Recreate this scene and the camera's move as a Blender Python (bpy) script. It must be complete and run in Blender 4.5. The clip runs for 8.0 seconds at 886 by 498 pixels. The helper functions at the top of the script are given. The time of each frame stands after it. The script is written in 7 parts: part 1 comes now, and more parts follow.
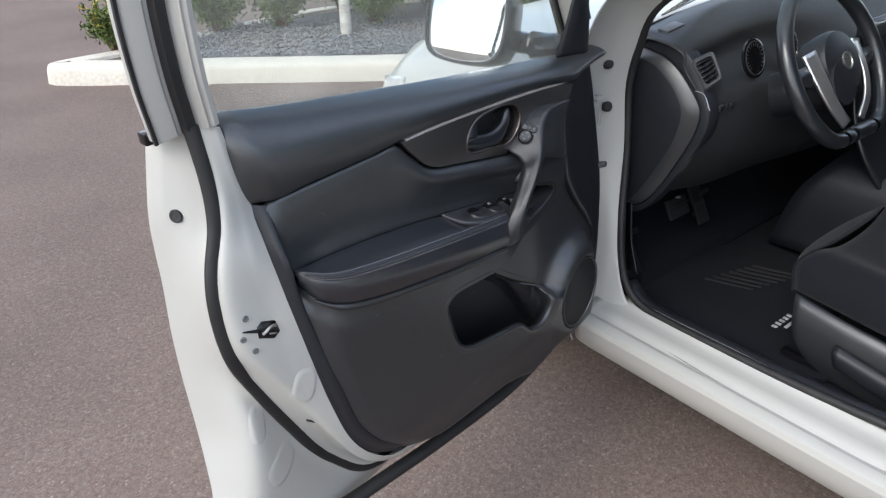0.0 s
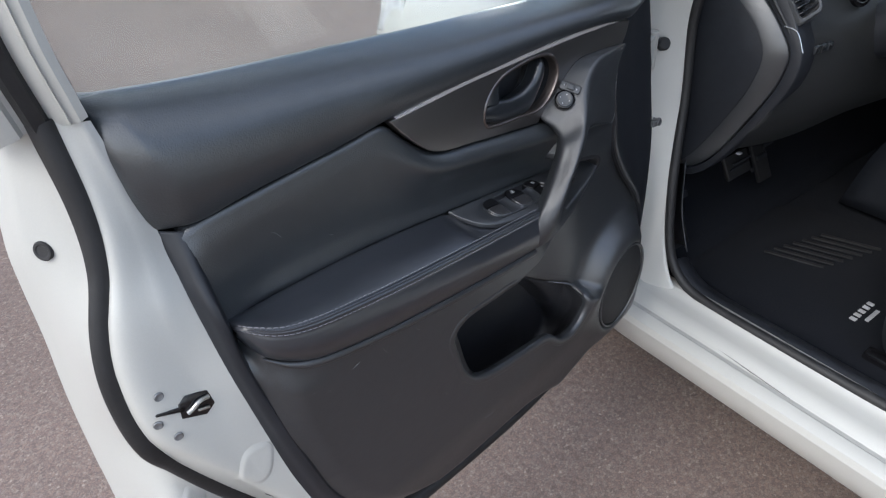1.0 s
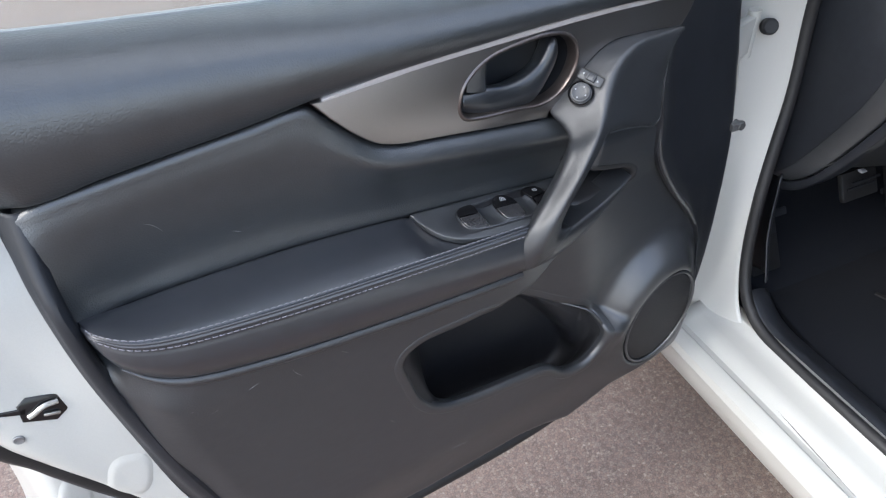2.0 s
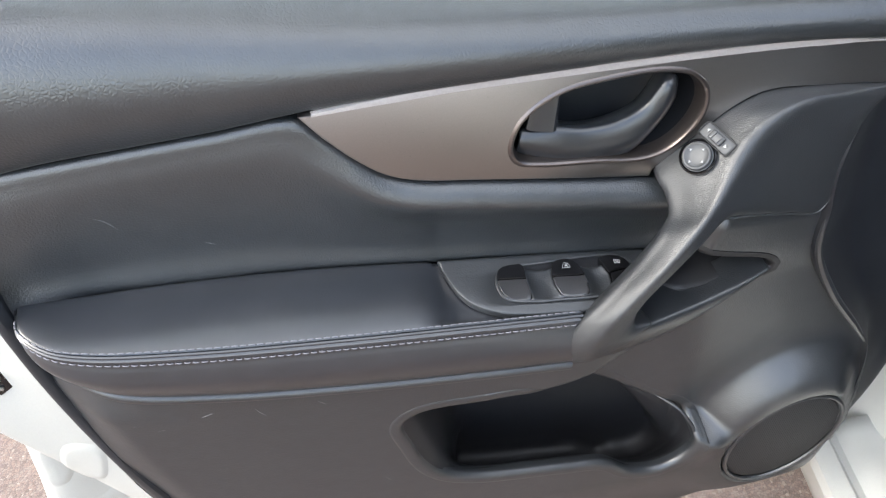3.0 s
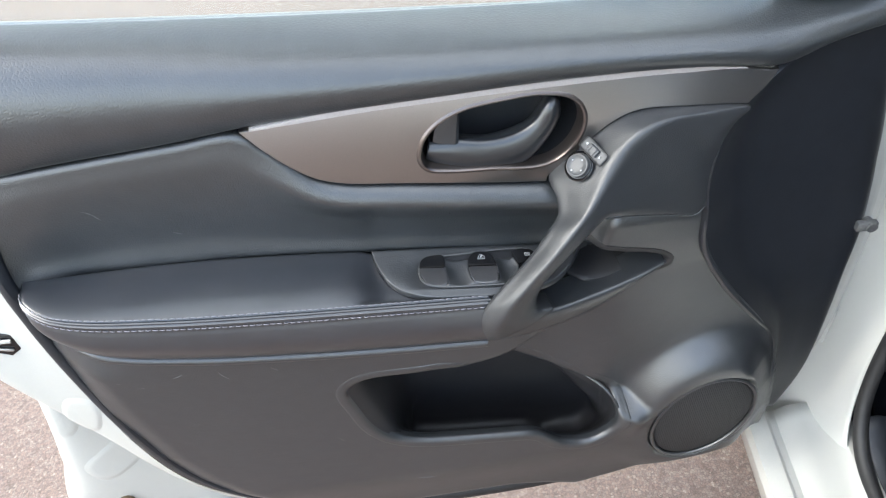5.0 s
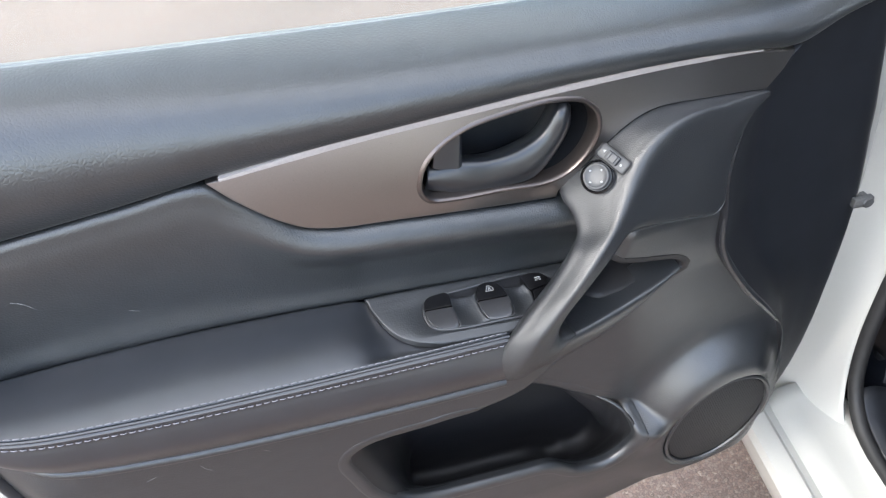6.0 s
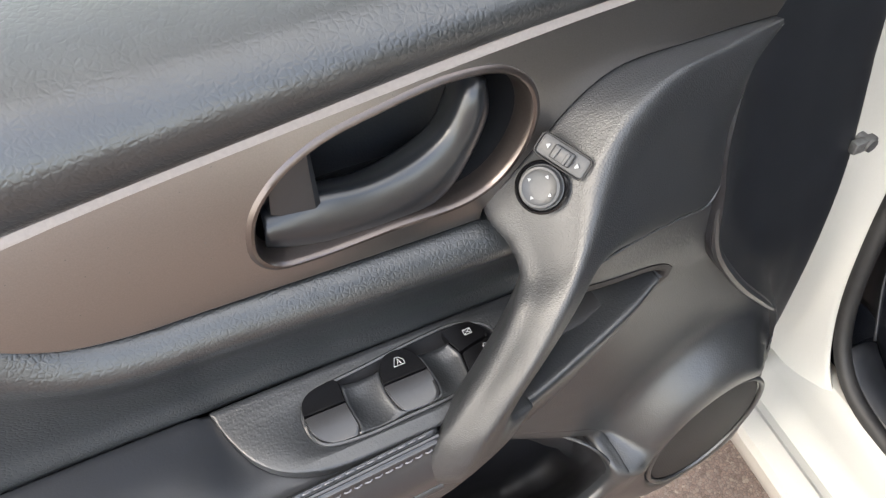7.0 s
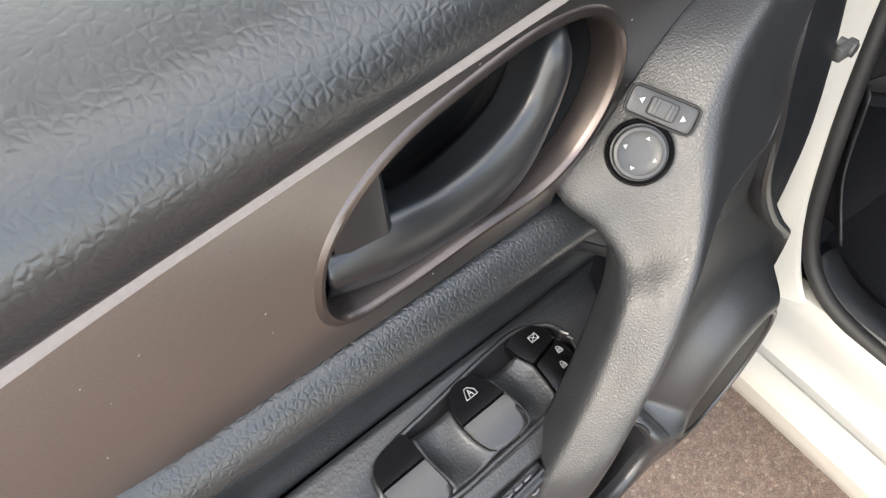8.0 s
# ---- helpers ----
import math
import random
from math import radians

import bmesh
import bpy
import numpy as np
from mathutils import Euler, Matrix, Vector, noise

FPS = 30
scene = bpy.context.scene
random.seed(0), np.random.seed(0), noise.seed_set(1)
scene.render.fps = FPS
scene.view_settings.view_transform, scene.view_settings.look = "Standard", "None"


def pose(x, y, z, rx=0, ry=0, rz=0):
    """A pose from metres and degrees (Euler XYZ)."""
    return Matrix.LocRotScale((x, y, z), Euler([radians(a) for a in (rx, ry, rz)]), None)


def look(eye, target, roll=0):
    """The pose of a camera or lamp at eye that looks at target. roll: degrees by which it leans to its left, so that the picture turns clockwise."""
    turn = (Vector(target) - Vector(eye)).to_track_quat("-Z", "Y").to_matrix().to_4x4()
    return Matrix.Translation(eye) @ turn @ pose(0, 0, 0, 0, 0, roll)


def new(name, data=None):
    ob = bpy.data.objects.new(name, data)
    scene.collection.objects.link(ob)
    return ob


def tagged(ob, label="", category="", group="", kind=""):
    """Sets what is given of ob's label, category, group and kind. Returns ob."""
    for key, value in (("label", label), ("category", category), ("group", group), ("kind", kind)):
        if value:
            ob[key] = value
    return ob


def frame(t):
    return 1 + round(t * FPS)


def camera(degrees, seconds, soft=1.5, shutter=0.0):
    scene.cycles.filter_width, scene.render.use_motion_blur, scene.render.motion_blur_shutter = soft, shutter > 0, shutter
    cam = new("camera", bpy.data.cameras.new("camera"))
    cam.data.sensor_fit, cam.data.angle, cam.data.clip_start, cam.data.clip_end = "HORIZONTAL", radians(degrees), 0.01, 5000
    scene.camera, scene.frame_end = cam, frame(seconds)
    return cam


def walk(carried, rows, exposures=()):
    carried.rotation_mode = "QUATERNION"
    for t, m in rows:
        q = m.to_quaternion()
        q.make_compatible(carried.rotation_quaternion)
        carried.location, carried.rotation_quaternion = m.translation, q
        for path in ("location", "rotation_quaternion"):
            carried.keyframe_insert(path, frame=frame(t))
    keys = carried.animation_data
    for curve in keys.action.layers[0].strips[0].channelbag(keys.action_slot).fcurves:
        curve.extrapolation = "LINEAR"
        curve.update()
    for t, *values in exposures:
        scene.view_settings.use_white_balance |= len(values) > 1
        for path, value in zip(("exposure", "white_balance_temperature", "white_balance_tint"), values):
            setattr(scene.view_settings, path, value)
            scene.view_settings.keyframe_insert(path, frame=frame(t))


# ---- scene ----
cam = camera(65.0, 8.0, soft=1.25)
PATH = [
    (0, (-1.383, -0.775, 1.345), (-0.151, 0.48, 0.393), -2.6),
    (0.5, (-1.247, -0.632, 1.33), (-0.066, 0.605, 0.294), -3.4),
    (1, (-1.135, -0.533, 1.302), (-0.025, 0.647, 0.129), -2.8),
    (1.2, (-1.079, -0.498, 1.292), (0.01, 0.659, 0.077), -2.1),
    (2.3, (-0.81, -0.527, 1.241), (-0.266, 0.885, -0.066), -3.7),
    (2.5, (-0.765, -0.49, 1.23), (-0.36, 0.951, -0.097), -4.2),
    (3, (-0.666, -0.409, 1.231), (-0.503, 1.026, -0.153), -4.3),
    (3.5, (-0.574, -0.454, 1.269), (-0.554, 0.974, -0.131), -5.0),
    (4, (-0.539, -0.502, 1.293), (-0.597, 0.919, -0.113), -6.4),
    (4.5, (-0.538, -0.504, 1.297), (-0.598, 0.93, -0.096), -7.2),
    (4.7, (-0.547, -0.503, 1.295), (-0.572, 0.936, -0.093), -7.0),
    (6, (-0.64, -0.406, 1.262), (-0.338, 0.993, -0.134), -6.7),
    (6.5, (-0.614, -0.319, 1.208), (-0.224, 0.997, -0.247), -7.3),
    (7, (-0.563, -0.232, 1.16), (-0.105, 0.979, -0.364), -8.5),
    (7.5, (-0.574, -0.175, 1.119), (-0.033, 0.931, -0.457), -9.7),
    (8, (-0.603, -0.136, 1.121), (0.08, 0.851, -0.478), -8.9),
]
walk(cam, [(t, look(eye, target, roll)) for t, eye, target, roll in PATH],
     exposures=[(0.0, -0.16, 6200, 10), (1.0, -0.03, 6050, 10), (2.5, 0.92, 6200, 10), (3.0, 1.12, 6550, 8), (3.5, 1.30, 6650, 8), (4.5, 1.20, 6350, 5), (6.5, 1.16, 6400, 10), (7.0, 1.18, 7150, 10), (8.0, 1.14, 7250, 10)])


# ---- world and light ----
SUN_EL, SUN_AZ = radians(42), radians(180)      # bearing from +x towards +y
world = bpy.data.worlds.new("sky")
scene.world = world
world.use_nodes = True
wn, wl = world.node_tree.nodes, world.node_tree.links
wn.clear()
sky = wn.new("ShaderNodeTexSky")
sky.sky_type, sky.sun_disc = "NISHITA", False
sky.sun_elevation, sky.sun_rotation = SUN_EL, radians(90) - SUN_AZ
sky.air_density, sky.dust_density = 1.0, 2.0
clouds = wn.new("ShaderNodeTexNoise")
clouds.inputs["Scale"].default_value, clouds.inputs["Detail"].default_value = 2.2, 6.0
wco = wn.new("ShaderNodeTexCoord")
wmap = wn.new("ShaderNodeMapping")
wmap.inputs["Scale"].default_value = (1, 1, 2.6)
wl.new(wco.outputs["Generated"], wmap.inputs["Vector"])
wl.new(wmap.outputs["Vector"], clouds.inputs["Vector"])
wramp = wn.new("ShaderNodeValToRGB")
wramp.color_ramp.elements[0].position, wramp.color_ramp.elements[1].position = 0.41, 0.66
wl.new(clouds.outputs["Fac"], wramp.inputs["Fac"])
wmix = wn.new("ShaderNodeMixRGB")
wsep = wn.new("ShaderNodeSeparateXYZ")
wl.new(wco.outputs["Generated"], wsep.inputs["Vector"])
wgrad = wn.new("ShaderNodeMapRange")     # thin cloud, a little brighter overhead
wgrad.inputs["To Min"].default_value, wgrad.inputs["To Max"].default_value = 15.0, 16.0
wl.new(wsep.outputs["Z"], wgrad.inputs["Value"])
wtint = wn.new("ShaderNodeMixRGB")
wtint.blend_type, wtint.inputs["Fac"].default_value = "MULTIPLY", 1.0
wtint.inputs["Color1"].default_value = (1.0, 1.0, 1.0, 1)
wl.new(wgrad.outputs["Result"], wtint.inputs["Color2"])
wl.new(wtint.outputs["Color"], wmix.inputs["Color2"])
wl.new(wramp.outputs["Color"], wmix.inputs["Fac"])
wblue = wn.new("ShaderNodeMixRGB")       # hazy sky between the clouds
wblue.blend_type, wblue.inputs["Fac"].default_value, wblue.inputs["Color2"].default_value = "MULTIPLY", 1.0, (2.4, 2.4, 2.4, 1)
wl.new(sky.outputs["Color"], wblue.inputs["Color1"])
wl.new(wblue.outputs["Color"], wmix.inputs["Color1"])
wbg = wn.new("ShaderNodeBackground")
wbg.inputs["Strength"].default_value = 0.16
wl.new(wmix.outputs["Color"], wbg.inputs["Color"])
wout = wn.new("ShaderNodeOutputWorld")
wl.new(wbg.outputs["Background"], wout.inputs["Surface"])

sun_data = bpy.data.lights.new("sun", "SUN")
sun_data.energy, sun_data.angle, sun_data.color = 2.0, radians(30), (1.0, 0.95, 0.88)
sun = new("sun", sun_data)
sun_dir = Vector((math.cos(SUN_AZ) * math.cos(SUN_EL), math.sin(SUN_AZ) * math.cos(SUN_EL), math.sin(SUN_EL)))
sun.rotation_mode = "QUATERNION"
sun.rotation_quaternion = sun_dir.to_track_quat("Z", "Y")


# ---- materials ----
def surface(name, colour, rough=0.5, metal=0.0, spec=0.5, coat=0.0, grain=None, stain=None, bump=None, sheen=0.0):
    """Principled material. grain: (scale, amount) fine colour variation; stain: (scale, amount, colour) large patches;
    bump: list of (kind, scale, distance) with kind noise, cells (pebbled) or creases (a net of fine grooves); all in object metres."""
    m = bpy.data.materials.new(name)
    m.use_nodes = True
    N, L = m.node_tree.nodes, m.node_tree.links
    b = N["Principled BSDF"]
    b.inputs["Base Color"].default_value = (*colour, 1)
    b.inputs["Roughness"].default_value = rough
    b.inputs["Metallic"].default_value = metal
    b.inputs["Specular IOR Level"].default_value = spec
    b.inputs["Coat Weight"].default_value = coat
    b.inputs["Coat Roughness"].default_value = 0.06
    b.inputs["Sheen Weight"].default_value = sheen
    co = N.new("ShaderNodeTexCoord")
    last = None

    def noise_node(scale, detail=4.0):
        t = N.new("ShaderNodeTexNoise")
        t.inputs["Scale"].default_value, t.inputs["Detail"].default_value = scale, detail
        L.new(co.outputs["Object"], t.inputs["Vector"])
        return t

    def mixed(kind, fac, c1, c2):
        x = N.new("ShaderNodeMixRGB")
        x.blend_type = kind
        for sock, v in (("Fac", fac), ("Color1", c1), ("Color2", c2)):
            if hasattr(v, "links"):
                L.new(v, x.inputs[sock])
            else:
                x.inputs[sock].default_value = v
        return x.outputs["Color"]

    if grain:
        t = noise_node(grain[0])
        r = N.new("ShaderNodeMapRange")
        r.inputs["From Min"].default_value, r.inputs["From Max"].default_value = 0.3, 0.7
        r.inputs["To Min"].default_value, r.inputs["To Max"].default_value = 1 - grain[1], 1 + grain[1]
        L.new(t.outputs["Fac"], r.inputs["Value"])
        last = mixed("MULTIPLY", 1.0, (*colour, 1), r.outputs["Result"])
    if stain:
        t = noise_node(stain[0], 6.0)
        r = N.new("ShaderNodeMapRange")
        r.inputs["From Min"].default_value, r.inputs["From Max"].default_value = 0.45, 0.72
        r.inputs["To Max"].default_value = stain[1]
        L.new(t.outputs["Fac"], r.inputs["Value"])
        last = mixed("MIX", r.outputs["Result"], last or (*colour, 1), (*stain[2], 1))
        rr = N.new("ShaderNodeMapRange")
        rr.inputs["To Min"].default_value, rr.inputs["To Max"].default_value = rough - 0.05, rough + 0.08
        L.new(t.outputs["Fac"], rr.inputs["Value"])
        L.new(rr.outputs["Result"], b.inputs["Roughness"])
    if last:
        L.new(last, b.inputs["Base Color"])
    chain = None
    for kind, scale, dist in bump or ():
        if kind in ("cells", "creases"):
            warp = noise_node(scale * 0.6, 2.0)
            add = N.new("ShaderNodeMixRGB")
            add.blend_type = "ADD"
            add.inputs["Fac"].default_value = (0.6 if kind == "cells" else 0.3) / scale
            L.new(co.outputs["Object"], add.inputs["Color1"])
            L.new(warp.outputs["Color"], add.inputs["Color2"])
            t = N.new("ShaderNodeTexVoronoi")
            t.feature = "SMOOTH_F1" if kind == "cells" else "DISTANCE_TO_EDGE"
            if kind == "cells":
                t.inputs["Smoothness"].default_value = 0.35
            t.inputs["Scale"].default_value = scale
            L.new(add.outputs["Color"], t.inputs["Vector"])
            r = N.new("ShaderNodeMapRange")
            r.interpolation_type = "SMOOTHSTEP"
            r.inputs["From Min"].default_value, r.inputs["From Max"].default_value = (0.75, 0.05) if kind == "cells" else (0.0, 0.30)
            L.new(t.outputs["Distance"], r.inputs["Value"])
            height = r.outputs["Result"]
        else:
            height = noise_node(scale, 5.0).outputs["Fac"]
        bn = N.new("ShaderNodeBump")
        bn.inputs["Distance"].default_value = dist
        bn.inputs["Strength"].default_value = 1.0
        L.new(height, bn.inputs["Height"])
        if chain:
            L.new(chain, bn.inputs["Normal"])
        chain = bn.outputs["Normal"]
    if chain:
        L.new(chain, b.inputs["Normal"])
    return m


WHITE = surface("white_paint", (0.445, 0.442, 0.412), 0.30, coat=0.3, grain=(900, 0.03), stain=(7, 0.14, (0.41, 0.40, 0.37)), bump=[("noise", 260, 0.00006)])
LEATHER = surface("soft_black_vinyl", (0.024, 0.027, 0.030), 0.29, spec=1.0, grain=(60, 0.12), stain=(9, 0.25, (0.030, 0.032, 0.034)),
                  bump=[("creases", 330, 0.00008), ("noise", 900, 0.00006), ("noise", 40, 0.0002)])
FINE_VINYL = surface("fine_grained_vinyl", (0.024, 0.027, 0.030), 0.31, spec=1.0, grain=(60, 0.12), stain=(9, 0.25, (0.030, 0.032, 0.034)),
                     bump=[("creases", 400, 0.00009), ("noise", 900, 0.00008), ("noise", 40, 0.0003)])
PADDED = surface("smooth_black_vinyl", (0.019, 0.021, 0.026), 0.31, spec=1.0, grain=(50, 0.12), stain=(14, 0.35, (0.028, 0.029, 0.033)),
                 bump=[("noise", 700, 0.00004), ("noise", 22, 0.0001)])
PLASTIC = surface("dark_grey_plastic", (0.022, 0.024, 0.027), 0.34, spec=0.95, grain=(80, 0.12), stain=(11, 0.3, (0.033, 0.034, 0.036)),
                  bump=[("cells", 600, 0.00006), ("noise", 1400, 0.00005), ("noise", 25, 0.0006)])
GRAINED = surface("grained_grip_plastic", (0.022, 0.024, 0.027), 0.40, spec=0.8, grain=(90, 0.10), stain=(20, 0.2, (0.029, 0.029, 0.031)),
                  bump=[("creases", 640, 0.00007), ("noise", 1500, 0.00004)])
MATTE = surface("matte_black_plastic", (0.012, 0.0138, 0.018), 0.44, grain=(70, 0.15), stain=(9, 0.3, (0.015, 0.016, 0.019)), bump=[("noise", 900, 0.00012)])
GLOSS = surface("gloss_black_plastic", (0.006, 0.006, 0.007), 0.20, spec=0.5, grain=(60, 0.1), bump=[("noise", 300, 0.00002)])
SATIN = surface("satin_black_plastic", (0.014, 0.016, 0.019), 0.28, spec=0.8, grain=(70, 0.1), bump=[("noise", 500, 0.00004)])
DECOR = surface("brushed_bronze_trim", (0.30, 0.284, 0.279), 0.28, metal=0.97, grain=(1500, 0.05), stain=(4, 0.2, (0.28, 0.264, 0.258)), bump=[("noise", 1600, 0.00001)])
# black plastic of the handle cup, darkened further for the shade inside it
DEEP = surface("shaded_cup_plastic", (0.006, 0.007, 0.009), 0.55, spec=0.35, grain=(60, 0.1), bump=[("noise", 600, 0.00005)])
RIM = surface("dark_bronze_rim", (0.15, 0.128, 0.120), 0.30, metal=0.9, grain=(900, 0.06))
KEYFACE = surface("satin_key_face", (0.030, 0.030, 0.032), 0.20, spec=0.9, grain=(400, 0.06))
SILVER = surface("satin_silver_trim", (0.80, 0.79, 0.78), 0.28, metal=0.9, grain=(500, 0.06), bump=[("noise", 700, 0.00003)])
# upper bevel of the trim strip: reflected sky put into a paler, non-metal base
EDGE_TRIM = surface("sky_lit_bronze_edge", (0.40, 0.372, 0.362), 0.50, metal=0.0, spec=0.3, grain=(500, 0.06), bump=[("noise", 700, 0.00003)])
# insides of pocket and trays: panel plastic with the recess's shade in its colour
POCKET_IN = surface("shaded_recess_plastic", (0.013, 0.013, 0.015), 0.50, spec=0.5, grain=(80, 0.12), stain=(11, 0.3, (0.021, 0.021, 0.021)), bump=[("noise", 1400, 0.00008)])
DASHGREY = surface("soft_grey_dash_vinyl", (0.020, 0.021, 0.022), 0.50, grain=(70, 0.12), stain=(9, 0.3, (0.021, 0.022, 0.023)), bump=[("cells", 420, 0.00010), ("noise", 900, 0.00006)])
RUBBER = surface("black_rubber", (0.012, 0.012, 0.013), 0.55, grain=(60, 0.2), stain=(18, 0.4, (0.028, 0.027, 0.026)), bump=[("noise", 220, 0.0003)])
THREAD = surface("grey_thread", (0.16, 0.16, 0.18), 0.8, grain=(900, 0.15))
SCUFF = surface("pale_scuff", (0.20, 0.20, 0.20), 0.8, grain=(900, 0.2))
MARKS = surface("white_print", (0.42, 0.43, 0.44), 0.5, grain=(400, 0.05))
STEEL = surface("zinc_steel", (0.45, 0.45, 0.43), 0.38, metal=1.0, grain=(300, 0.15), bump=[("noise", 500, 0.0001)])
GALV = surface("dull_zinc", (0.22, 0.225, 0.23), 0.5, metal=0.8, grain=(300, 0.15))
BRASS = surface("dull_brown_plug", (0.12, 0.085, 0.05), 0.6, grain=(200, 0.2), bump=[("noise", 300, 0.0002)])
FABRIC = surface("black_seat_cloth", (0.008, 0.009, 0.012), 0.95, spec=0.2, sheen=0.06, grain=(900, 0.35), stain=(8, 0.3, (0.013, 0.014, 0.018)), bump=[("noise", 1100, 0.0006)])
CARPET = surface("black_carpet", (0.008, 0.0095, 0.013), 1.0, spec=0.05, sheen=0.03, grain=(1200, 0.4), stain=(9, 0.4, (0.012, 0.013, 0.017)), bump=[("noise", 900, 0.002)])
CONCRETE = surface("pale_concrete", (0.60, 0.56, 0.48), 0.9, grain=(40, 0.12), stain=(1.6, 0.35, (0.42, 0.39, 0.34)), bump=[("noise", 120, 0.002), ("noise", 12, 0.006)])
GRAVEL = surface("grey_gravel", (0.16, 0.16, 0.165), 0.95, grain=(9, 0.35), stain=(1.1, 0.6, (0.20, 0.12, 0.075)), bump=[("cells", 45, 0.02)])
STONE = surface("grey_stone", (0.20, 0.20, 0.205), 0.9, grain=(30, 0.3), bump=[("noise", 60, 0.004)])
BARK = surface("birch_bark", (0.62, 0.58, 0.52), 0.85, grain=(14, 0.2), stain=(9, 0.8, (0.10, 0.08, 0.07)), bump=[("noise", 40, 0.004)])
LEAF = surface("green_leaf", (0.105, 0.150, 0.034), 0.6, grain=(4, 0.45), stain=(1.5, 0.5, (0.20, 0.18, 0.04)))
BLOOM = surface("yellow_flower", (0.55, 0.36, 0.03), 0.7, grain=(20, 0.2))
TWIG = surface("brown_twig", (0.10, 0.065, 0.04), 0.85, grain=(30, 0.3))
YELLOW = surface("yellow_tag", (0.75, 0.50, 0.03), 0.6, grain=(100, 0.05))
GREYBTN = surface("grey_soft_plastic", (0.055, 0.057, 0.060), 0.40, grain=(200, 0.08), bump=[("noise", 900, 0.00006)])
SCREEN = surface("dark_display", (0.07, 0.08, 0.08), 0.12, grain=(30, 0.1))
LENS = surface("clear_lamp_lens", (0.55, 0.57, 0.58), 0.12, coat=0.6, grain=(40, 0.2))
UNDER = surface("dark_underbody", (0.015, 0.014, 0.013), 0.9, grain=(20, 0.3), bump=[("noise", 30, 0.004)])

# asphalt with pale and dark aggregate
ASPHALT = bpy.data.materials.new("reddish_asphalt")
ASPHALT.use_nodes = True
_n, _l = ASPHALT.node_tree.nodes, ASPHALT.node_tree.links
_b = _n["Principled BSDF"]
_b.inputs["Roughness"].default_value = 0.92
_b.inputs["Specular IOR Level"].default_value = 0.25
_co = _n.new("ShaderNodeTexCoord")


def _tex(kind, scale):
    t = _n.new(kind)
    t.inputs["Scale"].default_value = scale
    _l.new(_co.outputs["Object"], t.inputs["Vector"])
    return t


_big, _mid, _cell, _edge = _tex("ShaderNodeTexNoise", 0.9), _tex("ShaderNodeTexNoise", 60.0), _tex("ShaderNodeTexVoronoi", 190.0), _tex("ShaderNodeTexVoronoi", 190.0)
_big.inputs["Detail"].default_value = 8.0
_mid.inputs["Detail"].default_value = 6.0
_edge.feature = "DISTANCE_TO_EDGE"
# stones of uneven outline
_wob = _n.new("ShaderNodeMixRGB")
_wob.blend_type, _wob.inputs["Fac"].default_value = "ADD", 0.006
_l.new(_co.outputs["Object"], _wob.inputs["Color1"])
_wn = _tex("ShaderNodeTexNoise", 240.0)
_l.new(_wn.outputs["Color"], _wob.inputs["Color2"])
for _v in (_cell, _edge):
    _l.new(_wob.outputs["Color"], _v.inputs["Vector"])
_r1 = _n.new("ShaderNodeValToRGB")
_e = _r1.color_ramp.elements
_e[0].position, _e[0].color = 0.0, (0.190, 0.148, 0.128, 1)
_e[1].position, _e[1].color = 1.0, (0.38, 0.31, 0.26, 1)
for _p, _c in ((0.30, (0.240, 0.178, 0.150, 1)), (0.55, (0.264, 0.192, 0.160, 1)), (0.75, (0.252, 0.200, 0.174, 1)), (0.90, (0.280, 0.220, 0.188, 1)), (0.97, (0.315, 0.255, 0.216, 1))):
    _el = _e.new(_p)
    _el.color = _c
_sep = _n.new("ShaderNodeSeparateColor")
_l.new(_cell.outputs["Color"], _sep.inputs["Color"])
_l.new(_sep.outputs["Red"], _r1.inputs["Fac"])
# dark binder between the stones, and fines that fill it in patches
_jo = _n.new("ShaderNodeMapRange")
_jo.inputs["From Max"].default_value = 0.16
_jo.inputs["To Min"].default_value = 0.68
_l.new(_edge.outputs["Distance"], _jo.inputs["Value"])
_mj = _n.new("ShaderNodeMixRGB")
_mj.blend_type, _mj.inputs["Fac"].default_value = "MULTIPLY", 1.0
_l.new(_r1.outputs["Color"], _mj.inputs["Color1"])
_l.new(_jo.outputs["Result"], _mj.inputs["Color2"])
_mx = _n.new("ShaderNodeMixRGB")
_mx.blend_type, _mx.inputs["Fac"].default_value = "MULTIPLY", 1.0
_mr = _n.new("ShaderNodeMapRange")
_mr.inputs["From Min"].default_value, _mr.inputs["From Max"].default_value = 0.3, 0.7
_mr.inputs["To Min"].default_value, _mr.inputs["To Max"].default_value = 0.63, 0.86
_l.new(_big.outputs["Fac"], _mr.inputs["Value"])
_l.new(_mj.outputs["Color"], _mx.inputs["Color1"])
_l.new(_mr.outputs["Result"], _mx.inputs["Color2"])
_mx2 = _n.new("ShaderNodeMixRGB")
_mx2.blend_type, _mx2.inputs["Fac"].default_value = "OVERLAY", 0.30
_l.new(_mx.outputs["Color"], _mx2.inputs["Color1"])
_l.new(_mid.outputs["Fac"], _mx2.inputs["Color2"])
_l.new(_mx2.outputs["Color"], _b.inputs["Base Color"])
_bp = _n.new("ShaderNodeBump")
_bp.inputs["Distance"].default_value = 0.0009
_l.new(_jo.outputs["Result"], _bp.inputs["Height"])
_l.new(_bp.outputs["Normal"], _b.inputs["Normal"])

GLASS = bpy.data.materials.new("tinted_window_glass")
GLASS.use_nodes = True
_g = GLASS.node_tree.nodes["Principled BSDF"]
_g.inputs["Base Color"].default_value = (0.92, 0.97, 0.95, 1)
_g.inputs["Roughness"].default_value, _g.inputs["IOR"].default_value = 0.01, 1.45
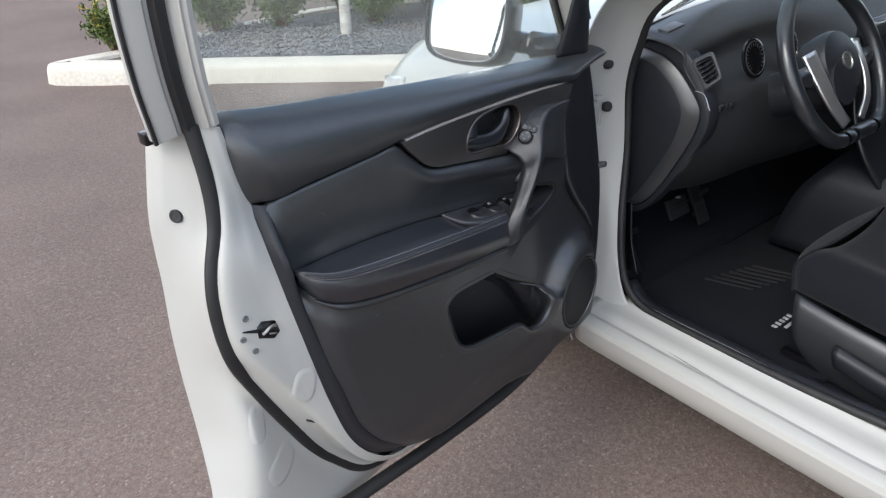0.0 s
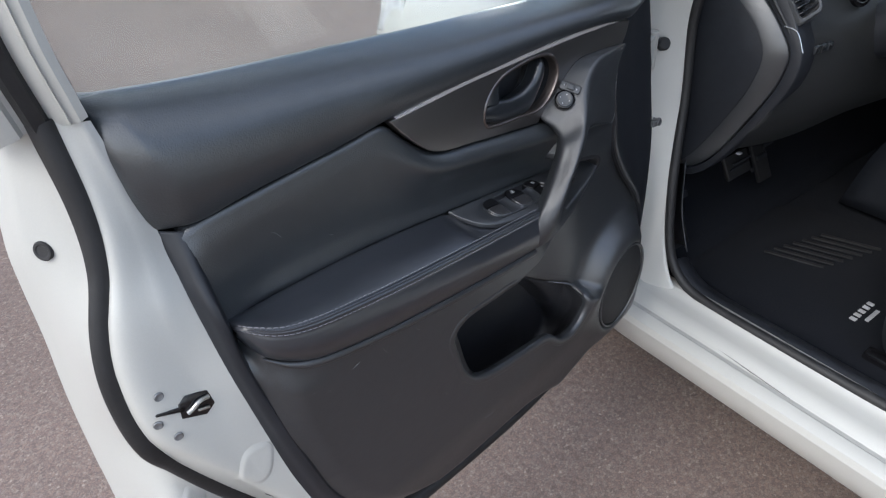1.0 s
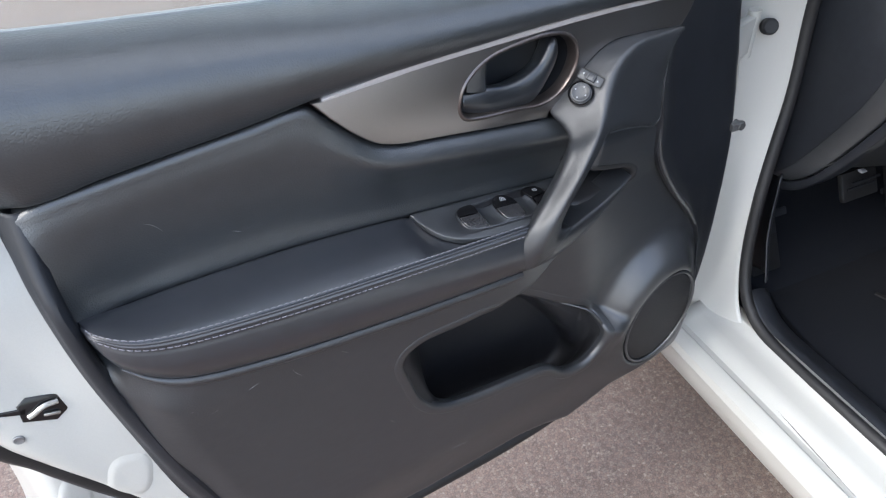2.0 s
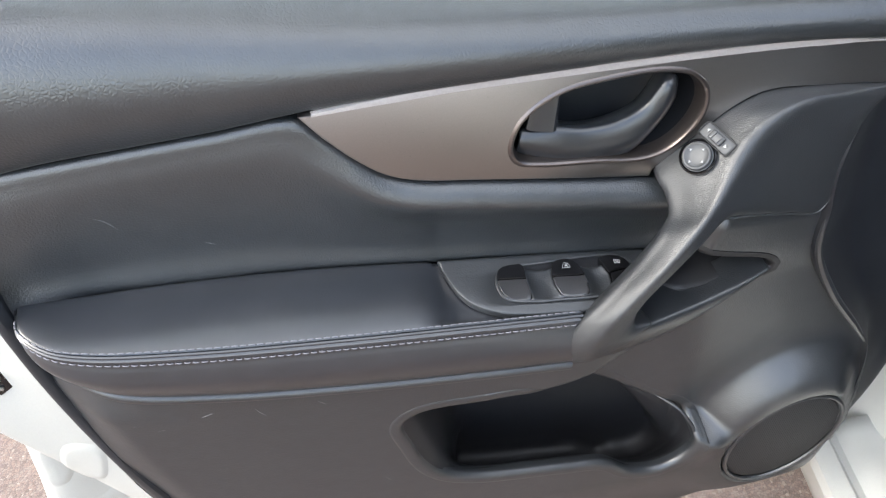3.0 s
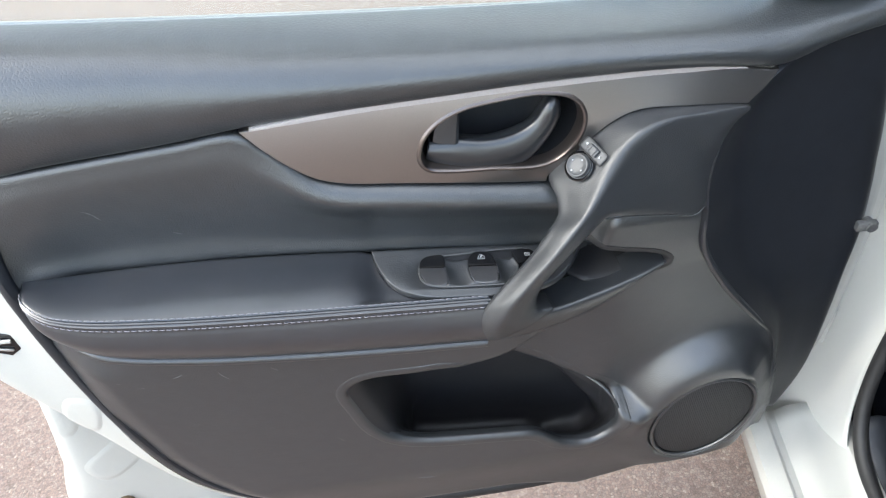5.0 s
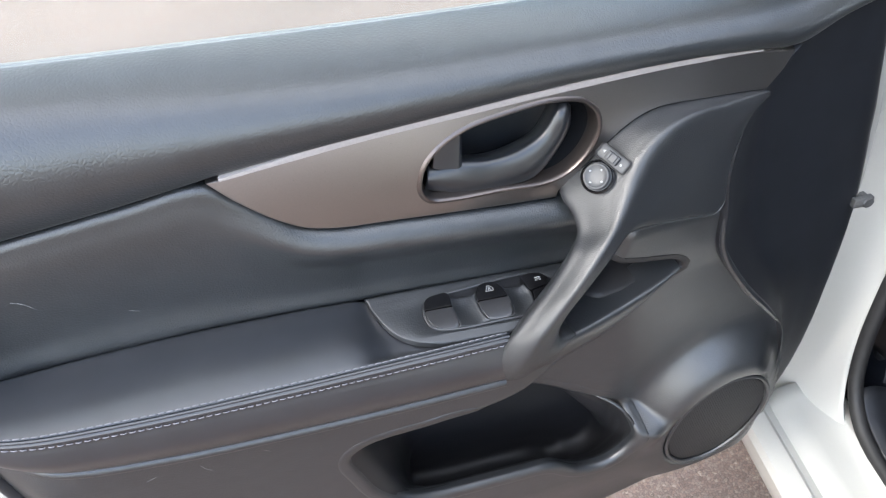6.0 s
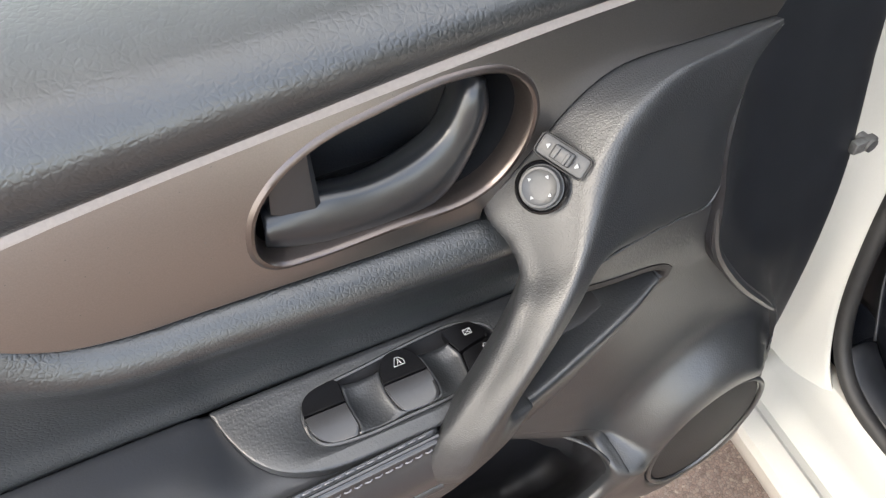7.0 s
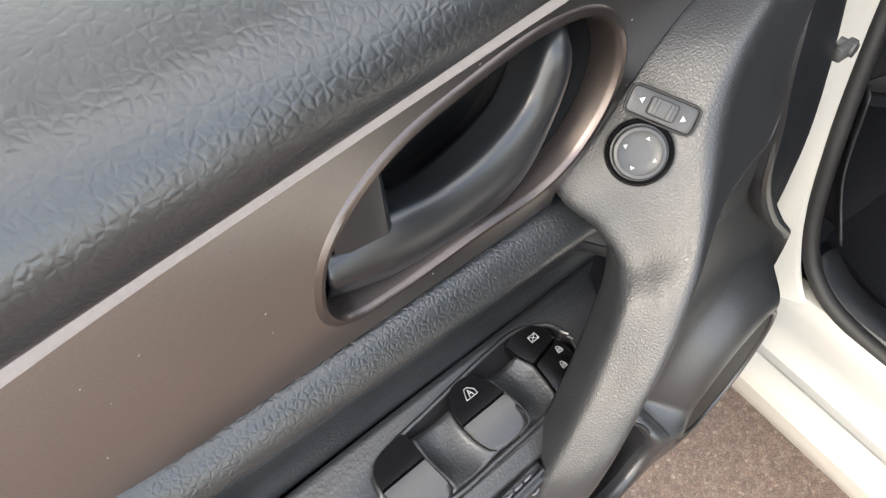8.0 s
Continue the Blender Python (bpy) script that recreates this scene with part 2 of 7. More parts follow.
_g.inputs["Transmission Weight"].default_value = 1.0
# a thin pale film on the pane: dust, and reflected sky put in as colour
_gn, _gl = GLASS.node_tree.nodes, GLASS.node_tree.links
_haze, _film, _dn, _dr = _gn.new("ShaderNodeBsdfDiffuse"), _gn.new("ShaderNodeMixShader"), _gn.new("ShaderNodeTexNoise"), _gn.new("ShaderNodeMapRange")
_haze.inputs["Color"].default_value = (0.72, 0.70, 0.62, 1)
_dn.inputs["Scale"].default_value, _dn.inputs["Detail"].default_value = 6.0, 6.0
_dr.inputs["To Min"].default_value, _dr.inputs["To Max"].default_value = 0.05, 0.12
_gl.new(_dn.outputs["Fac"], _dr.inputs["Value"])
_gl.new(_dr.outputs["Result"], _film.inputs["Fac"])
_gl.new(_g.outputs["BSDF"], _film.inputs[1])
_gl.new(_haze.outputs["BSDF"], _film.inputs[2])
_gl.new(_film.outputs["Shader"], _gn["Material Output"].inputs["Surface"])
MIRROR = bpy.data.materials.new("mirror_glass")
MIRROR.use_nodes = True
_g = MIRROR.node_tree.nodes["Principled BSDF"]
_g.inputs["Base Color"].default_value = (0.85, 0.88, 0.90, 1)
_g.inputs["Metallic"].default_value, _g.inputs["Roughness"].default_value = 1.0, 0.01

# perforated speaker cloth
MESH = surface("speaker_grille", (0.012, 0.012, 0.013), 0.6, grain=(80, 0.1))
_n, _l = MESH.node_tree.nodes, MESH.node_tree.links
_co, _vo, _bp = _n.new("ShaderNodeTexCoord"), _n.new("ShaderNodeTexVoronoi"), _n.new("ShaderNodeBump")
_vo.inputs["Scale"].default_value, _vo.inputs["Randomness"].default_value = 420, 0.0
_bp.inputs["Distance"].default_value = 0.0012
_l.new(_co.outputs["Object"], _vo.inputs["Vector"])
_l.new(_vo.outputs["Distance"], _bp.inputs["Height"])
_l.new(_bp.outputs["Normal"], _n["Principled BSDF"].inputs["Normal"])


# ---- mesh helpers ----
from mathutils.bvhtree import BVHTree
from mathutils.geometry import tessellate_polygon


def spline(points, count, closed=False):
    """Resamples a smooth curve through the points at even steps."""
    p = np.array(points, float)
    if len(p) == 2:
        return p[0] + np.linspace(0, 1, count)[:, None] * (p[1] - p[0])
    if closed:
        q = np.vstack([p[-1], p, p[0], p[1]])
    else:
        q = np.vstack([2 * p[0] - p[1], p, 2 * p[-1] - p[-2]])
    fine = []
    for i in range(1, len(q) - 2):
        a, b, c, d = q[i - 1], q[i], q[i + 1], q[i + 2]
        ta = max(np.linalg.norm(b - a), 1e-6) ** 0.5
        tb = max(np.linalg.norm(c - b), 1e-6) ** 0.5
        tc = max(np.linalg.norm(d - c), 1e-6) ** 0.5
        m1 = ((b - a) / ta - (c - a) / (ta + tb) + (c - b) / tb) * tb
        m2 = ((c - b) / tb - (d - b) / (tb + tc) + (d - c) / tc) * tb
        for s in np.linspace(0, 1, 16, endpoint=False):
            fine.append((2 * s**3 - 3 * s**2 + 1) * b + (s**3 - 2 * s**2 + s) * m1 + (-2 * s**3 + 3 * s**2) * c + (s**3 - s**2) * m2)
    if not closed:
        fine.append(q[-2])
    else:
        fine.append(fine[0])
    fine = np.array(fine)
    length = np.concatenate([[0], np.cumsum(np.linalg.norm(np.diff(fine, axis=0), axis=1))])
    want = np.linspace(0, length[-1], count + (1 if closed else 0))
    out = np.stack([np.interp(want, length, fine[:, k]) for k in range(fine.shape[1])], axis=1)
    return out[:-1] if closed else out


def grid_bm(rows, close_u=False, close_v=False):
    """Quads over an array of points rows[j][i]."""
    bm = bmesh.new()
    vs = [[bm.verts.new(p) for p in row] for row in rows]
    nj, ni = len(vs), len(vs[0])
    for j in range(nj if close_v else nj - 1):
        for i in range(ni if close_u else ni - 1):
            a, b = vs[j], vs[(j + 1) % nj]
            k = (i + 1) % ni
            try:
                bm.faces.new((a[i], a[k], b[k], b[i]))
            except ValueError:
                pass
    return bm


def loft(rails, nu=60, nv=16, closed=False, sharp=False):
    """A smooth skin across rails, each a smooth curve along the thing."""
    r = [spline(x, nu, closed) for x in rails]
    rows = np.array([spline([q[i] for q in r], nv) for i in range(nu)]) if not sharp else np.array([[q[i] for q in r] for i in range(nu)])
    return grid_bm(rows.transpose(1, 0, 2), close_u=closed)


def tube(points, radius, count=40, sides=8, closed=False, flat=1.0):
    """A rod of round section along a smooth curve, closed at its ends."""
    p = spline(points, count, closed)
    rows = []
    for i in range(count):
        if closed:
            d = p[(i + 1) % count] - p[i - 1]
        else:
            d = p[min(i + 1, count - 1)] - p[max(i - 1, 0)]
        d = Vector(d).normalized()
        side = d.cross(Vector((0, 1, 0)))
        if side.length < 1e-3:
            side = d.cross(Vector((0, 0, 1)))
        side.normalize()
        up = side.cross(d).normalized()
        rad = radius if not callable(radius) else radius(i / (count - 1))
        rows.append([Vector(p[i]) + side * math.cos(a) * rad + up * math.sin(a) * rad * flat for a in np.linspace(0, 2 * math.pi, sides, endpoint=False)])
    bm = grid_bm(rows, close_u=True, close_v=closed)
    if not closed:
        bm.verts.ensure_lookup_table()
        bm.faces.new([bm.verts[i] for i in range(sides)])
        bm.faces.new([bm.verts[(count - 1) * sides + i] for i in reversed(range(sides))])
    return bm


def inset(line, d):
    """A closed 2D line moved d to its inside."""
    p = np.array(line, float)
    area = 0.5 * np.sum(p[:, 0] * np.roll(p[:, 1], -1) - np.roll(p[:, 0], -1) * p[:, 1])
    t = np.roll(p, -1, 0) - np.roll(p, 1, 0)
    t /= np.maximum(np.linalg.norm(t, axis=1), 1e-9)[:, None]
    nrm = np.stack([-t[:, 1], t[:, 0]], 1) * (1 if area > 0 else -1)
    return p + nrm * d


def plate(outer, place, holes=(), bevel=0.002, depth=0.01):
    """A bevelled plate with holes: outlines in 2D, place(u, v, w) gives the point at height w."""
    bm = bmesh.new()
    rings, front = [], []
    for k, line in enumerate([outer, *holes]):
        sgn = 1 if k == 0 else -1
        line = np.array(line, float)
        prof = [(line, -depth), (line, -bevel), (inset(line, sgn * bevel * 0.35), -bevel * 0.35), (inset(line, sgn * bevel), 0.0)]
        vr = [[bm.verts.new(place(u, v, w)) for u, v in l] for l, w in prof]
        rings.append(vr)
        front.append([Vector((u, v, 0)) for u, v in prof[-1][0]])
        for a, b in zip(vr, vr[1:]):
            for i in range(len(a)):
                j = (i + 1) % len(a)
                bm.faces.new((a[i], a[j], b[j], b[i]))
    flat_front = [v for vr in rings for v in vr[-1]]
    flat_back = [v for vr in rings for v in vr[0]]
    for tri in tessellate_polygon(front):
        for flat in (flat_front, flat_back):
            try:
                bm.faces.new([flat[i] for i in tri])
            except ValueError:
                pass
    return bm


def box(size, centre=(0, 0, 0), bevel=0.003, turn=None, segments=2):
    bm = bmesh.new()
    bmesh.ops.create_cube(bm, size=1.0)
    bmesh.ops.scale(bm, vec=size, verts=bm.verts)
    if bevel:
        bmesh.ops.bevel(bm, geom=bm.edges[:], offset=bevel, segments=segments, affect="EDGES", profile=0.5)
    m = Matrix.Translation(centre) @ (turn.to_4x4() if turn else Matrix())
    bmesh.ops.transform(bm, matrix=m, verts=bm.verts)
    return bm


def disc(profile, m=None, sides=40):
    """A turned solid from (radius, height) pairs, about the z axis of m."""
    rows = [[Vector((r * math.cos(a), r * math.sin(a), h)) for a in np.linspace(0, 2 * math.pi, sides, endpoint=False)] for r, h in profile]
    bm = grid_bm(rows, close_u=True)
    bm.verts.ensure_lookup_table()
    bm.faces.new([bm.verts[i] for i in range(sides)])
    bm.faces.new([bm.verts[(len(rows) - 1) * sides + i] for i in range(sides)])
    if m:
        bmesh.ops.transform(bm, matrix=m, verts=bm.verts)
    return bm


def part(name, bm, material, parent=None, label="", thick=0.0, angle=40, offset=-1.0):
    """One mesh object under a thing or a part."""
    bmesh.ops.remove_doubles(bm, verts=bm.verts, dist=1e-6)
    bmesh.ops.recalc_face_normals(bm, faces=bm.faces)
    me = bpy.data.meshes.new(name)
    bm.to_mesh(me)
    bm.free()
    me.materials.append(material)
    me.polygons.foreach_set("use_smooth", [True] * len(me.polygons))
    me.set_sharp_from_angle(angle=radians(angle))
    ob = new(name, me)
    if parent:
        ob.parent = parent
    if label:
        tagged(ob, label)
    if thick:
        s = ob.modifiers.new("wall", "SOLIDIFY")
        s.thickness, s.offset, s.use_even_offset = thick, offset, False
    return ob


def merge(*bms):
    out = bmesh.new()
    for b in bms:
        me = bpy.data.meshes.new("tmp")
        b.to_mesh(me)
        b.free()
        out.from_mesh(me)
        bpy.data.meshes.remove(me)
    return out


def thing(name, label, category, group="", kind="", m=None):
    ob = tagged(new(name), label, category, group, kind)
    if m:
        ob.matrix_basis = m
    return ob


def sm(a, b, x):
    t = np.clip((x - a) / (b - a), 0, 1)
    return t * t * (3 - 2 * t)


def sdist(px, pz, poly):
    """Signed distance of points to a closed line, minus inside."""
    poly = np.array(poly, float)
    d2 = np.full(px.shape, 1e9)
    inside = np.zeros(px.shape, bool)
    for (ax, az), (bx, bz) in zip(poly, np.roll(poly, -1, 0)):
        ex, ez = bx - ax, bz - az
        wx, wz = px - ax, pz - az
        t = np.clip((wx * ex + wz * ez) / (ex * ex + ez * ez + 1e-12), 0, 1)
        d2 = np.minimum(d2, (wx - t * ex) ** 2 + (wz - t * ez) ** 2)
        cross = ((az > pz) != (bz > pz)) & (px < ex * (pz - az) / (ez if abs(ez) > 1e-12 else 1e-12) + ax)
        inside ^= cross
    return np.where(inside, -1, 1) * np.sqrt(d2)


# ======== the open car door ========
# x runs along the door towards its hinges, y to its outside, z up
door = thing("car_door", "white car front door standing wide open with black trim", "car door")

def shift(line, dx=0.0, dy=0.0, dz=0.0):
    return [(x + dx, y + dy, z + dz) for x, y, z in line]


def matched(line, n=110):
    """Rails resampled point for point, so that their stations stay level with each other."""
    p = np.array(line)
    k = np.linspace(0, len(p) - 1, n)
    fine = spline(p, 16 * (len(p) - 1) + 1)
    fl = np.r_[0, np.cumsum(np.linalg.norm(np.diff(fine, axis=0), axis=1))]
    at = [fl[int(np.argmin(np.linalg.norm(fine - q, axis=1)))] for q in p]
    want = np.interp(k, np.arange(len(p)), at)
    return np.stack([np.interp(want, fl, fine[:, c]) for c in range(3)], 1)


def rail_loft(rails, n=110, nv=34):
    r = [matched(x, n) for x in rails]
    rows = np.array([spline([q[i] for q in r], nv) for i in range(n)])
    return grid_bm(rows)


def mid(a, b, k, d):
    return [tuple(np.array(p) * (1 - k) + np.array(q) * k + np.array(d)) for p, q in zip(a, b)]


REAR = [(-0.978, 1.090), (-0.966, 0.985), (-0.957, 0.900), (-0.954, 0.840), (-0.944, 0.765), (-0.933, 0.690), (-0.916, 0.600), (-0.893, 0.545), (-0.862, 0.500), (-0.825, 0.458), (-0.785, 0.425), (-0.740, 0.404)]
BOTTOM = [(-0.740, 0.402), (-0.70, 0.397), (-0.66, 0.394), (-0.50, 0.396), (-0.455, 0.388), (-0.412, 0.374), (-0.36, 0.388), (-0.29, 0.412), (-0.20, 0.428), (-0.14, 0.432)]
FRONT = [(-0.125, 0.432), (-0.105, 0.50), (-0.100, 0.60), (-0.110, 0.74), (-0.125, 0.86), (-0.150, 0.97), (-0.16, 1.02)]


FOLD = [(-0.940, -0.020, 0.845), (-0.926, -0.044, 0.821), (-0.906, -0.055, 0.807), (-0.880, -0.062, 0.796), (-0.810, -0.065, 0.780), (-0.709, -0.066, 0.765), (-0.606, -0.066, 0.753), (-0.524, -0.066, 0.746)]


def along(line, key, val):
    """Interpolates a 2D line at one coordinate."""
    p = np.array(sorted(line, key=lambda q: q[key]))
    return np.interp(val, p[:, key], p[:, 1 - key])


POCKET = spline([(-0.676, 0.684), (-0.657, 0.699), (-0.600, 0.700), (-0.562, 0.698), (-0.520, 0.674), (-0.475, 0.640), (-0.435, 0.613), (-0.401, 0.594), (-0.384, 0.584), (-0.371, 0.566), (-0.369, 0.547),
                 (-0.379, 0.524), (-0.403, 0.508), (-0.437, 0.513), (-0.472, 0.543), (-0.510, 0.550), (-0.610, 0.566), (-0.641, 0.582), (-0.659, 0.607), (-0.670, 0.645)], 130, True)
SLOT = spline([(-0.500, 0.765), (-0.445, 0.770), (-0.385, 0.774), (-0.350, 0.777), (-0.335, 0.783), (-0.345, 0.796), (-0.386, 0.809), (-0.424, 0.820), (-0.470, 0.822), (-0.500, 0.800)], 70, True)
# lower edge of the bulge that carries the armrest; the panel falls back below it
BULGE = [(-0.70, 0.700), (-0.592, 0.701), (-0.532, 0.706), (-0.502, 0.713), (-0.473, 0.726), (-0.444, 0.734), (-0.413, 0.742), (-0.370, 0.762), (-0.340, 0.776), (-0.300, 0.790)]
CORN = [(-0.253, 0.979), (-0.270, 0.965), (-0.292, 0.945), (-0.305, 0.915), (-0.310, 0.885), (-0.307, 0.850), (-0.302, 0.805), (-0.271, 0.748), (-0.236, 0.697), (-0.200, 0.652), (-0.182, 0.605), (-0.170, 0.550), (-0.162, 0.490), (-0.166, 0.430), (-0.170, 0.400)]
SPK, SPK_A, SPK_B, SPK_T = (-0.263, 0.521), 0.062, 0.083, radians(-14)


def spk_r(x, z):
    """Radius about the loudspeaker, 1 at its ring."""
    dx, dz = x - SPK[0], z - SPK[1]
    u = dx * math.cos(SPK_T) + dz * math.sin(SPK_T)
    v = -dx * math.sin(SPK_T) + dz * math.cos(SPK_T)
    return np.sqrt((u / SPK_A) ** 2 + (v / SPK_B) ** 2)


def card_y(x, z):
    """Depth of the door card's hard base, less towards the cabin."""
    low = -0.061 + 0.012 * sm(0.50, 0.40, z)
    low = low + (0.010 + 0.020 * sm(0.68, 0.84, z)) * sm(-0.045, 0.0, along(REAR, 1, z) - x)
    fx, fy, fz0 = (np.array(c) for c in zip(*FOLD))
    low = low + (np.maximum(low, np.interp(x, fx, fy) + 0.004) - low) * sm(-0.05, -0.008, z - np.interp(x, fx, fz0))
    front = -0.028 - 0.006 * sm(0.76, 0.82, z) + 0.012 * sm(0.84, 0.87, z)
    ze = along(BULGE, 0, x)
    g = np.maximum(sm(-0.50, -0.42, x) * sm(0.0, 0.015, z - ze), sm(-0.52, -0.37, x) * sm(0.56, 0.62, z))
    y = low * (1 - g) + front * g
    back = -0.012 - 0.016 * sm(-0.47, -0.37, x)
    zl = np.interp(x, (-0.66, -0.61, -0.51, -0.472, -0.437, -0.40, -0.37, -0.34), (0.62, 0.585, 0.570, 0.562, 0.535, 0.535, 0.555, 0.545))
    f = sm(-0.61, -0.50, x) * sm(0.0, 0.034, ze - z) * sm(0.0, 0.025, z - zl)
    y = y * (1 - f) + back * f
    # housing of the loudspeaker
    r = spk_r(x, z)
    dome = sm(1.75, 1.06, r)
    y = y * (1 - dome) + (-0.060) * dome
    y = y - 0.013 * np.exp(-(((r - 1.42) / 0.28) ** 2)) * sm(SPK[1] - 0.03, SPK[1] + 0.06, z)
    y = y + 0.007 * sm(1.06, 0.98, r)
    # stands back behind the side panel
    cx = along(CORN, 1, z)
    e = sm(-0.050, 0.004, x - cx) * sm(0.700, 0.620, z)
    y = y * (1 - e) - 0.031 * e
    y = y + 0.06 * sm(0.004, 0.016, x - cx) * sm(0.40, 0.46, z)
    # upper part stands back behind the padded pieces
    fz = along([(q[0], q[2]) for q in FOLD], 0, x)
    k = np.maximum(sm(fz - 0.002, fz + 0.016, z) * sm(0.004, -0.034, x - np.interp(z, (0.78, 0.80, 0.83, 0.85, 0.87, 0.89), (-0.418, -0.412, -0.400, -0.394, -0.390, -0.388))), sm(0.858, 0.875, z))
    y = y * (1 - k) + (0.034 - 0.026 * sm(-0.52, -0.46, x) * sm(0.872, 0.858, z)) * k
    return y


def card_mesh():
    nu, nv = 260, 250
    u, v = np.meshgrid(np.linspace(0, 1, nu), np.linspace(0, 1, nv))
    z0 = 0.395 + v * 0.655
    x = along(REAR, 1, z0) * (1 - u) + along(FRONT, 1, z0) * u
    zb = along(BOTTOM, 0, x)
    top = 1.012 - 0.034 * sm(-0.5, -0.28, x)
    z = zb + v * (top - zb)
    x = along(REAR, 1, z) * (1 - u) + along(FRONT, 1, z) * u
    y = card_y(x, z)
    edge = np.minimum(np.minimum(x - x[:, :1], x[:, -1:] - x), z - z[:1])
    R = 0.014
    d = np.clip(R - edge, 0, R)
    y = y + R - np.sqrt(np.maximum(R * R - d * d, 0))
    rows = np.stack([x, y, z], -1)
    bm = grid_bm(rows)
    # opening of the map pocket
    gone = []
    for f in bm.faces:
        c = f.calc_center_median()
        if -0.69 < c.x < -0.36 and 0.50 < c.z < 0.71 and float(sdist(np.array(c.x), np.array(c.z), POCKET)) < 0.004:
            gone.append(f)
        elif -0.52 < c.x < -0.33 and 0.76 < c.z < 0.83 and float(sdist(np.array(c.x), np.array(c.z), SLOT)) < 0.003:
            gone.append(f)
        elif c.z > 0.40 and c.x - float(along(CORN, 1, c.z)) > 0.008:
            gone.append(f)
    bmesh.ops.delete(bm, geom=gone, context="FACES")
    # the edge turns back to the steel
    rim = [e for e in bm.edges if e.is_boundary and not (-0.70 < e.verts[0].co.x < -0.35 and 0.49 < e.verts[0].co.z < 0.72)]
    ext = bmesh.ops.extrude_edge_only(bm, edges=rim)
    for g in ext["geom"]:
        if isinstance(g, bmesh.types.BMVert):
            g.co.y += 0.03
            if g.co.x < -0.7:
                g.co.x -= 0.006
    return bm


card = part("door_card", card_mesh(), PLASTIC, door, "hard dark grey plastic lower door panel with light scuffs", thick=0.0)


def pocket_ring(d, depth, drop, left=0.0, scale=1.0):
    """One ring of the pocket: inset d, at a depth, with the floor dropped behind the lip."""
    out = []
    for (x0, z0), (x, z) in zip(POCKET, inset(POCKET, d)):
        low = float(sm(0.625, 0.570, z0)) * (1 - 0.25 * float(sm(-0.46, -0.43, x0)))
        x = x + left * float(sm(-0.62, -0.668, x0))
        x, z = -0.52 + (x + 0.52) * scale, 0.61 + (z - 0.61) * scale
        ex, ez = (x, z) if d < 0 else (x0, z0)
        base = float(card_y(np.array(ex), np.array(ez)))
        if depth < 0.03:
            edge = float(sm(-0.034, -0.054, base))      # the lip fades out where the panel runs smoothly into the pocket
            y = base + (depth * edge + min(max(depth, -0.0002), 0.0002) * (1 - edge) if d < 0 else depth)
        else:
            y = max(depth - 0.10, base + 0.012 + 0.3 * (depth - 0.07))
        out.append((x, y, z - drop * low))
    return out


def slot_ring(d, depth, drop=0.0):
    """One ring of the wedge-shaped tray behind the pull."""
    return [(x, float(card_y(np.array(min(max(x, -0.455), -0.33)), np.array(min(z, 0.825)))) + depth, z - drop) for x, z in inset(SLOT, d)]


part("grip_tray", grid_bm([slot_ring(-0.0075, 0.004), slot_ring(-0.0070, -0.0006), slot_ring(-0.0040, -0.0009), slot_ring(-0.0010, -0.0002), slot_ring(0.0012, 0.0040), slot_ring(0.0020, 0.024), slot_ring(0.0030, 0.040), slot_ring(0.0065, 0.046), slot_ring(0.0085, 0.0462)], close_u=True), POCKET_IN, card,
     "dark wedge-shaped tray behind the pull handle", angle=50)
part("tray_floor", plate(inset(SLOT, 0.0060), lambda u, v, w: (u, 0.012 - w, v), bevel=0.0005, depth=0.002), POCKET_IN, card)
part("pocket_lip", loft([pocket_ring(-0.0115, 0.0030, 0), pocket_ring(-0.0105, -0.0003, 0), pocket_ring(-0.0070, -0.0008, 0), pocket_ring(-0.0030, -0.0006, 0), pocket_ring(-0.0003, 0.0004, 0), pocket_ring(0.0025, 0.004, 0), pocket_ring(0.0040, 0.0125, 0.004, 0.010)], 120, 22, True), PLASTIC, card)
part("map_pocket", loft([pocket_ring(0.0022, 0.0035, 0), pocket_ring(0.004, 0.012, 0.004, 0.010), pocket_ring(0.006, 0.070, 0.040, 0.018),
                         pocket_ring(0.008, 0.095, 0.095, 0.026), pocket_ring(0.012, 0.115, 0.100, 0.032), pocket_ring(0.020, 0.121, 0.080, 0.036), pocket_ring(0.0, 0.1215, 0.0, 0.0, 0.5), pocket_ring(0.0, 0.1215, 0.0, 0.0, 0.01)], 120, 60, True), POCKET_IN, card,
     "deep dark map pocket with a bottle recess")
side_a = [(-0.236, -0.004, 0.986), (-0.256, -0.009, 0.977), (-0.272, -0.013, 0.965), (-0.294, -0.021, 0.945), (-0.307, -0.029, 0.915), (-0.312, -0.034, 0.885), (-0.309, -0.038, 0.850), (-0.304, -0.041, 0.805), (-0.273, -0.043, 0.748), (-0.234, -0.045, 0.697), (-0.199, -0.038, 0.650), (-0.176, -0.033, 0.580), (-0.166, -0.031, 0.50), (-0.172, -0.029, 0.430)]
side_c = [(-0.140, 0.034, 0.990), (-0.134, 0.033, 0.965), (-0.128, 0.032, 0.940), (-0.122, 0.031, 0.915), (-0.116, 0.031, 0.890), (-0.110, 0.029, 0.860), (-0.105, 0.028, 0.830), (-0.100, 0.026, 0.800), (-0.096, 0.018, 0.735), (-0.099, 0.011, 0.670), (-0.096, 0.011, 0.610), (-0.092, 0.013, 0.545), (-0.097, 0.012, 0.475), (-0.120, 0.004, 0.422)]
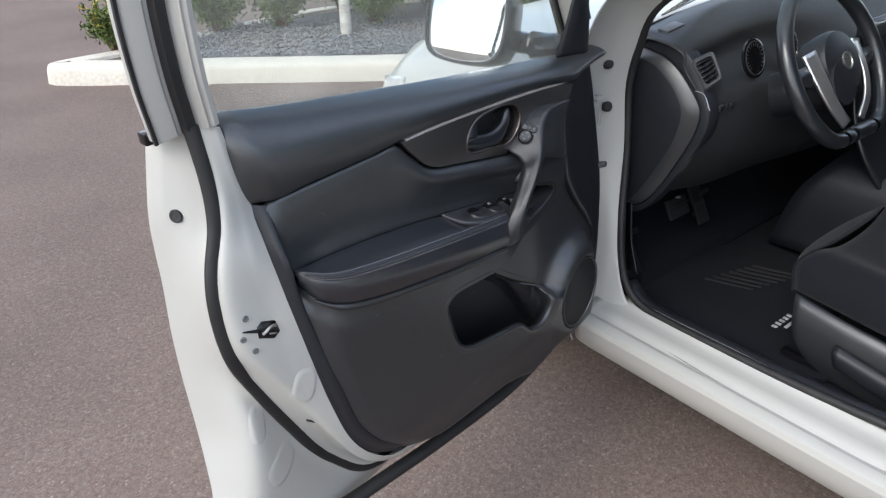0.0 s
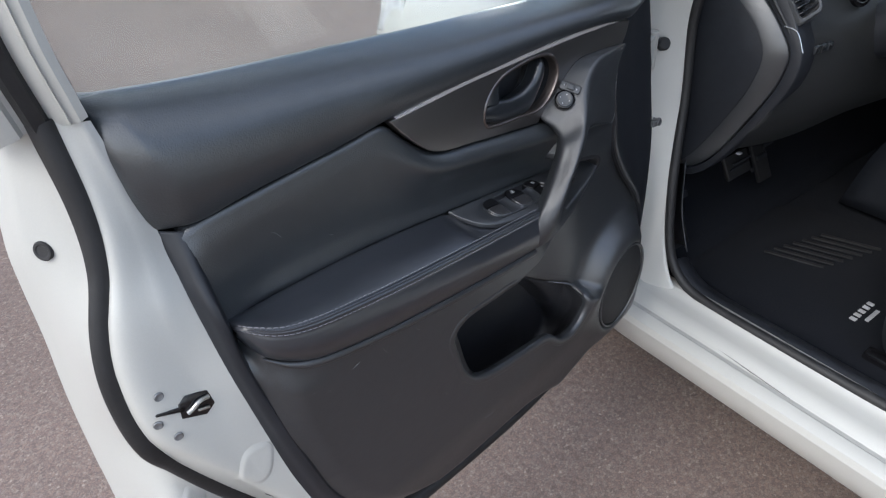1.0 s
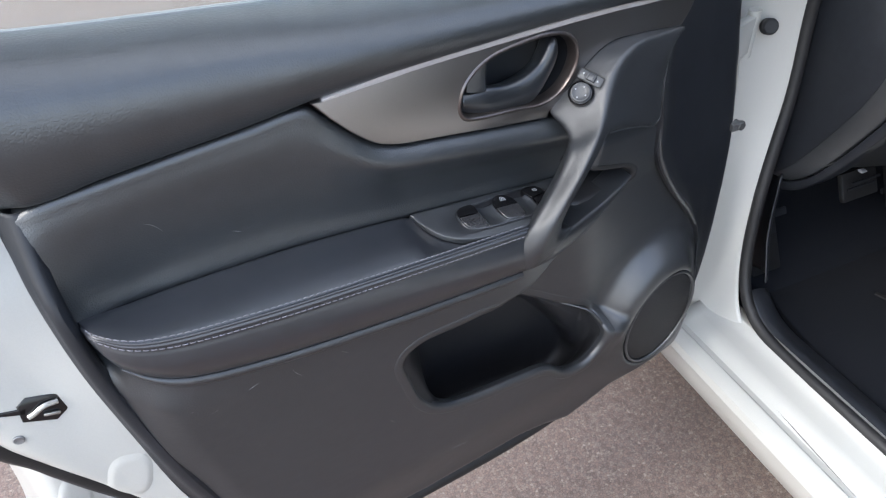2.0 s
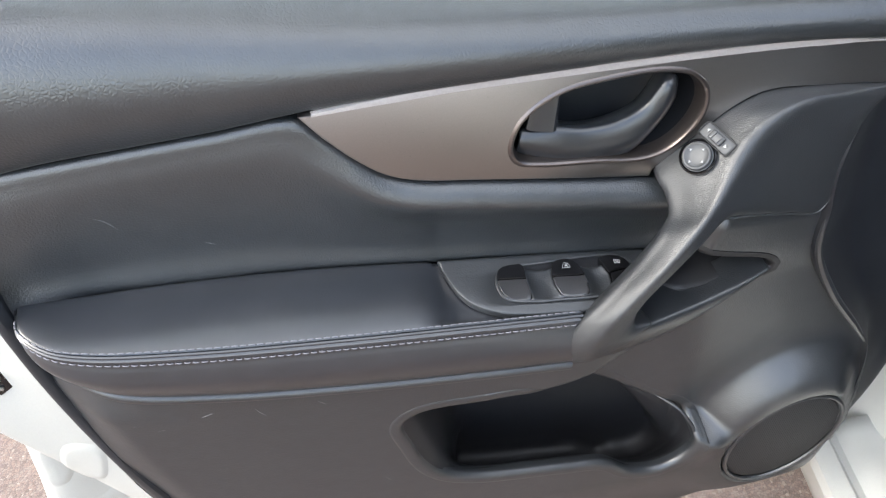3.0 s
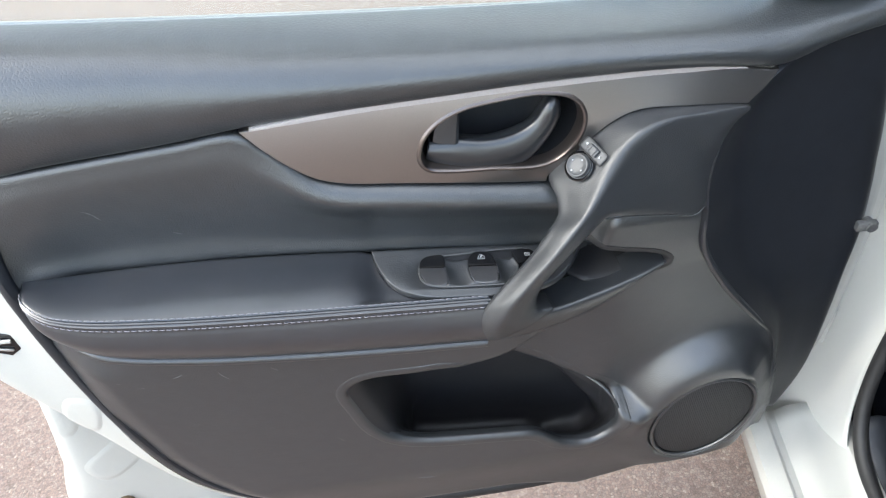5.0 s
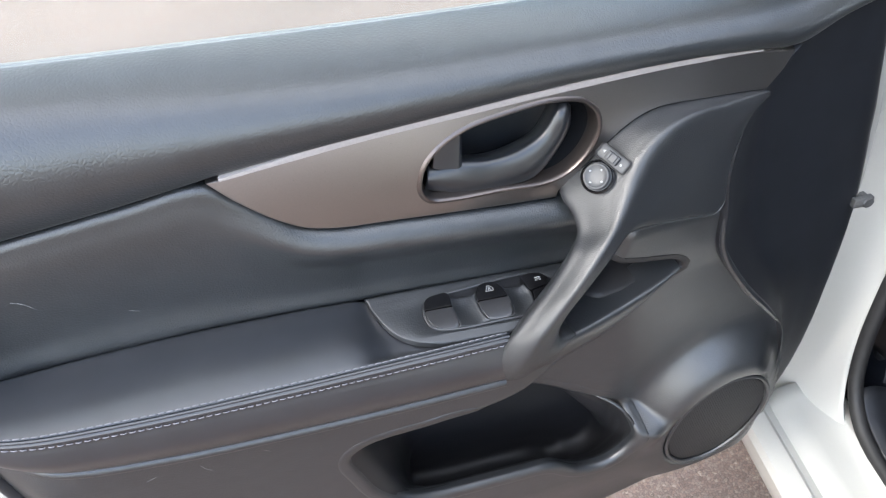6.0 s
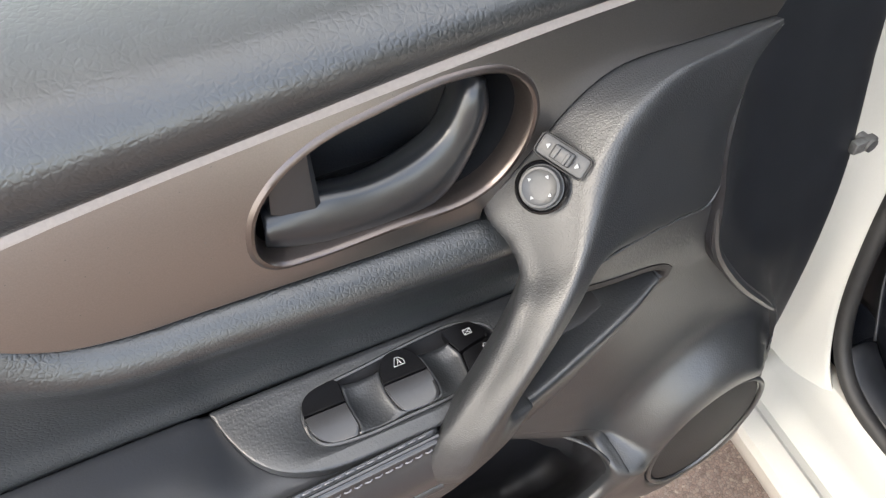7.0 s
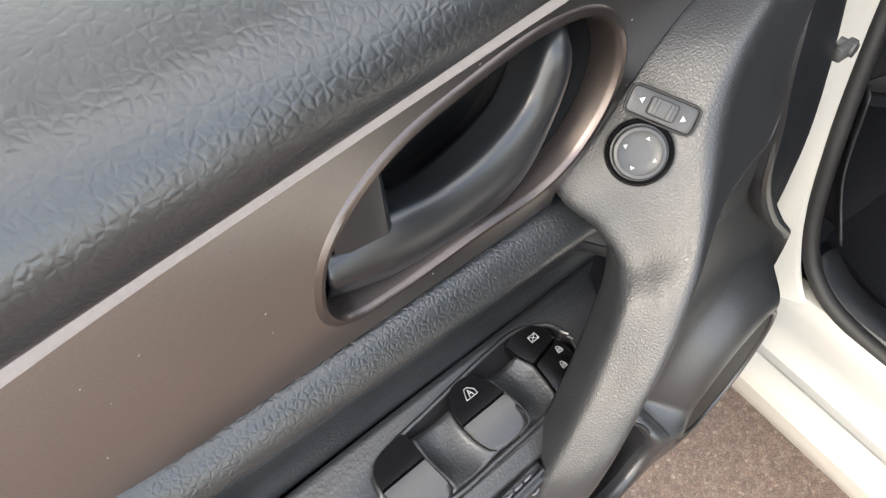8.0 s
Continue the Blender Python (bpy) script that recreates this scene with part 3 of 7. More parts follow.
part("side_panel", rail_loft([shift(side_a, dx=-0.003, dy=0.012), shift(side_a, dx=-0.0015, dy=-0.0005), mid(side_a, side_c, 0.06, (0, 0.006, 0)), mid(side_a, side_c, 0.25, (0, 0.020, 0)), mid(side_a, side_c, 0.6, (0, 0.012, 0)), side_c, shift(side_c, dx=0.004, dy=0.014)], 120, 36), MATTE, card,
     "matte black side return of the door panel", thick=0.002, offset=0.0)
part("cup_ring", tube([(-0.416, -0.004, 0.592), (-0.401, -0.019, 0.589), (-0.384, -0.036, 0.583), (-0.372, -0.050, 0.566), (-0.370, -0.055, 0.546), (-0.379, -0.058, 0.524)], 0.0017, 50, 8), PLASTIC, card)

# loudspeaker
ring = [(SPK[0] + SPK_A * k * math.cos(a) * math.cos(SPK_T) - SPK_B * k * math.sin(a) * math.sin(SPK_T),
         SPK[1] + SPK_A * k * math.cos(a) * math.sin(SPK_T) + SPK_B * k * math.sin(a) * math.cos(SPK_T)) for k in (1,) for a in np.linspace(0, 2 * math.pi, 72, endpoint=False)]
part("speaker_grille", plate(inset(ring, 0.0035), lambda u, v, w: (u, -0.0575 - w - 0.004 * max(0, 1 - float(spk_r(u, v)) ** 2), v), bevel=0.003, depth=0.012), MESH, card, "round black mesh loudspeaker cover")
part("speaker_ring", tube([(u, -0.0585, v) for u, v in inset(ring, 0.0015)], 0.0026, 90, 8, True), PLASTIC, card)

# ---- padded upper roll ----
SEAM = [(-0.955, 0.005, 0.962), (-0.883, 0.004, 0.967), (-0.768, 0.002, 0.975), (-0.704, -0.003, 0.984), (-0.628, -0.006, 0.989), (-0.535, -0.007, 0.991),
        (-0.442, -0.007, 0.992), (-0.351, -0.010, 0.990), (-0.300, -0.012, 0.986), (-0.262, -0.010, 0.981), (-0.215, 0.006, 0.986), (-0.165, 0.024, 0.988), (-0.118, 0.040, 0.988)]


def belt_z(x):
    return float(np.interp(x, (-1.0, -0.882, -0.773, -0.662, -0.55, -0.437, -0.25, -0.14), (1.088, 1.074, 1.063, 1.052, 1.042, 1.033, 1.019, 1.016)))


def roll(frac, dy, back):
    out = []
    for i, (x, y, z) in enumerate(SEAM):
        h = belt_z(x) - z
        out.append((x, y * (1 - frac) + back * frac + dy, z + h * frac))
    x, y, z = out[0]
    # chamfered rear end
    xr = -0.972 - 0.018 * frac
    zr = 0.962 + 0.126 * frac
    ridge_x, ridge_y = -0.941 - 0.024 * frac, y + 0.001
    zm = zr * 0.5 + z * 0.5
    return [(xr - 0.002, max(ridge_y + 0.030, 0.030), zr), (xr + 0.003, ridge_y + 0.018, zr), (ridge_x - 0.004, ridge_y + 0.003, zm), (ridge_x + 0.002, ridge_y, zm)] + [(ridge_x + 0.020, y, z)] + out[1:]


upper = part("upper_roll", loft([[(a, b + 0.012, c) for a, b, c in roll(0.0, 0, 0.0)], roll(0.0, -0.001, 0.0), roll(0.10, -0.009, 0.02), roll(0.38, -0.020, 0.02), roll(0.66, -0.019, 0.022), roll(0.86, -0.010, 0.026),
                                 roll(0.97, 0.002, 0.030), roll(1.0, 0.016, 0.034), [(a, b + 0.008, c - 0.004) for a, b, c in roll(1.0, 0.016, 0.034)]], 170, 60), LEATHER, door,
             "padded black grained vinyl top of the door panel")
# window seal on the belt line
part("belt_seal", tube([(x, 0.050, belt_z(x) - 0.010) for x in np.linspace(-0.985, -0.15, 14)], 0.007, 60, 8), RUBBER, door)

# ---- vinyl insert below the seam ----
ITOP = [(-0.950, 0.009, 0.957), (-0.935, 0.005, 0.961), (-0.883, 0.004, 0.965), (-0.768, 0.002, 0.973), (-0.712, 0.000, 0.977), (-0.697, -0.001, 0.963), (-0.677, -0.003, 0.943), (-0.656, -0.005, 0.926),
        (-0.632, -0.007, 0.917), (-0.592, -0.008, 0.910), (-0.542, -0.009, 0.901), (-0.491, -0.009, 0.892), (-0.390, -0.012, 0.876)]
IBOT = [(-0.951, -0.030, 0.850), (-0.934, -0.014, 0.848), (-0.900, -0.002, 0.846), (-0.853, -0.001, 0.845), (-0.800, -0.001, 0.843), (-0.760, -0.001, 0.842), (-0.725, -0.001, 0.838), (-0.690, -0.001, 0.834),
        (-0.655, -0.001, 0.829), (-0.610, -0.001, 0.823), (-0.549, -0.001, 0.815), (-0.500, -0.001, 0.808), (-0.388, -0.001, 0.794)]


def between(a, b, k, dy):
    return [tuple(np.array(p) * (1 - k) + np.array(q) * k + np.array((0, dy if not callable(dy) else dy(p[0]), 0))) for p, q in zip(a, b)]


def ridge(x):
    return -0.004 - 0.009 * float(sm(-0.73, -0.64, x))


insert = part("vinyl_insert", loft([[(a, b + 0.014, c) for a, b, c in ITOP], between(ITOP, IBOT, 0.015, -0.001), between(ITOP, IBOT, 0.10, lambda x: ridge(x) * 0.75), between(ITOP, IBOT, 0.20, ridge),
                                    between(ITOP, IBOT, 0.50, lambda x: 0.1 * ridge(x)), between(ITOP, IBOT, 0.80, 0.003), between(ITOP, IBOT, 1.0, 0.0), between(ITOP, IBOT, 1.06, 0.004)], 150, 44), FINE_VINYL, door,
              "black grained vinyl door panel insert")

WALL_E = [(-0.966, 0.022, 0.962), (-0.964, 0.006, 0.925), (-0.964, -0.004, 0.895), (-0.958, -0.022, 0.815), (-0.944, -0.032, 0.720), (-0.926, -0.041, 0.620), (-0.898, -0.041, 0.530), (-0.857, -0.036, 0.467), (-0.800, -0.030, 0.424)]
WALL_F = [(-0.948, 0.008, 0.958), (-0.952, -0.010, 0.920), (-0.952, -0.029, 0.880), (-0.948, -0.037, 0.820), (-0.934, -0.048, 0.738), (-0.914, -0.056, 0.650), (-0.886, -0.056, 0.555), (-0.845, -0.054, 0.492), (-0.792, -0.048, 0.446)]
part("rear_wall", rail_loft([shift(WALL_E, dy=0.012), WALL_E, mid(WALL_E, WALL_F, 0.5, (-0.001, -0.0005, 0)), mid(WALL_E, WALL_F, 0.92, (-0.0012, -0.0005, 0)), shift(WALL_F, dx=0.004, dy=0.0), shift(WALL_F, dx=0.009, dy=0.008)], 90, 18), MATTE, door,
     "black rear edge of the door panel", thick=0.001, offset=0.0)

# ---- bronze trim strip round the inner handle ----
DECOR_LINE = np.vstack([spline([(-0.710, 0.9825), (-0.628, 0.9885), (-0.535, 0.9897), (-0.442, 0.9895), (-0.351, 0.9875), (-0.305, 0.9835), (-0.262, 0.977)], 50),
                        spline([(-0.272, 0.965), (-0.287, 0.9525)], 5),
                        spline([(-0.310, 0.955), (-0.339, 0.957), (-0.381, 0.957), (-0.403, 0.947), (-0.426, 0.926), (-0.4535, 0.896)], 26),
                        spline([(-0.455, 0.888), (-0.491, 0.894), (-0.542, 0.903), (-0.592, 0.912), (-0.632, 0.919), (-0.656, 0.928), (-0.677, 0.945), (-0.697, 0.966)], 40)])[::-1]
CUP = spline([(-0.5645, 0.946), (-0.559, 0.957), (-0.546, 0.968), (-0.526, 0.976), (-0.498, 0.9795), (-0.461, 0.9805), (-0.438, 0.975), (-0.428, 0.965), (-0.4255, 0.950),
              (-0.433, 0.930), (-0.448, 0.915), (-0.465, 0.910), (-0.501, 0.9145), (-0.543, 0.9190), (-0.5605, 0.9240), (-0.5660, 0.934)], 90, True)


def decor_y(x, z):
    h = 0.992 - z
    return -0.006 - 0.26 * h + 2.3 * h * h - 0.20 * h * float(sm(-0.44, -0.32, x))


# cut in level bands so that the face bows gently from top to bottom
bow = plate(DECOR_LINE, lambda u, v, w: (u, -w, v), [CUP], bevel=0.0013, depth=0.016)
for level in np.linspace(0.893, 0.986, 20):
    bmesh.ops.bisect_plane(bow, geom=bow.verts[:] + bow.edges[:] + bow.faces[:], plane_co=(0, 0, float(level)), plane_no=(0, 0, 1), dist=1e-6)
for level in np.linspace(-0.46, -0.29, 18):
    bmesh.ops.bisect_plane(bow, geom=bow.verts[:] + bow.edges[:] + bow.faces[:], plane_co=(float(level), 0, 0), plane_no=(1, 0, 0), dist=1e-6)
for q in bow.verts:
    q.co.y += decor_y(q.co.x, q.co.z)
decor = part("trim_strip", bow, DECOR, door, "satin bronze-grey decorative strip with fine scratches", angle=8)
TOPLINE = DECOR_LINE[::-1][1:47]
TAPER = [min(1.0, 0.35 + 0.10 * i, 0.10 + 0.16 * (len(TOPLINE) - 1 - i)) for i in range(len(TOPLINE))]
part("bright_edge", loft([[(x, decor_y(x, z) + e * w, z - d * w) for (x, z), w in zip(TOPLINE, TAPER)] for e, d in ((0.0110, -0.0028), (0.0004, -0.0014), (-0.0006, -0.0010), (-0.0014, 0.0032), (-0.0012, 0.0036), (0.0006, 0.0037))], 100, 6, sharp=True), EDGE_TRIM, decor, "bevelled upper edge with the sky's highlight in its colour")

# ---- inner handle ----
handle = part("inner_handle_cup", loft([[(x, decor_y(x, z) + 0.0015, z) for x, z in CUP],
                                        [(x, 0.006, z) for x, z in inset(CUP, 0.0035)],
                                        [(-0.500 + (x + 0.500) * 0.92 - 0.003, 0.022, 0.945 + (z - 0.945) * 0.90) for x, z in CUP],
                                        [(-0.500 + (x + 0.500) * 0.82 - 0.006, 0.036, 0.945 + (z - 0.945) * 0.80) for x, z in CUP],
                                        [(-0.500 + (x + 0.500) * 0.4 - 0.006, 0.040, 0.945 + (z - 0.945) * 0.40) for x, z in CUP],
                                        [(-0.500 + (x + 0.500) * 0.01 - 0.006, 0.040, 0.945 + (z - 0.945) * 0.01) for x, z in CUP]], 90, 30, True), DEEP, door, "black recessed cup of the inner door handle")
part("cup_rim", loft([[(x, decor_y(x, z) + 0.0006, z) for x, z in inset(CUP, -0.0040)], [(x, decor_y(x, z) - 0.0012, z) for x, z in inset(CUP, -0.0015)], [(x, decor_y(x, z) - 0.0006, z) for x, z in inset(CUP, 0.0004)],
                      [(x, decor_y(x, z) + 0.004, z) for x, z in inset(CUP, 0.0016)], [(x, decor_y(x, z) + 0.012, z) for x, z in inset(CUP, 0.0030)]], 90, 12, True), RIM, handle, "satin bronze rim")
lever = part("lever", loft([[(-0.557, 0.012, 0.942), (-0.534, 0.012, 0.940), (-0.509, 0.012, 0.935), (-0.486, 0.012, 0.938), (-0.468, 0.012, 0.946), (-0.458, 0.012, 0.962), (-0.453, 0.014, 0.970)],
                            [(-0.558, -0.001, 0.944), (-0.534, -0.003, 0.944), (-0.508, -0.005, 0.940), (-0.485, -0.006, 0.943), (-0.467, -0.006, 0.953), (-0.456, -0.005, 0.969), (-0.451, 0.0, 0.974)],
                            [(-0.560, -0.007, 0.937), (-0.534, -0.010, 0.930), (-0.504, -0.011, 0.926), (-0.478, -0.012, 0.931), (-0.461, -0.011, 0.946), (-0.450, -0.009, 0.966), (-0.447, -0.003, 0.973)],
                            [(-0.562, -0.002, 0.925), (-0.535, -0.004, 0.914), (-0.499, -0.004, 0.907), (-0.473, -0.004, 0.912), (-0.456, -0.004, 0.930), (-0.444, -0.003, 0.952), (-0.442, 0.001, 0.967)],
                            [(-0.560, 0.012, 0.924), (-0.535, 0.012, 0.914), (-0.499, 0.012, 0.907), (-0.473, 0.012, 0.912), (-0.456, 0.012, 0.930), (-0.445, 0.012, 0.952), (-0.443, 0.014, 0.966)]], 60, 30),
             SATIN, handle, "curved satin black release lever", thick=0.002)
block = loft([[(-0.547, 0.020, 0.940), (-0.541, 0.020, 0.966)], [(-0.545, -0.004, 0.941), (-0.539, 0.000, 0.965)], [(-0.541, -0.006, 0.940), (-0.536, -0.002, 0.965)],
              [(-0.526, -0.007, 0.937), (-0.522, -0.003, 0.965)], [(-0.523, -0.005, 0.937), (-0.520, -0.001, 0.965)], [(-0.522, 0.020, 0.937), (-0.519, 0.020, 0.965)]], 8, 6, sharp=True)
lock_tab = merge(block, box((0.022, 0.022, 0.003), (-0.531, 0.009, 0.9655), 0.001))
bmesh.ops.translate(lock_tab, vec=(-0.009, -0.001, 0.005), verts=lock_tab.verts)
part("lock_knob", lock_tab, SATIN, handle, "small black lock tab", angle=30)

# ---- armrest ----
BACK = [(-0.944, -0.002, 0.850), (-0.934, -0.004, 0.850), (-0.853, -0.001, 0.847), (-0.770, -0.001, 0.843), (-0.690, -0.001, 0.835), (-0.625, -0.001, 0.826), (-0.560, -0.001, 0.8175), (-0.500, -0.001, 0.809)]
EDGE = [(-0.941, -0.022, 0.858), (-0.933, -0.044, 0.862), (-0.912, -0.061, 0.857), (-0.885, -0.067, 0.851), (-0.810, -0.070, 0.840), (-0.709, -0.069, 0.827), (-0.606, -0.067, 0.815), (-0.519, -0.065, 0.805)]


def blend(a, b, k, n=40):
    p, q = spline(a, n), spline(b, n)
    return [tuple(v) for v in p * (1 - k) + q * k]


def crown(line, d):
    """Lifts the padding, but for the part that the switch panel covers."""
    return [(x, y, z + d * (1 - float(sm(-0.655, -0.620, x))) - 0.006 * float(sm(-0.640, -0.612, x))) for x, y, z in line]


armrest = part("armrest", loft([shift(blend(BACK, EDGE, 0.0), dz=-0.006), crown(blend(BACK, EDGE, 0.02), 0.0), crown(blend(BACK, EDGE, 0.3), 0.0035), crown(blend(BACK, EDGE, 0.7), 0.004), crown(blend(BACK, EDGE, 0.90), 0.002), shift(blend(BACK, EDGE, 0.965), dz=0.0008),
                                blend(BACK, EDGE, 1.0)], 130, 30), PADDED, door, "padded black vinyl armrest with pale double stitching", thick=0.0015)
part("armrest_face", loft([shift(blend(EDGE, FOLD, 0.0), dy=0.002), shift(blend(EDGE, FOLD, 0.06), dy=-0.004), shift(blend(EDGE, FOLD, 0.16), dy=-0.0045), shift(blend(EDGE, FOLD, 0.24), dy=-0.0065),
                           shift(blend(EDGE, FOLD, 0.5), dy=-0.010), shift(blend(EDGE, FOLD, 0.8), dy=-0.007), shift(blend(EDGE, FOLD, 0.97), dy=-0.002), shift(blend(EDGE, FOLD, 1.04), dy=0.004)], 130, 40), PADDED, armrest,
     thick=0.0015)
part("panel_lip", tube(shift(FOLD[1:], dy=0.0022, dz=-0.0062), lambda s: 0.0056 * min(1.0, 0.2 + 7 * s), 120, 10), PLASTIC, card)
part("corner_bead", tube(shift(side_a[6:11], dx=-0.0005, dy=0.0015), lambda s: 0.0042 * math.sin(math.pi * min(max(s, 0.03), 0.97)) ** 0.5, 80, 8), PLASTIC, card)
for k, dy in ((0.015, -0.0022), (0.065, -0.0040)):
    part("piping", tube(shift(blend(EDGE, FOLD, k), dy=dy + 0.0008), 0.0013, 120, 6), PADDED, armrest)


def stitches(k, dy, dz, out):
    """Short threads sunk at both ends, along one seam."""
    line = spline(shift(blend(EDGE, FOLD, k), dy=dy, dz=dz), 2200)
    step = np.cumsum(np.r_[0, np.linalg.norm(np.diff(line, axis=0), axis=1)])
    bms, s = [], 0.012
    while s < step[-1] - 0.006:
        p = [np.array([np.interp(s + d, step, line[:, c]) for c in range(3)]) for d in (0.0, 0.0013, 0.0029, 0.0042)]
        sink = np.array(out) * 0.0006
        p[0], p[3] = p[0] - sink, p[3] - sink
        bms.append(tube([tuple(q) for q in p], 0.00055, 6, 5))
        s += 0.0060
    return merge(*bms)


tagged(part("stitching", stitches(-0.045, -0.0006, 0.0012, (0, -0.4, 0.9)), THREAD, armrest, "grey upper row of stitches"), kind="stuff")
tagged(part("stitching", stitches(0.118, -0.0052, 0.0, (0, -1, 0.2)), THREAD, armrest, "grey lower row of stitches"), kind="stuff")


def scuff(target, lines, radius, label):
    """Fine pale scratches laid on a panel, drawn in (x, z)."""
    tree = BVHTree.FromPolygons([v.co.copy() for v in target.data.vertices], [tuple(f.vertices) for f in target.data.polygons])
    bms = []
    for line in lines:
        pts = []
        for u, v in line:
            q = tree.ray_cast(Vector((u, -0.5, v)), Vector((0, 1, 0)))[0]
            if q:
                pts.append((q.x, q.y - 0.00005, q.z))
        if len(pts) > 1:
            bms.append(tube(pts, lambda s: radius * (0.4 + 0.6 * math.sin(math.pi * min(max(s, 0.05), 0.95))), 8, 5))
    if bms:
        tagged(part("scuff", merge(*bms), SCUFF, target, label), kind="stuff")


scuff(insert, [[(-0.867, 0.918), (-0.861, 0.914), (-0.855, 0.905)], [(-0.547, 0.872), (-0.545, 0.869)], [(-0.80, 0.880), (-0.793, 0.876)]], 0.00028, "fine pale scratches in the vinyl")
scuff(card, [[(-0.792, 0.747), (-0.789, 0.740), (-0.785, 0.735)], [(-0.741, 0.743), (-0.735, 0.737)], [(-0.905, 0.752), (-0.888, 0.750)], [(-0.836, 0.747), (-0.826, 0.750)], [(-0.902, 0.735), (-0.868, 0.739)], [(-0.70, 0.60), (-0.695, 0.592)], [(-0.62, 0.48), (-0.60, 0.476)]], 0.00028, "fine pale scuffs in the plastic")
drg = random.Random(21)
scuff(decor, [[(u, v), (u + 0.0006, v + 0.0003)] for u, v in ((drg.uniform(-0.67, -0.42), drg.uniform(0.905, 0.985)) for _ in range(46))], 0.00022, "pale dust specks on the trim")
scuff(card, [[(u, v), (u + 0.0008, v + 0.0004)] for u, v in ((drg.uniform(-0.88, -0.30), drg.uniform(0.42, 0.72)) for _ in range(60))], 0.00022, "pale dust specks on the lower panel")


# ---- switch panel in the armrest ----
def arm_z(x, y):
    return 0.826 - 0.14 * (x + 0.625) + 0.15 * (y + 0.004)


def on_arm(u, v, w):
    return (u, v, arm_z(u, v) + 0.002 + w)


BEZEL = np.vstack([spline([(-0.6255, -0.0035), (-0.621, -0.021), (-0.612, -0.040), (-0.599, -0.052), (-0.576, -0.0595), (-0.521, -0.0615)], 30),
                   spline([(-0.500, -0.060), (-0.456, -0.048), (-0.434, -0.029), (-0.418, -0.006)], 16), spline([(-0.410, -0.002), (-0.540, -0.002), (-0.610, -0.003)], 16)])
WELL = spline([(-0.5815, -0.033), (-0.578, -0.021), (-0.566, -0.0155), (-0.540, -0.0125), (-0.498, -0.0085), (-0.478, -0.0085), (-0.4625, -0.016), (-0.458, -0.028), (-0.466, -0.041),
               (-0.493, -0.0485), (-0.530, -0.0500), (-0.558, -0.0500), (-0.577, -0.0455)], 70, True)
switches = part("switch_panel", plate(BEZEL, on_arm, [WELL], bevel=0.0018, depth=0.006), PLASTIC, door, "dark grey window switch panel set into the armrest", angle=30)
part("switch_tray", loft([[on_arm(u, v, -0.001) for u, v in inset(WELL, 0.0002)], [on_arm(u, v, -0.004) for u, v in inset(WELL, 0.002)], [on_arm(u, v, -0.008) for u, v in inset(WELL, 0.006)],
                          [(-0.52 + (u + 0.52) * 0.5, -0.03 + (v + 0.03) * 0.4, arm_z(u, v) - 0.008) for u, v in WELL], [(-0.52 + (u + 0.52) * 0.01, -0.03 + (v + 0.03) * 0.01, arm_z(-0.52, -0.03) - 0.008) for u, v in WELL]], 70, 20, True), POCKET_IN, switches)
part("tray_rim", tube([on_arm(u, v, 0.0004) for u, v in WELL], 0.0013, 90, 6, True), PLASTIC, switches)


def clipped(line, level, above):
    """The part of a closed outline on one side of v = level."""
    out = []
    line = [tuple(p) for p in line]
    for p, q in zip(line, line[1:] + line[:1]):
        pin, qin = (p[1] > level) == above, (q[1] > level) == above
        if pin:
            out.append(p)
        if pin != qin:
            k = (level - p[1]) / (q[1] - p[1])
            out.append((p[0] + k * (q[0] - p[0]), level))
    return out


def even(line, n):
    """A closed outline resampled along its straight sides, corners kept sharp."""
    p = np.array(list(line) + [line[0]], float)
    fl = np.r_[0, np.cumsum(np.linalg.norm(np.diff(p, axis=0), axis=1))]
    want = np.linspace(0, fl[-1], n, endpoint=False)
    return np.stack([np.interp(want, fl, p[:, c]) for c in range(2)], 1)


def domed_key(line, height):
    """A solid key over an outline: height(u, v) gives its face, its rim is rounded."""
    line = even(line, 60)
    c = line.mean(0)
    rows = []
    for k, w in ((1.0, -0.009), (1.0, -0.0014), (0.985, -0.0005), (0.955, 0.0), (0.80, 0.0), (0.55, 0.0), (0.3, 0.0), (0.01, 0.0)):
        rows.append([on_arm(*(c + (q - c) * k), float(height(*(c + (q - c) * k))) + w) for q in line])
    return grid_bm(rows, close_u=True)


SPLIT = -0.0295
DRIVER_KEY = spline([(-0.5340, -0.0300), (-0.5325, -0.0200), (-0.5275, -0.0128), (-0.5200, -0.0105), (-0.5125, -0.0130), (-0.5085, -0.0200), (-0.5065, -0.0300), (-0.5060, -0.0420), (-0.5085, -0.0472), (-0.5200, -0.0488), (-0.5295, -0.0470), (-0.5330, -0.0400)], 60, True)
PASS_KEY = spline([(-0.5806, -0.0300), (-0.5790, -0.0215), (-0.5740, -0.0165), (-0.5640, -0.0142), (-0.5570, -0.0145), (-0.5566, -0.0300), (-0.5562, -0.0475), (-0.5600, -0.0497), (-0.5690, -0.0490), (-0.5770, -0.0440), (-0.5800, -0.0380)], 60, True)


def rocker(u, v):
    """Rounded top of a rocker: its front half slopes down to the cabin."""
    return 0.0042 - 0.0022 * abs((v - SPLIT) / 0.019) ** 1.6 - 0.0008 * float(v < SPLIT)


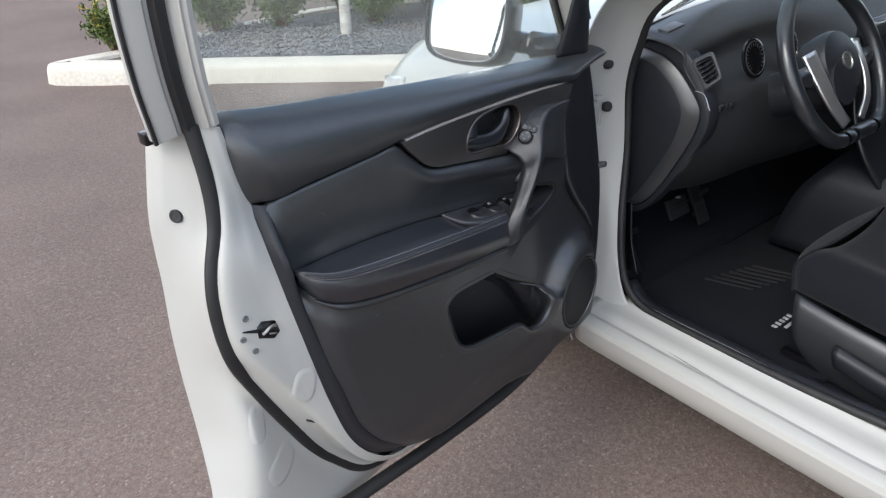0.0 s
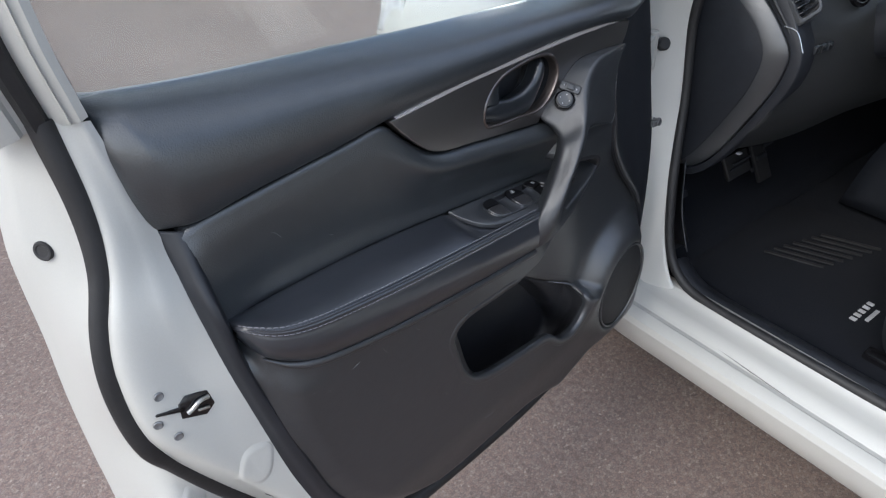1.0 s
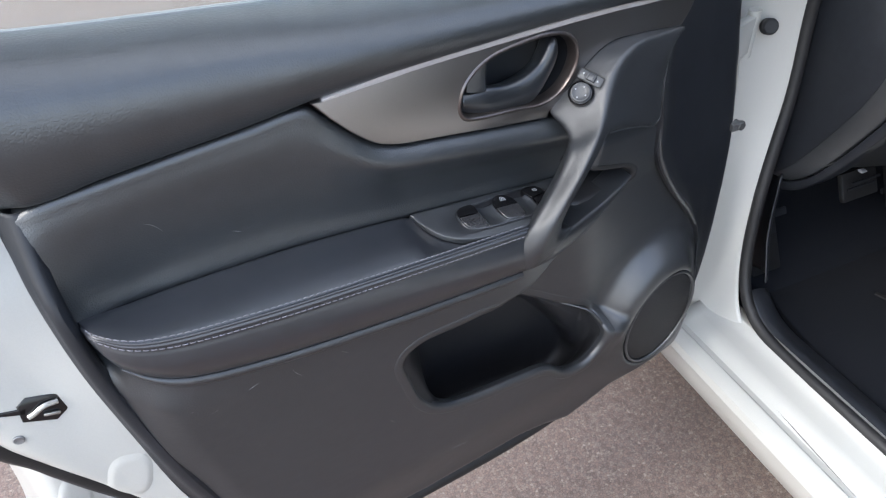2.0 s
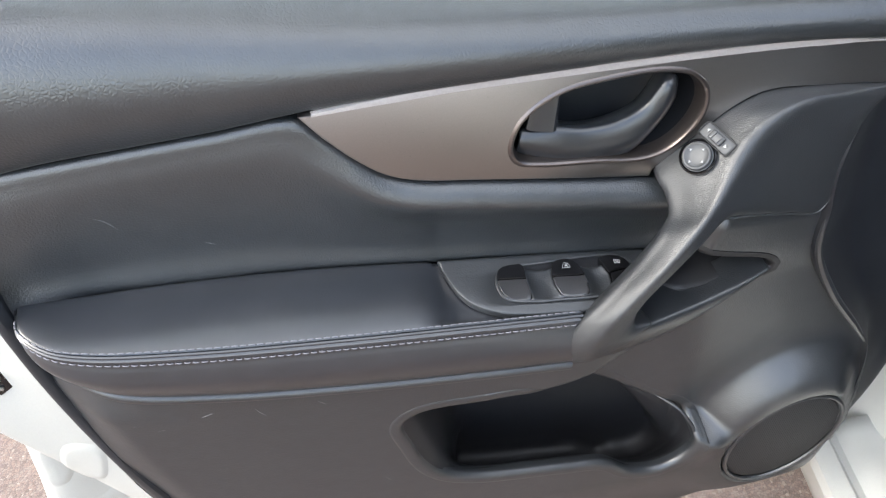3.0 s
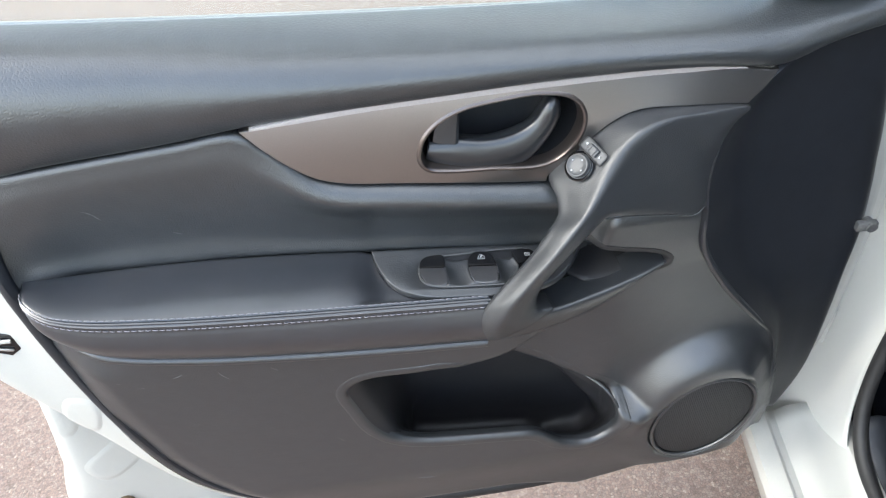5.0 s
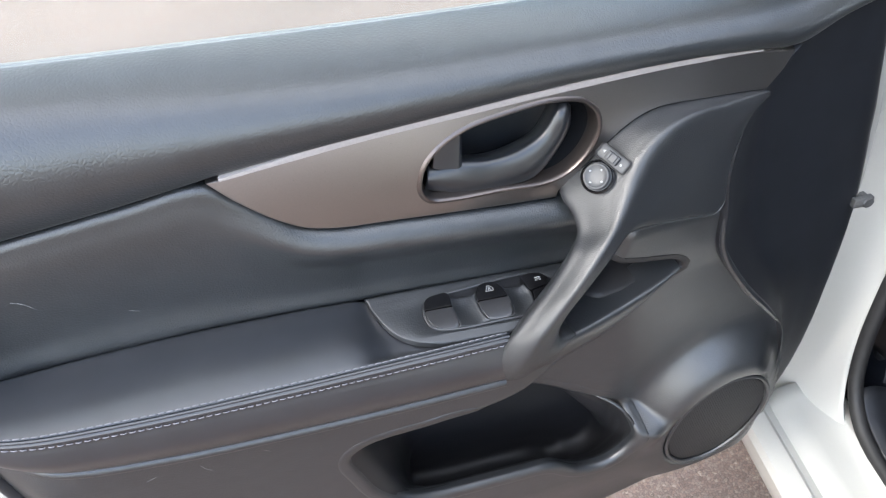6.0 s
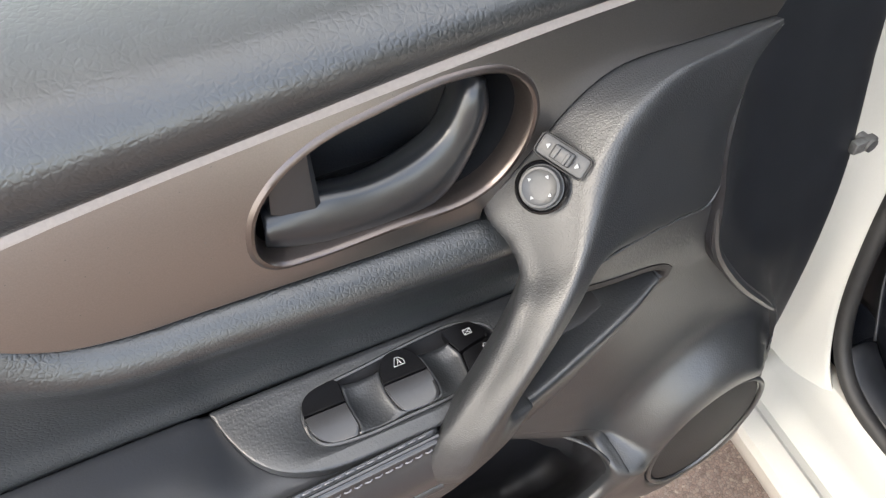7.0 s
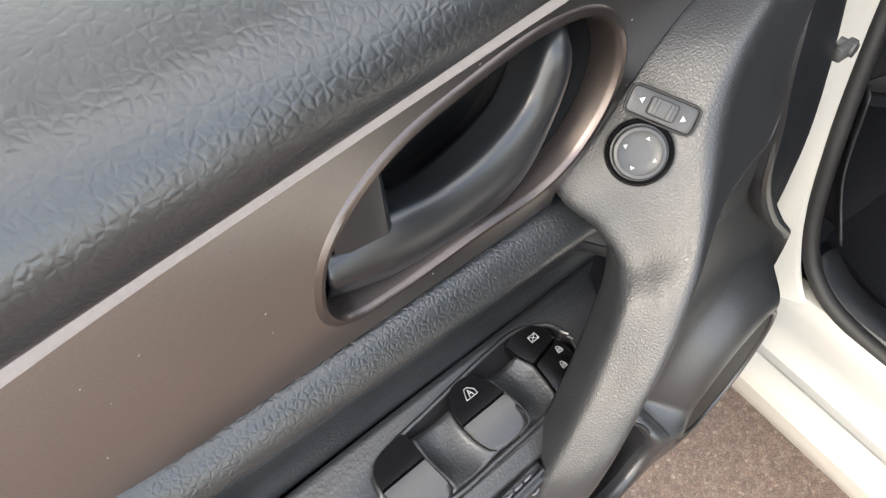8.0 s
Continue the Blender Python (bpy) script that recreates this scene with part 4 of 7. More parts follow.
for kname, kline in (("driver_window_key", DRIVER_KEY), ("passenger_window_key", PASS_KEY)):
    kk = part(kname, domed_key(clipped(kline, SPLIT + 0.0002, True), rocker), GLOSS, switches, "glossy black rocker window switch", angle=45)
    part("key_front", domed_key(clipped(kline, SPLIT - 0.0003, False), rocker), KEYFACE, kk, "satin grey front half of the key", angle=45)
WIN_LOCK = [(-0.4888, -0.0110), (-0.4798, -0.0096), (-0.4700, -0.0112), (-0.4650, -0.0160), (-0.4632, -0.0220), (-0.4650, -0.0240), (-0.4846, -0.0276), (-0.4872, -0.0200)]
DOOR_LOCK = [(-0.4650, -0.0250), (-0.4628, -0.0300), (-0.4640, -0.0370), (-0.4711, -0.0432), (-0.4810, -0.0462), (-0.4870, -0.0460), (-0.4856, -0.0380), (-0.4840, -0.0286)]
lock_keys = part("lock_keys", merge(domed_key(WIN_LOCK, lambda u, v: 0.0030 - 8.0 * (u + 0.475) ** 2), domed_key(DOOR_LOCK, lambda u, v: 0.0030 - 8.0 * (u + 0.475) ** 2)), GLOSS, switches, "glossy black window lock and door lock keys", angle=45)


def saddle(left, right):
    """The dished bridge between two keys: left and right give its edges at v."""
    rows = []
    for v in np.linspace(-0.0150, -0.0488, 22):
        s = (v + 0.0150) / -0.0338
        row = []
        for k in np.linspace(0, 1, 16):
            u = left(v) * (1 - k) + right(v) * k
            dish = 0.0036 * math.sin(math.pi * k) ** 0.8 * (0.55 + 0.45 * math.sin(math.pi * s))
            row.append(on_arm(u, v, 0.0012 - dish - 0.010 * float(sm(0.12, 0.0, s)) + 0.0008 * float(sm(0.4, 0.1, s)) * (1 - k)))
        rows.append(row)
    return grid_bm(rows)


def side_at(line, right):
    """Outer side of a key's outline at v."""
    p = np.array(line)
    c = p[:, 0].mean()
    q = p[p[:, 0] > c] if right else p[p[:, 0] < c]
    q = q[np.argsort(q[:, 1])]
    return lambda v: float(np.interp(v, q[:, 1], q[:, 0])) + (0.0004 if right else -0.0004)


LOCK_SIDE = np.array([(-0.4874, -0.0488), (-0.4874, -0.0460), (-0.4860, -0.0380), (-0.4846, -0.0280), (-0.4876, -0.0200), (-0.4892, -0.0110)])
part("saddle", saddle(side_at(PASS_KEY, True), side_at(DRIVER_KEY, False)), PLASTIC, switches, thick=0.001)
part("saddle", saddle(side_at(DRIVER_KEY, True), lambda v: float(np.interp(v, LOCK_SIDE[:, 1], LOCK_SIDE[:, 0])) - 0.0004), PLASTIC, switches, thick=0.001)


def icon(lines, origin, size, lift, place, width=0.00022, parent=None):
    """White line marks on a key."""
    bms = []
    for line in lines:
        pts = [place(origin[0] + u * size, origin[1] + v * size, lift) for u, v in line]
        for a, b in zip(pts, pts[1:]):
            bms.append(tube([a, b], width, 2, 5))
    return part("printed_mark", merge(*bms), MARKS, parent, "white printed symbol")


WINDOW_ICON = [[(-1, -0.7), (1, -0.7), (1, 0.1), (0.3, 0.8), (-0.3, 0.8), (-1, -0.7)]]
LETTER_A = [[(-0.25, -0.5), (0.1, 0.5), (0.45, -0.5)], [(-0.12, -0.12), (0.32, -0.12)]]
keys = {o.name: o for o in switches.children}
icon(WINDOW_ICON + LETTER_A, (-0.5205, -0.0195), 0.0034, 0.0040, on_arm, parent=keys["driver_window_key"])
icon([[(-1, -0.7), (1, -0.7), (1, 0.7), (-1, 0.7), (-1, -0.7)], [(-1, -0.7), (1, 0.7)], [(-1, 0.7), (1, -0.7)]], (-0.4745, -0.0175), 0.0024, 0.0031, on_arm, parent=lock_keys)
for ox, oy in ((-0.4690, -0.0300), (-0.4735, -0.0370)):
    icon([[(-0.8, -0.9), (0.8, -0.9), (0.8, 0.1), (-0.8, 0.1), (-0.8, -0.9)], [(-0.5, 0.1), (-0.5, 0.7), (0, 1.0), (0.5, 0.7), (0.5, 0.1)], [(-0.6, -0.4), (0.6, -0.4)]], (ox, oy), 0.0018, 0.0030, on_arm, parent=lock_keys)

# ---- pull handle with the mirror controls ----
PA = [(-0.530, -0.062, 0.744), (-0.533, -0.070, 0.771), (-0.525, -0.070, 0.797), (-0.506, -0.068, 0.822), (-0.480, -0.062, 0.850), (-0.463, -0.056, 0.872), (-0.453, -0.046, 0.879), (-0.451, -0.032, 0.887),
      (-0.4535, -0.014, 0.897), (-0.426, -0.014, 0.925), (-0.403, -0.014, 0.946), (-0.381, -0.015, 0.956), (-0.339, -0.016, 0.957), (-0.287, -0.017, 0.952)]
PB = [(-0.513, -0.075, 0.757), (-0.513, -0.083, 0.784), (-0.501, -0.085, 0.814), (-0.485, -0.083, 0.836), (-0.465, -0.079, 0.861), (-0.445, -0.072, 0.883), (-0.430, -0.063, 0.898), (-0.419, -0.055, 0.912),
      (-0.407, -0.046, 0.928), (-0.395, -0.040, 0.942), (-0.377, -0.036, 0.953), (-0.353, -0.032, 0.957), (-0.324, -0.028, 0.954), (-0.287, -0.022, 0.951)]
PC = [(-0.458, -0.066, 0.778), (-0.474, -0.069, 0.784), (-0.476, -0.070, 0.799), (-0.469, -0.071, 0.823), (-0.449, -0.069, 0.848), (-0.430, -0.065, 0.868), (-0.414, -0.060, 0.881), (-0.384, -0.052, 0.872),
      (-0.350, -0.044, 0.860), (-0.318, -0.037, 0.850), (-0.309, -0.034, 0.862), (-0.309, -0.030, 0.894), (-0.305, -0.028, 0.924), (-0.286, -0.019, 0.949)]


pull = part("pull_handle", rail_loft([shift(PA[:8], dx=0.014, dy=0.020, dz=-0.008) + shift(PA[8:], dx=0.002, dy=0.012, dz=0.002), PA, mid(PA, PB, 0.25, (0, -0.0035, 0.001)), mid(PA, PB, 0.65, (0, -0.005, 0.002)), mid(PA, PB, 1.0, (0.0, -0.003, 0.001)),
                                      mid(PB, PC, 0.25, (0.001, -0.004, 0.0)), mid(PB, PC, 0.6, (0.001, -0.004, -0.001)), mid(PB, PC, 0.95, (0, -0.001, 0)), PC, shift(PC, dx=-0.004, dy=0.022)], 130, 48), GRAINED, door,
            "grained dark plastic pull handle carrying the mirror controls", thick=0.0015, angle=75)
part("panel_edge", tube(shift(PC[6:11], dx=-0.001, dy=-0.0006), 0.0009, 60, 6), GRAINED, pull)
BEAM_T = [(-0.508, -0.068, 0.786), (-0.474, -0.062, 0.774), (-0.463, -0.058, 0.766), (-0.415, -0.048, 0.768), (-0.361, -0.037, 0.778), (-0.338, -0.029, 0.782)]
BEAM_B = [(-0.531, -0.061, 0.742), (-0.500, -0.061, 0.737), (-0.471, -0.057, 0.736), (-0.413, -0.046, 0.744), (-0.370, -0.036, 0.763), (-0.341, -0.028, 0.778)]
part("handle_tail", rail_loft([shift(BEAM_T, dy=0.034, dz=0.002), shift(BEAM_T, dy=0.004, dz=0.0006), BEAM_T, mid(BEAM_T, BEAM_B, 0.06, (0, -0.0016, 0)), mid(BEAM_T, BEAM_B, 0.35, (0, -0.0030, 0)), mid(BEAM_T, BEAM_B, 0.8, (0, -0.0020, 0)), BEAM_B,
                               shift(BEAM_B, dy=0.004, dz=-0.003), shift(BEAM_B, dy=0.022, dz=-0.006)], 80, 40), PLASTIC, pull, "flat beam of the pull handle running into the panel", thick=0.0015, angle=60)

KN = Vector((-0.58, -0.48, 0.66)).normalized()
KNOB = Vector((-0.4325, -0.0320, 0.9200))
kx = Vector((0.0125, 0.001, 0.012))
kx = (kx - KN * kx.dot(KN)).normalized()
ky = KN.cross(kx)
KM = Matrix(((kx.x, ky.x, KN.x, KNOB.x), (kx.y, ky.y, KN.y, KNOB.y), (kx.z, ky.z, KN.z, KNOB.z), (0, 0, 0, 1)))


def on_knob(u, v, w):
    return KM @ Vector((u, v, w))


knob = part("mirror_knob", disc([(0.0125, -0.010), (0.0125, 0.0008), (0.0118, 0.0016), (0.0110, 0.0010), (0.0104, 0.0012), (0.0104, 0.0042), (0.0098, 0.0052), (0.0086, 0.0054), (0.0076, 0.0047), (0.004, 0.0044), (0.0, 0.0044)], KM, 48), GREYBTN, pull,
            "round grey mirror adjusting knob with white arrows")
part("knob_collar", disc([(0.0132, -0.010), (0.0132, 0.0012), (0.0122, 0.0020), (0.0112, 0.0012), (0.0108, -0.002)], KM, 48), GLOSS, knob)
for ang in (0, 90, 180, 270):
    ca, sa = math.cos(radians(ang)), math.sin(radians(ang))
    tri = [(0.0072, 0.0), (0.0057, 0.0010), (0.0057, -0.0010)]
    part("arrow", plate([(u * ca - v * sa, u * sa + v * ca) for u, v in tri], lambda u, v, w: on_knob(u, v, 0.0052 + w), bevel=0.0001, depth=0.0008), MARKS, knob)
RC = (0.0180, 0.0005)       # centre of the slide beside the knob


def rounded(w, h, r, n=6, at=(0, 0), turn=0.0):
    out = []
    for cx, cy, a0 in ((w / 2 - r, h / 2 - r, 0), (-w / 2 + r, h / 2 - r, 90), (-w / 2 + r, -h / 2 + r, 180), (w / 2 - r, -h / 2 + r, 270)):
        for a in np.linspace(a0, a0 + 90, n):
            x, y = cx + r * math.cos(radians(a)), cy + r * math.sin(radians(a))
            ct, st = math.cos(radians(turn)), math.sin(radians(turn))
            out.append((at[0] + x * ct - y * st, at[1] + x * st + y * ct))
    return out


slide = part("mirror_slide", plate(rounded(0.0108, 0.0268, 0.0022, at=RC, turn=4), lambda u, v, w: on_knob(u, v, 0.0016 + w), bevel=0.0006, depth=0.010), GREYBTN, pull, "grey mirror selector slide with white arrows")
part("slide_groove", tube([on_knob(u, v, 0.0022) for u, v in rounded(0.0113, 0.0273, 0.0024, at=RC, turn=4)], 0.0005, 60, 6, True), RUBBER, slide)
part("slide_button", plate(rounded(0.0072, 0.0110, 0.0012, at=RC, turn=4), lambda u, v, w: on_knob(u, v, 0.0048 + w - 0.0012 * math.exp(-(((v - RC[1]) / 0.0014) ** 2))), bevel=0.0008, depth=0.006), GREYBTN, slide, "ribbed grey slide button")
for sv in (-1, 1):
    part("slide_bar", box((0.0062, 0.0016, 0.0012), tuple(on_knob(RC[0], RC[1] + sv * 0.0028, 0.0053)), 0.0003, KM.to_3x3()), GREYBTN, slide)
    part("arrow", plate([(RC[0], RC[1] + sv * 0.0098), (RC[0] - 0.0014, RC[1] + sv * 0.0078), (RC[0] + 0.0014, RC[1] + sv * 0.0078)][::sv], lambda u, v, w: on_knob(u, v, 0.0030 + w), bevel=0.0001, depth=0.0008), MARKS, slide)

# ---- white steel shell of the door ----
S0 = [(-0.985, 0.020, 1.076), (-0.968, 0.018, 0.985), (-0.963, 0.014, 0.945), (-0.964, -0.006, 0.895), (-0.957, -0.025, 0.815), (-0.943, -0.036, 0.720), (-0.925, -0.045, 0.620), (-0.897, -0.045, 0.530),
      (-0.855, -0.040, 0.465), (-0.800, -0.034, 0.420), (-0.660, -0.020, 0.405), (-0.420, -0.010, 0.390), (-0.230, 0.010, 0.430), (-0.110, 0.030, 0.470), (-0.080, 0.036, 0.620), (-0.110, 0.036, 0.860), (-0.165, 0.044, 1.010)]
S1 = [(-0.992, 0.018, 1.078), (-0.982, 0.014, 0.990), (-0.982, 0.008, 0.950), (-0.988, -0.010, 0.900), (-0.985, -0.020, 0.815), (-0.968, -0.034, 0.725), (-0.948, -0.040, 0.625), (-0.912, -0.038, 0.525),
      (-0.865, -0.034, 0.452), (-0.800, -0.028, 0.405), (-0.660, -0.016, 0.380), (-0.420, -0.004, 0.368), (-0.210, 0.016, 0.408), (-0.085, 0.034, 0.455), (-0.060, 0.042, 0.620), (-0.090, 0.042, 0.860), (-0.150, 0.050, 1.010)]
S2 = [(-1.010, 0.030, 1.084), (-1.006, 0.015, 1.003), (-1.014, 0.005, 0.953), (-1.035, -0.005, 0.898), (-1.044, -0.012, 0.848), (-1.040, -0.020, 0.778), (-1.016, -0.022, 0.722), (-0.958, -0.006, 0.594),
      (-0.880, 0.025, 0.444), (-0.809, 0.025, 0.369), (-0.660, 0.020, 0.355), (-0.420, 0.026, 0.345), (-0.200, 0.036, 0.388), (-0.070, 0.050, 0.440), (-0.045, 0.056, 0.620), (-0.075, 0.056, 0.860), (-0.140, 0.060, 1.010)]
S3 = [(-1.015, 0.045, 1.082), (-1.014, 0.040, 0.999), (-1.020, 0.035, 0.945), (-1.040, 0.030, 0.887), (-1.050, 0.025, 0.835), (-1.046, 0.020, 0.744), (-1.025, 0.015, 0.680), (-0.980, 0.020, 0.576),
      (-0.908, 0.030, 0.441), (-0.805, 0.035, 0.334), (-0.660, 0.048, 0.332), (-0.420, 0.050, 0.327), (-0.180, 0.056, 0.350), (-0.055, 0.064, 0.420), (-0.030, 0.070, 0.620), (-0.060, 0.070, 0.860), (-0.130, 0.068, 1.010)]
S4 = [(-1.034, 0.085, 1.064), (-1.044, 0.085, 1.021), (-1.056, 0.087, 0.952), (-1.060, 0.090, 0.902), (-1.064, 0.092, 0.853), (-1.070, 0.092, 0.772), (-1.073, 0.090, 0.692), (-1.075, 0.078, 0.588),
      (-1.085, 0.048, 0.512), (-1.095, 0.010, 0.362), (-0.660, 0.080, 0.305), (-0.420, 0.082, 0.305), (-0.160, 0.084, 0.315), (-0.035, 0.088, 0.400), (-0.010, 0.092, 0.620), (-0.040, 0.090, 0.860), (-0.120, 0.084, 1.010)]
S5 = [(-1.042, 0.105, 1.062), (-1.052, 0.105, 1.018), (-1.065, 0.106, 0.950), (-1.068, 0.108, 0.900), (-1.070, 0.108, 0.851), (-1.076, 0.108, 0.766), (-1.079, 0.105, 0.688), (-1.082, 0.094, 0.582),
      (-1.094, 0.064, 0.505), (-1.112, 0.020, 0.350), (-0.660, 0.098, 0.288), (-0.420, 0.100, 0.288), (-0.150, 0.102, 0.300), (-0.020, 0.106, 0.390), (0.004, 0.112, 0.620), (-0.030, 0.108, 0.860), (-0.110, 0.100, 1.010)]
SHELL = [matched(s, 190) for s in (S0, S1, S2, S3, S4, S5)]
# outer ridge of the rear face, which leaves the seal low down
S34 = mid(S3, S4, 0.5, (0, 0, 0))
S34[6:10] = [(-1.042, 0.030, 0.686), (-1.040, 0.004, 0.600), (-1.052, -0.006, 0.520), (-1.078, -0.010, 0.372)]
RIDGE = matched(S34, 190)


def shell_skin():
    rows = []
    for i in range(190):
        q = [r[i] for r in SHELL]
        out = list(spline(q[:2], 4)[:-1]) + list(spline([q[1], q[2], q[3], RIDGE[i], q[4]], 30)[:-1]) + list(spline(q[4:], 5))
        e = q[5]
        out += [e + (e - q[4]) * 0.15 + np.array((0, 0.004, 0)), e + np.array((0, 0.007, 0))]
        rows.append(out)
    rows = np.array(rows)
    # outer skin, domed, closing the back
    c = np.array((-0.53, 0.0, 0.68))
    last = rows[:, -1]
    extra = []
    for k in (0.985, 0.9, 0.75, 0.55, 0.35, 0.15, 0.01):
        p = c + (last - c) * k
        p[:, 1] = last[:, 1] * k + 0.135 * (1 - k) + 0.018 * (1 - k * k)
        extra.append(p)
    rows = np.concatenate([rows, np.array(extra).transpose(1, 0, 2)], 1)
    bm = grid_bm(rows.transpose(1, 0, 2))
    # ledges that close the two upper ends
    bm.verts.ensure_lookup_table()
    for i in (0, 189):
        bm.faces.new([bm.verts[j * 190 + i] for j in range(rows.shape[1] - 7)])
    return bm


shell = part("door_shell", shell_skin(), WHITE, door, "white painted pressed steel door shell", angle=50)
part("door_seal", tube([tuple(p + np.array((-0.004, -0.004 + 0.012 * float(sm(0.76, 0.70, p[2])), 0.0))) for p in np.array(SHELL[2])[0:129:3] * 0.5 + np.array(SHELL[3])[0:129:3] * 0.5], 0.0112, 150, 10, flat=0.8), RUBBER, door, "black rubber door seal with clips", angle=60)


def face_frame(t, k):
    """Place and axes on the rear face of the door: t along it, k across it."""
    a = [r[t] for r in SHELL]
    b = [r[t + 4] for r in SHELL]
    lo, hi = int(k), min(int(k) + 1, 5)
    f = k - int(k)
    p = Vector(a[lo] * (1 - f) + a[hi] * f)
    across = Vector(a[hi] - a[lo]).normalized()
    down = Vector(b[lo] - a[lo]).normalized()
    nrm = across.cross(down).normalized()
    if nrm.x > 0:
        nrm = -nrm
    return p, across, down, nrm


def at_height(z):
    return int(np.argmin(np.abs(SHELL[2][:95, 2] - z)))


def stamp(z, k, w, h, turn=0.0, proud=0.0006):
    """Frame of a small fitting on the rear face."""
    p, across, down, nrm = face_frame(at_height(z), k)
    m = Matrix((across, -down, nrm)).transposed()
    return Matrix.Translation(p) @ m.to_4x4() @ pose(0, 0, proud, 0, 0, turn)


def fit_plate(line, m, bevel, depth):
    return plate(line, lambda u, v, w: m @ Vector((u, v, w)), bevel=bevel, depth=depth)


shell_tree = BVHTree.FromPolygons([v.co.copy() for v in shell.data.vertices], [tuple(f.vertices) for f in shell.data.polygons])


def on_shell(x, z, turn=0.0, proud=0.0006):
    """Frame of a fitting that lies on the cabin side of the shell, first axis towards the rear."""
    q, nrm, _, _ = shell_tree.ray_cast(Vector((x, -1.0, z)), Vector((0, 1, 0)))
    if nrm.y > 0:
        nrm = -nrm
    ax = Vector((-1, 0, 0))
    ax = (ax - nrm * ax.dot(nrm)).normalized()
    m = Matrix((ax, nrm.cross(ax), nrm)).transposed()
    return Matrix.Translation(q) @ m.to_4x4() @ pose(0, 0, proud, 0, 0, turn)


lm = on_shell(-0.997, 0.793, -20, 0.0012) @ Matrix.Diagonal((1.08, -1.08, 1.0, 1.0))
latch = part("door_latch", fit_plate(np.array([(-0.021, 0.007), (-0.018, 0.012), (0.010, 0.012), (0.016, 0.005), (0.012, -0.010), (-0.012, -0.013), (-0.020, -0.004)]), lm, 0.0012, 0.010), GLOSS, shell, "black door latch opening")
part("latch_claw", merge(tube([lm @ Vector(v) for v in ((-0.012, 0.006, 0.002), (-0.002, 0.004, 0.003), (0.004, -0.002, 0.002), (0.008, -0.005, 0.001))], 0.0024, 14, 8), box((0.012, 0.003, 0.003), tuple(lm @ Vector((-0.008, -0.005, 0.001))), 0.001, lm.to_3x3())), STEEL, latch)
part("latch_slit", fit_plate(np.array([(0.010, 0.003), (0.034, 0.0016), (0.036, 0.000), (0.010, -0.003)]), lm, 0.0005, 0.012), GLOSS, latch)
for u, v in ((-1.024, 0.824), (-1.034, 0.795), (-1.022, 0.772)):
    part("latch_screw", disc([(0.0046, -0.006), (0.0046, 0.0008), (0.0038, 0.0014), (0.0022, 0.0008), (0.0, 0.0008)], on_shell(u, v), 20), GALV, shell, "zinc torx screw")
pm = stamp(0.958, 3.72, 0, 0)
part("rubber_plug", disc([(0.0092, -0.003), (0.0092, 0.0015), (0.0083, 0.0026), (0.0062, 0.0026), (0.0054, 0.0018), (0.0, 0.0018)], pm, 32), RUBBER, shell, "round black rubber plug")


def emboss(u, v, ru, rv, turn, rise):
    """A low pressed pad that follows the steel, soft at its border."""
    rows = []
    ct, st = math.cos(radians(turn)), math.sin(radians(turn))
    for k, w in ((1.0, -0.0006), (0.95, 0.0), (0.89, 0.22), (0.82, 0.60), (0.74, 0.90), (0.64, 1.0), (0.4, 0.9), (0.2, 0.85), (0.01, 0.85)):
        row = []
        for a in np.linspace(0, 2 * math.pi, 48, endpoint=False):
            cu, cv = abs(math.cos(a)) ** 0.7 * math.copysign(1, math.cos(a)) * ru * k, abs(math.sin(a)) ** 0.7 * math.copysign(1, math.sin(a)) * rv * k
            x, z = u + cu * ct - cv * st, v + cu * st + cv * ct
            q = shell_tree.ray_cast(Vector((x, -1.0, z)), Vector((0, 1, 0)))[0]
            row.append((x, (q.y if q else 0.03) - (w * rise if w >= 0 else w), z))
        rows.append(row)
    return grid_bm(rows, close_u=True)


for u, v, ru, rv, tn in ((-0.962, 0.677, 0.021, 0.032, -18), (-1.024, 0.618, 0.017, 0.034, -14), (-1.000, 0.520, 0.036, 0.028, 20)):
    part("pressed_pad", emboss(u, v, ru, rv, tn, 0.0019), WHITE, shell, angle=80)
part("brown_plug", disc([(0.011, -0.006), (0.011, 0.010), (0.009, 0.014), (0.004, 0.015), (0.0, 0.013)], on_shell(-1.017, 0.436), 24), BRASS, shell, "dull brown drain plug")
part("drain_slot", fit_plate(rounded(0.010, 0.026, 0.003), on_shell(-0.950, 0.586, -30), 0.0008, 0.004), GLOSS, shell)
part("door_sill_seal", tube([(-1.040, 0.004, 0.364), (-0.94, -0.002, 0.352), (-0.80, -0.006, 0.345), (-0.66, -0.008, 0.338), (-0.42, -0.004, 0.335), (-0.20, 0.010, 0.372)], 0.014, 60, 10), RUBBER, door, "black lower door seal")

# ---- window frame, glass and weatherstrips ----
FR = [(-1.013, 0.036, 1.076), (-1.016, 0.032, 1.092), (-1.026, 0.020, 1.150), (-1.032, 0.002, 1.260), (-1.018, -0.018, 1.360), (-0.960, -0.036, 1.440), (-0.880, -0.044, 1.482), (-0.760, -0.044, 1.490), (-0.620, -0.040, 1.470),
      (-0.460, -0.020, 1.390), (-0.330, 0.004, 1.270), (-0.230, 0.030, 1.150), (-0.150, 0.050, 1.040)]


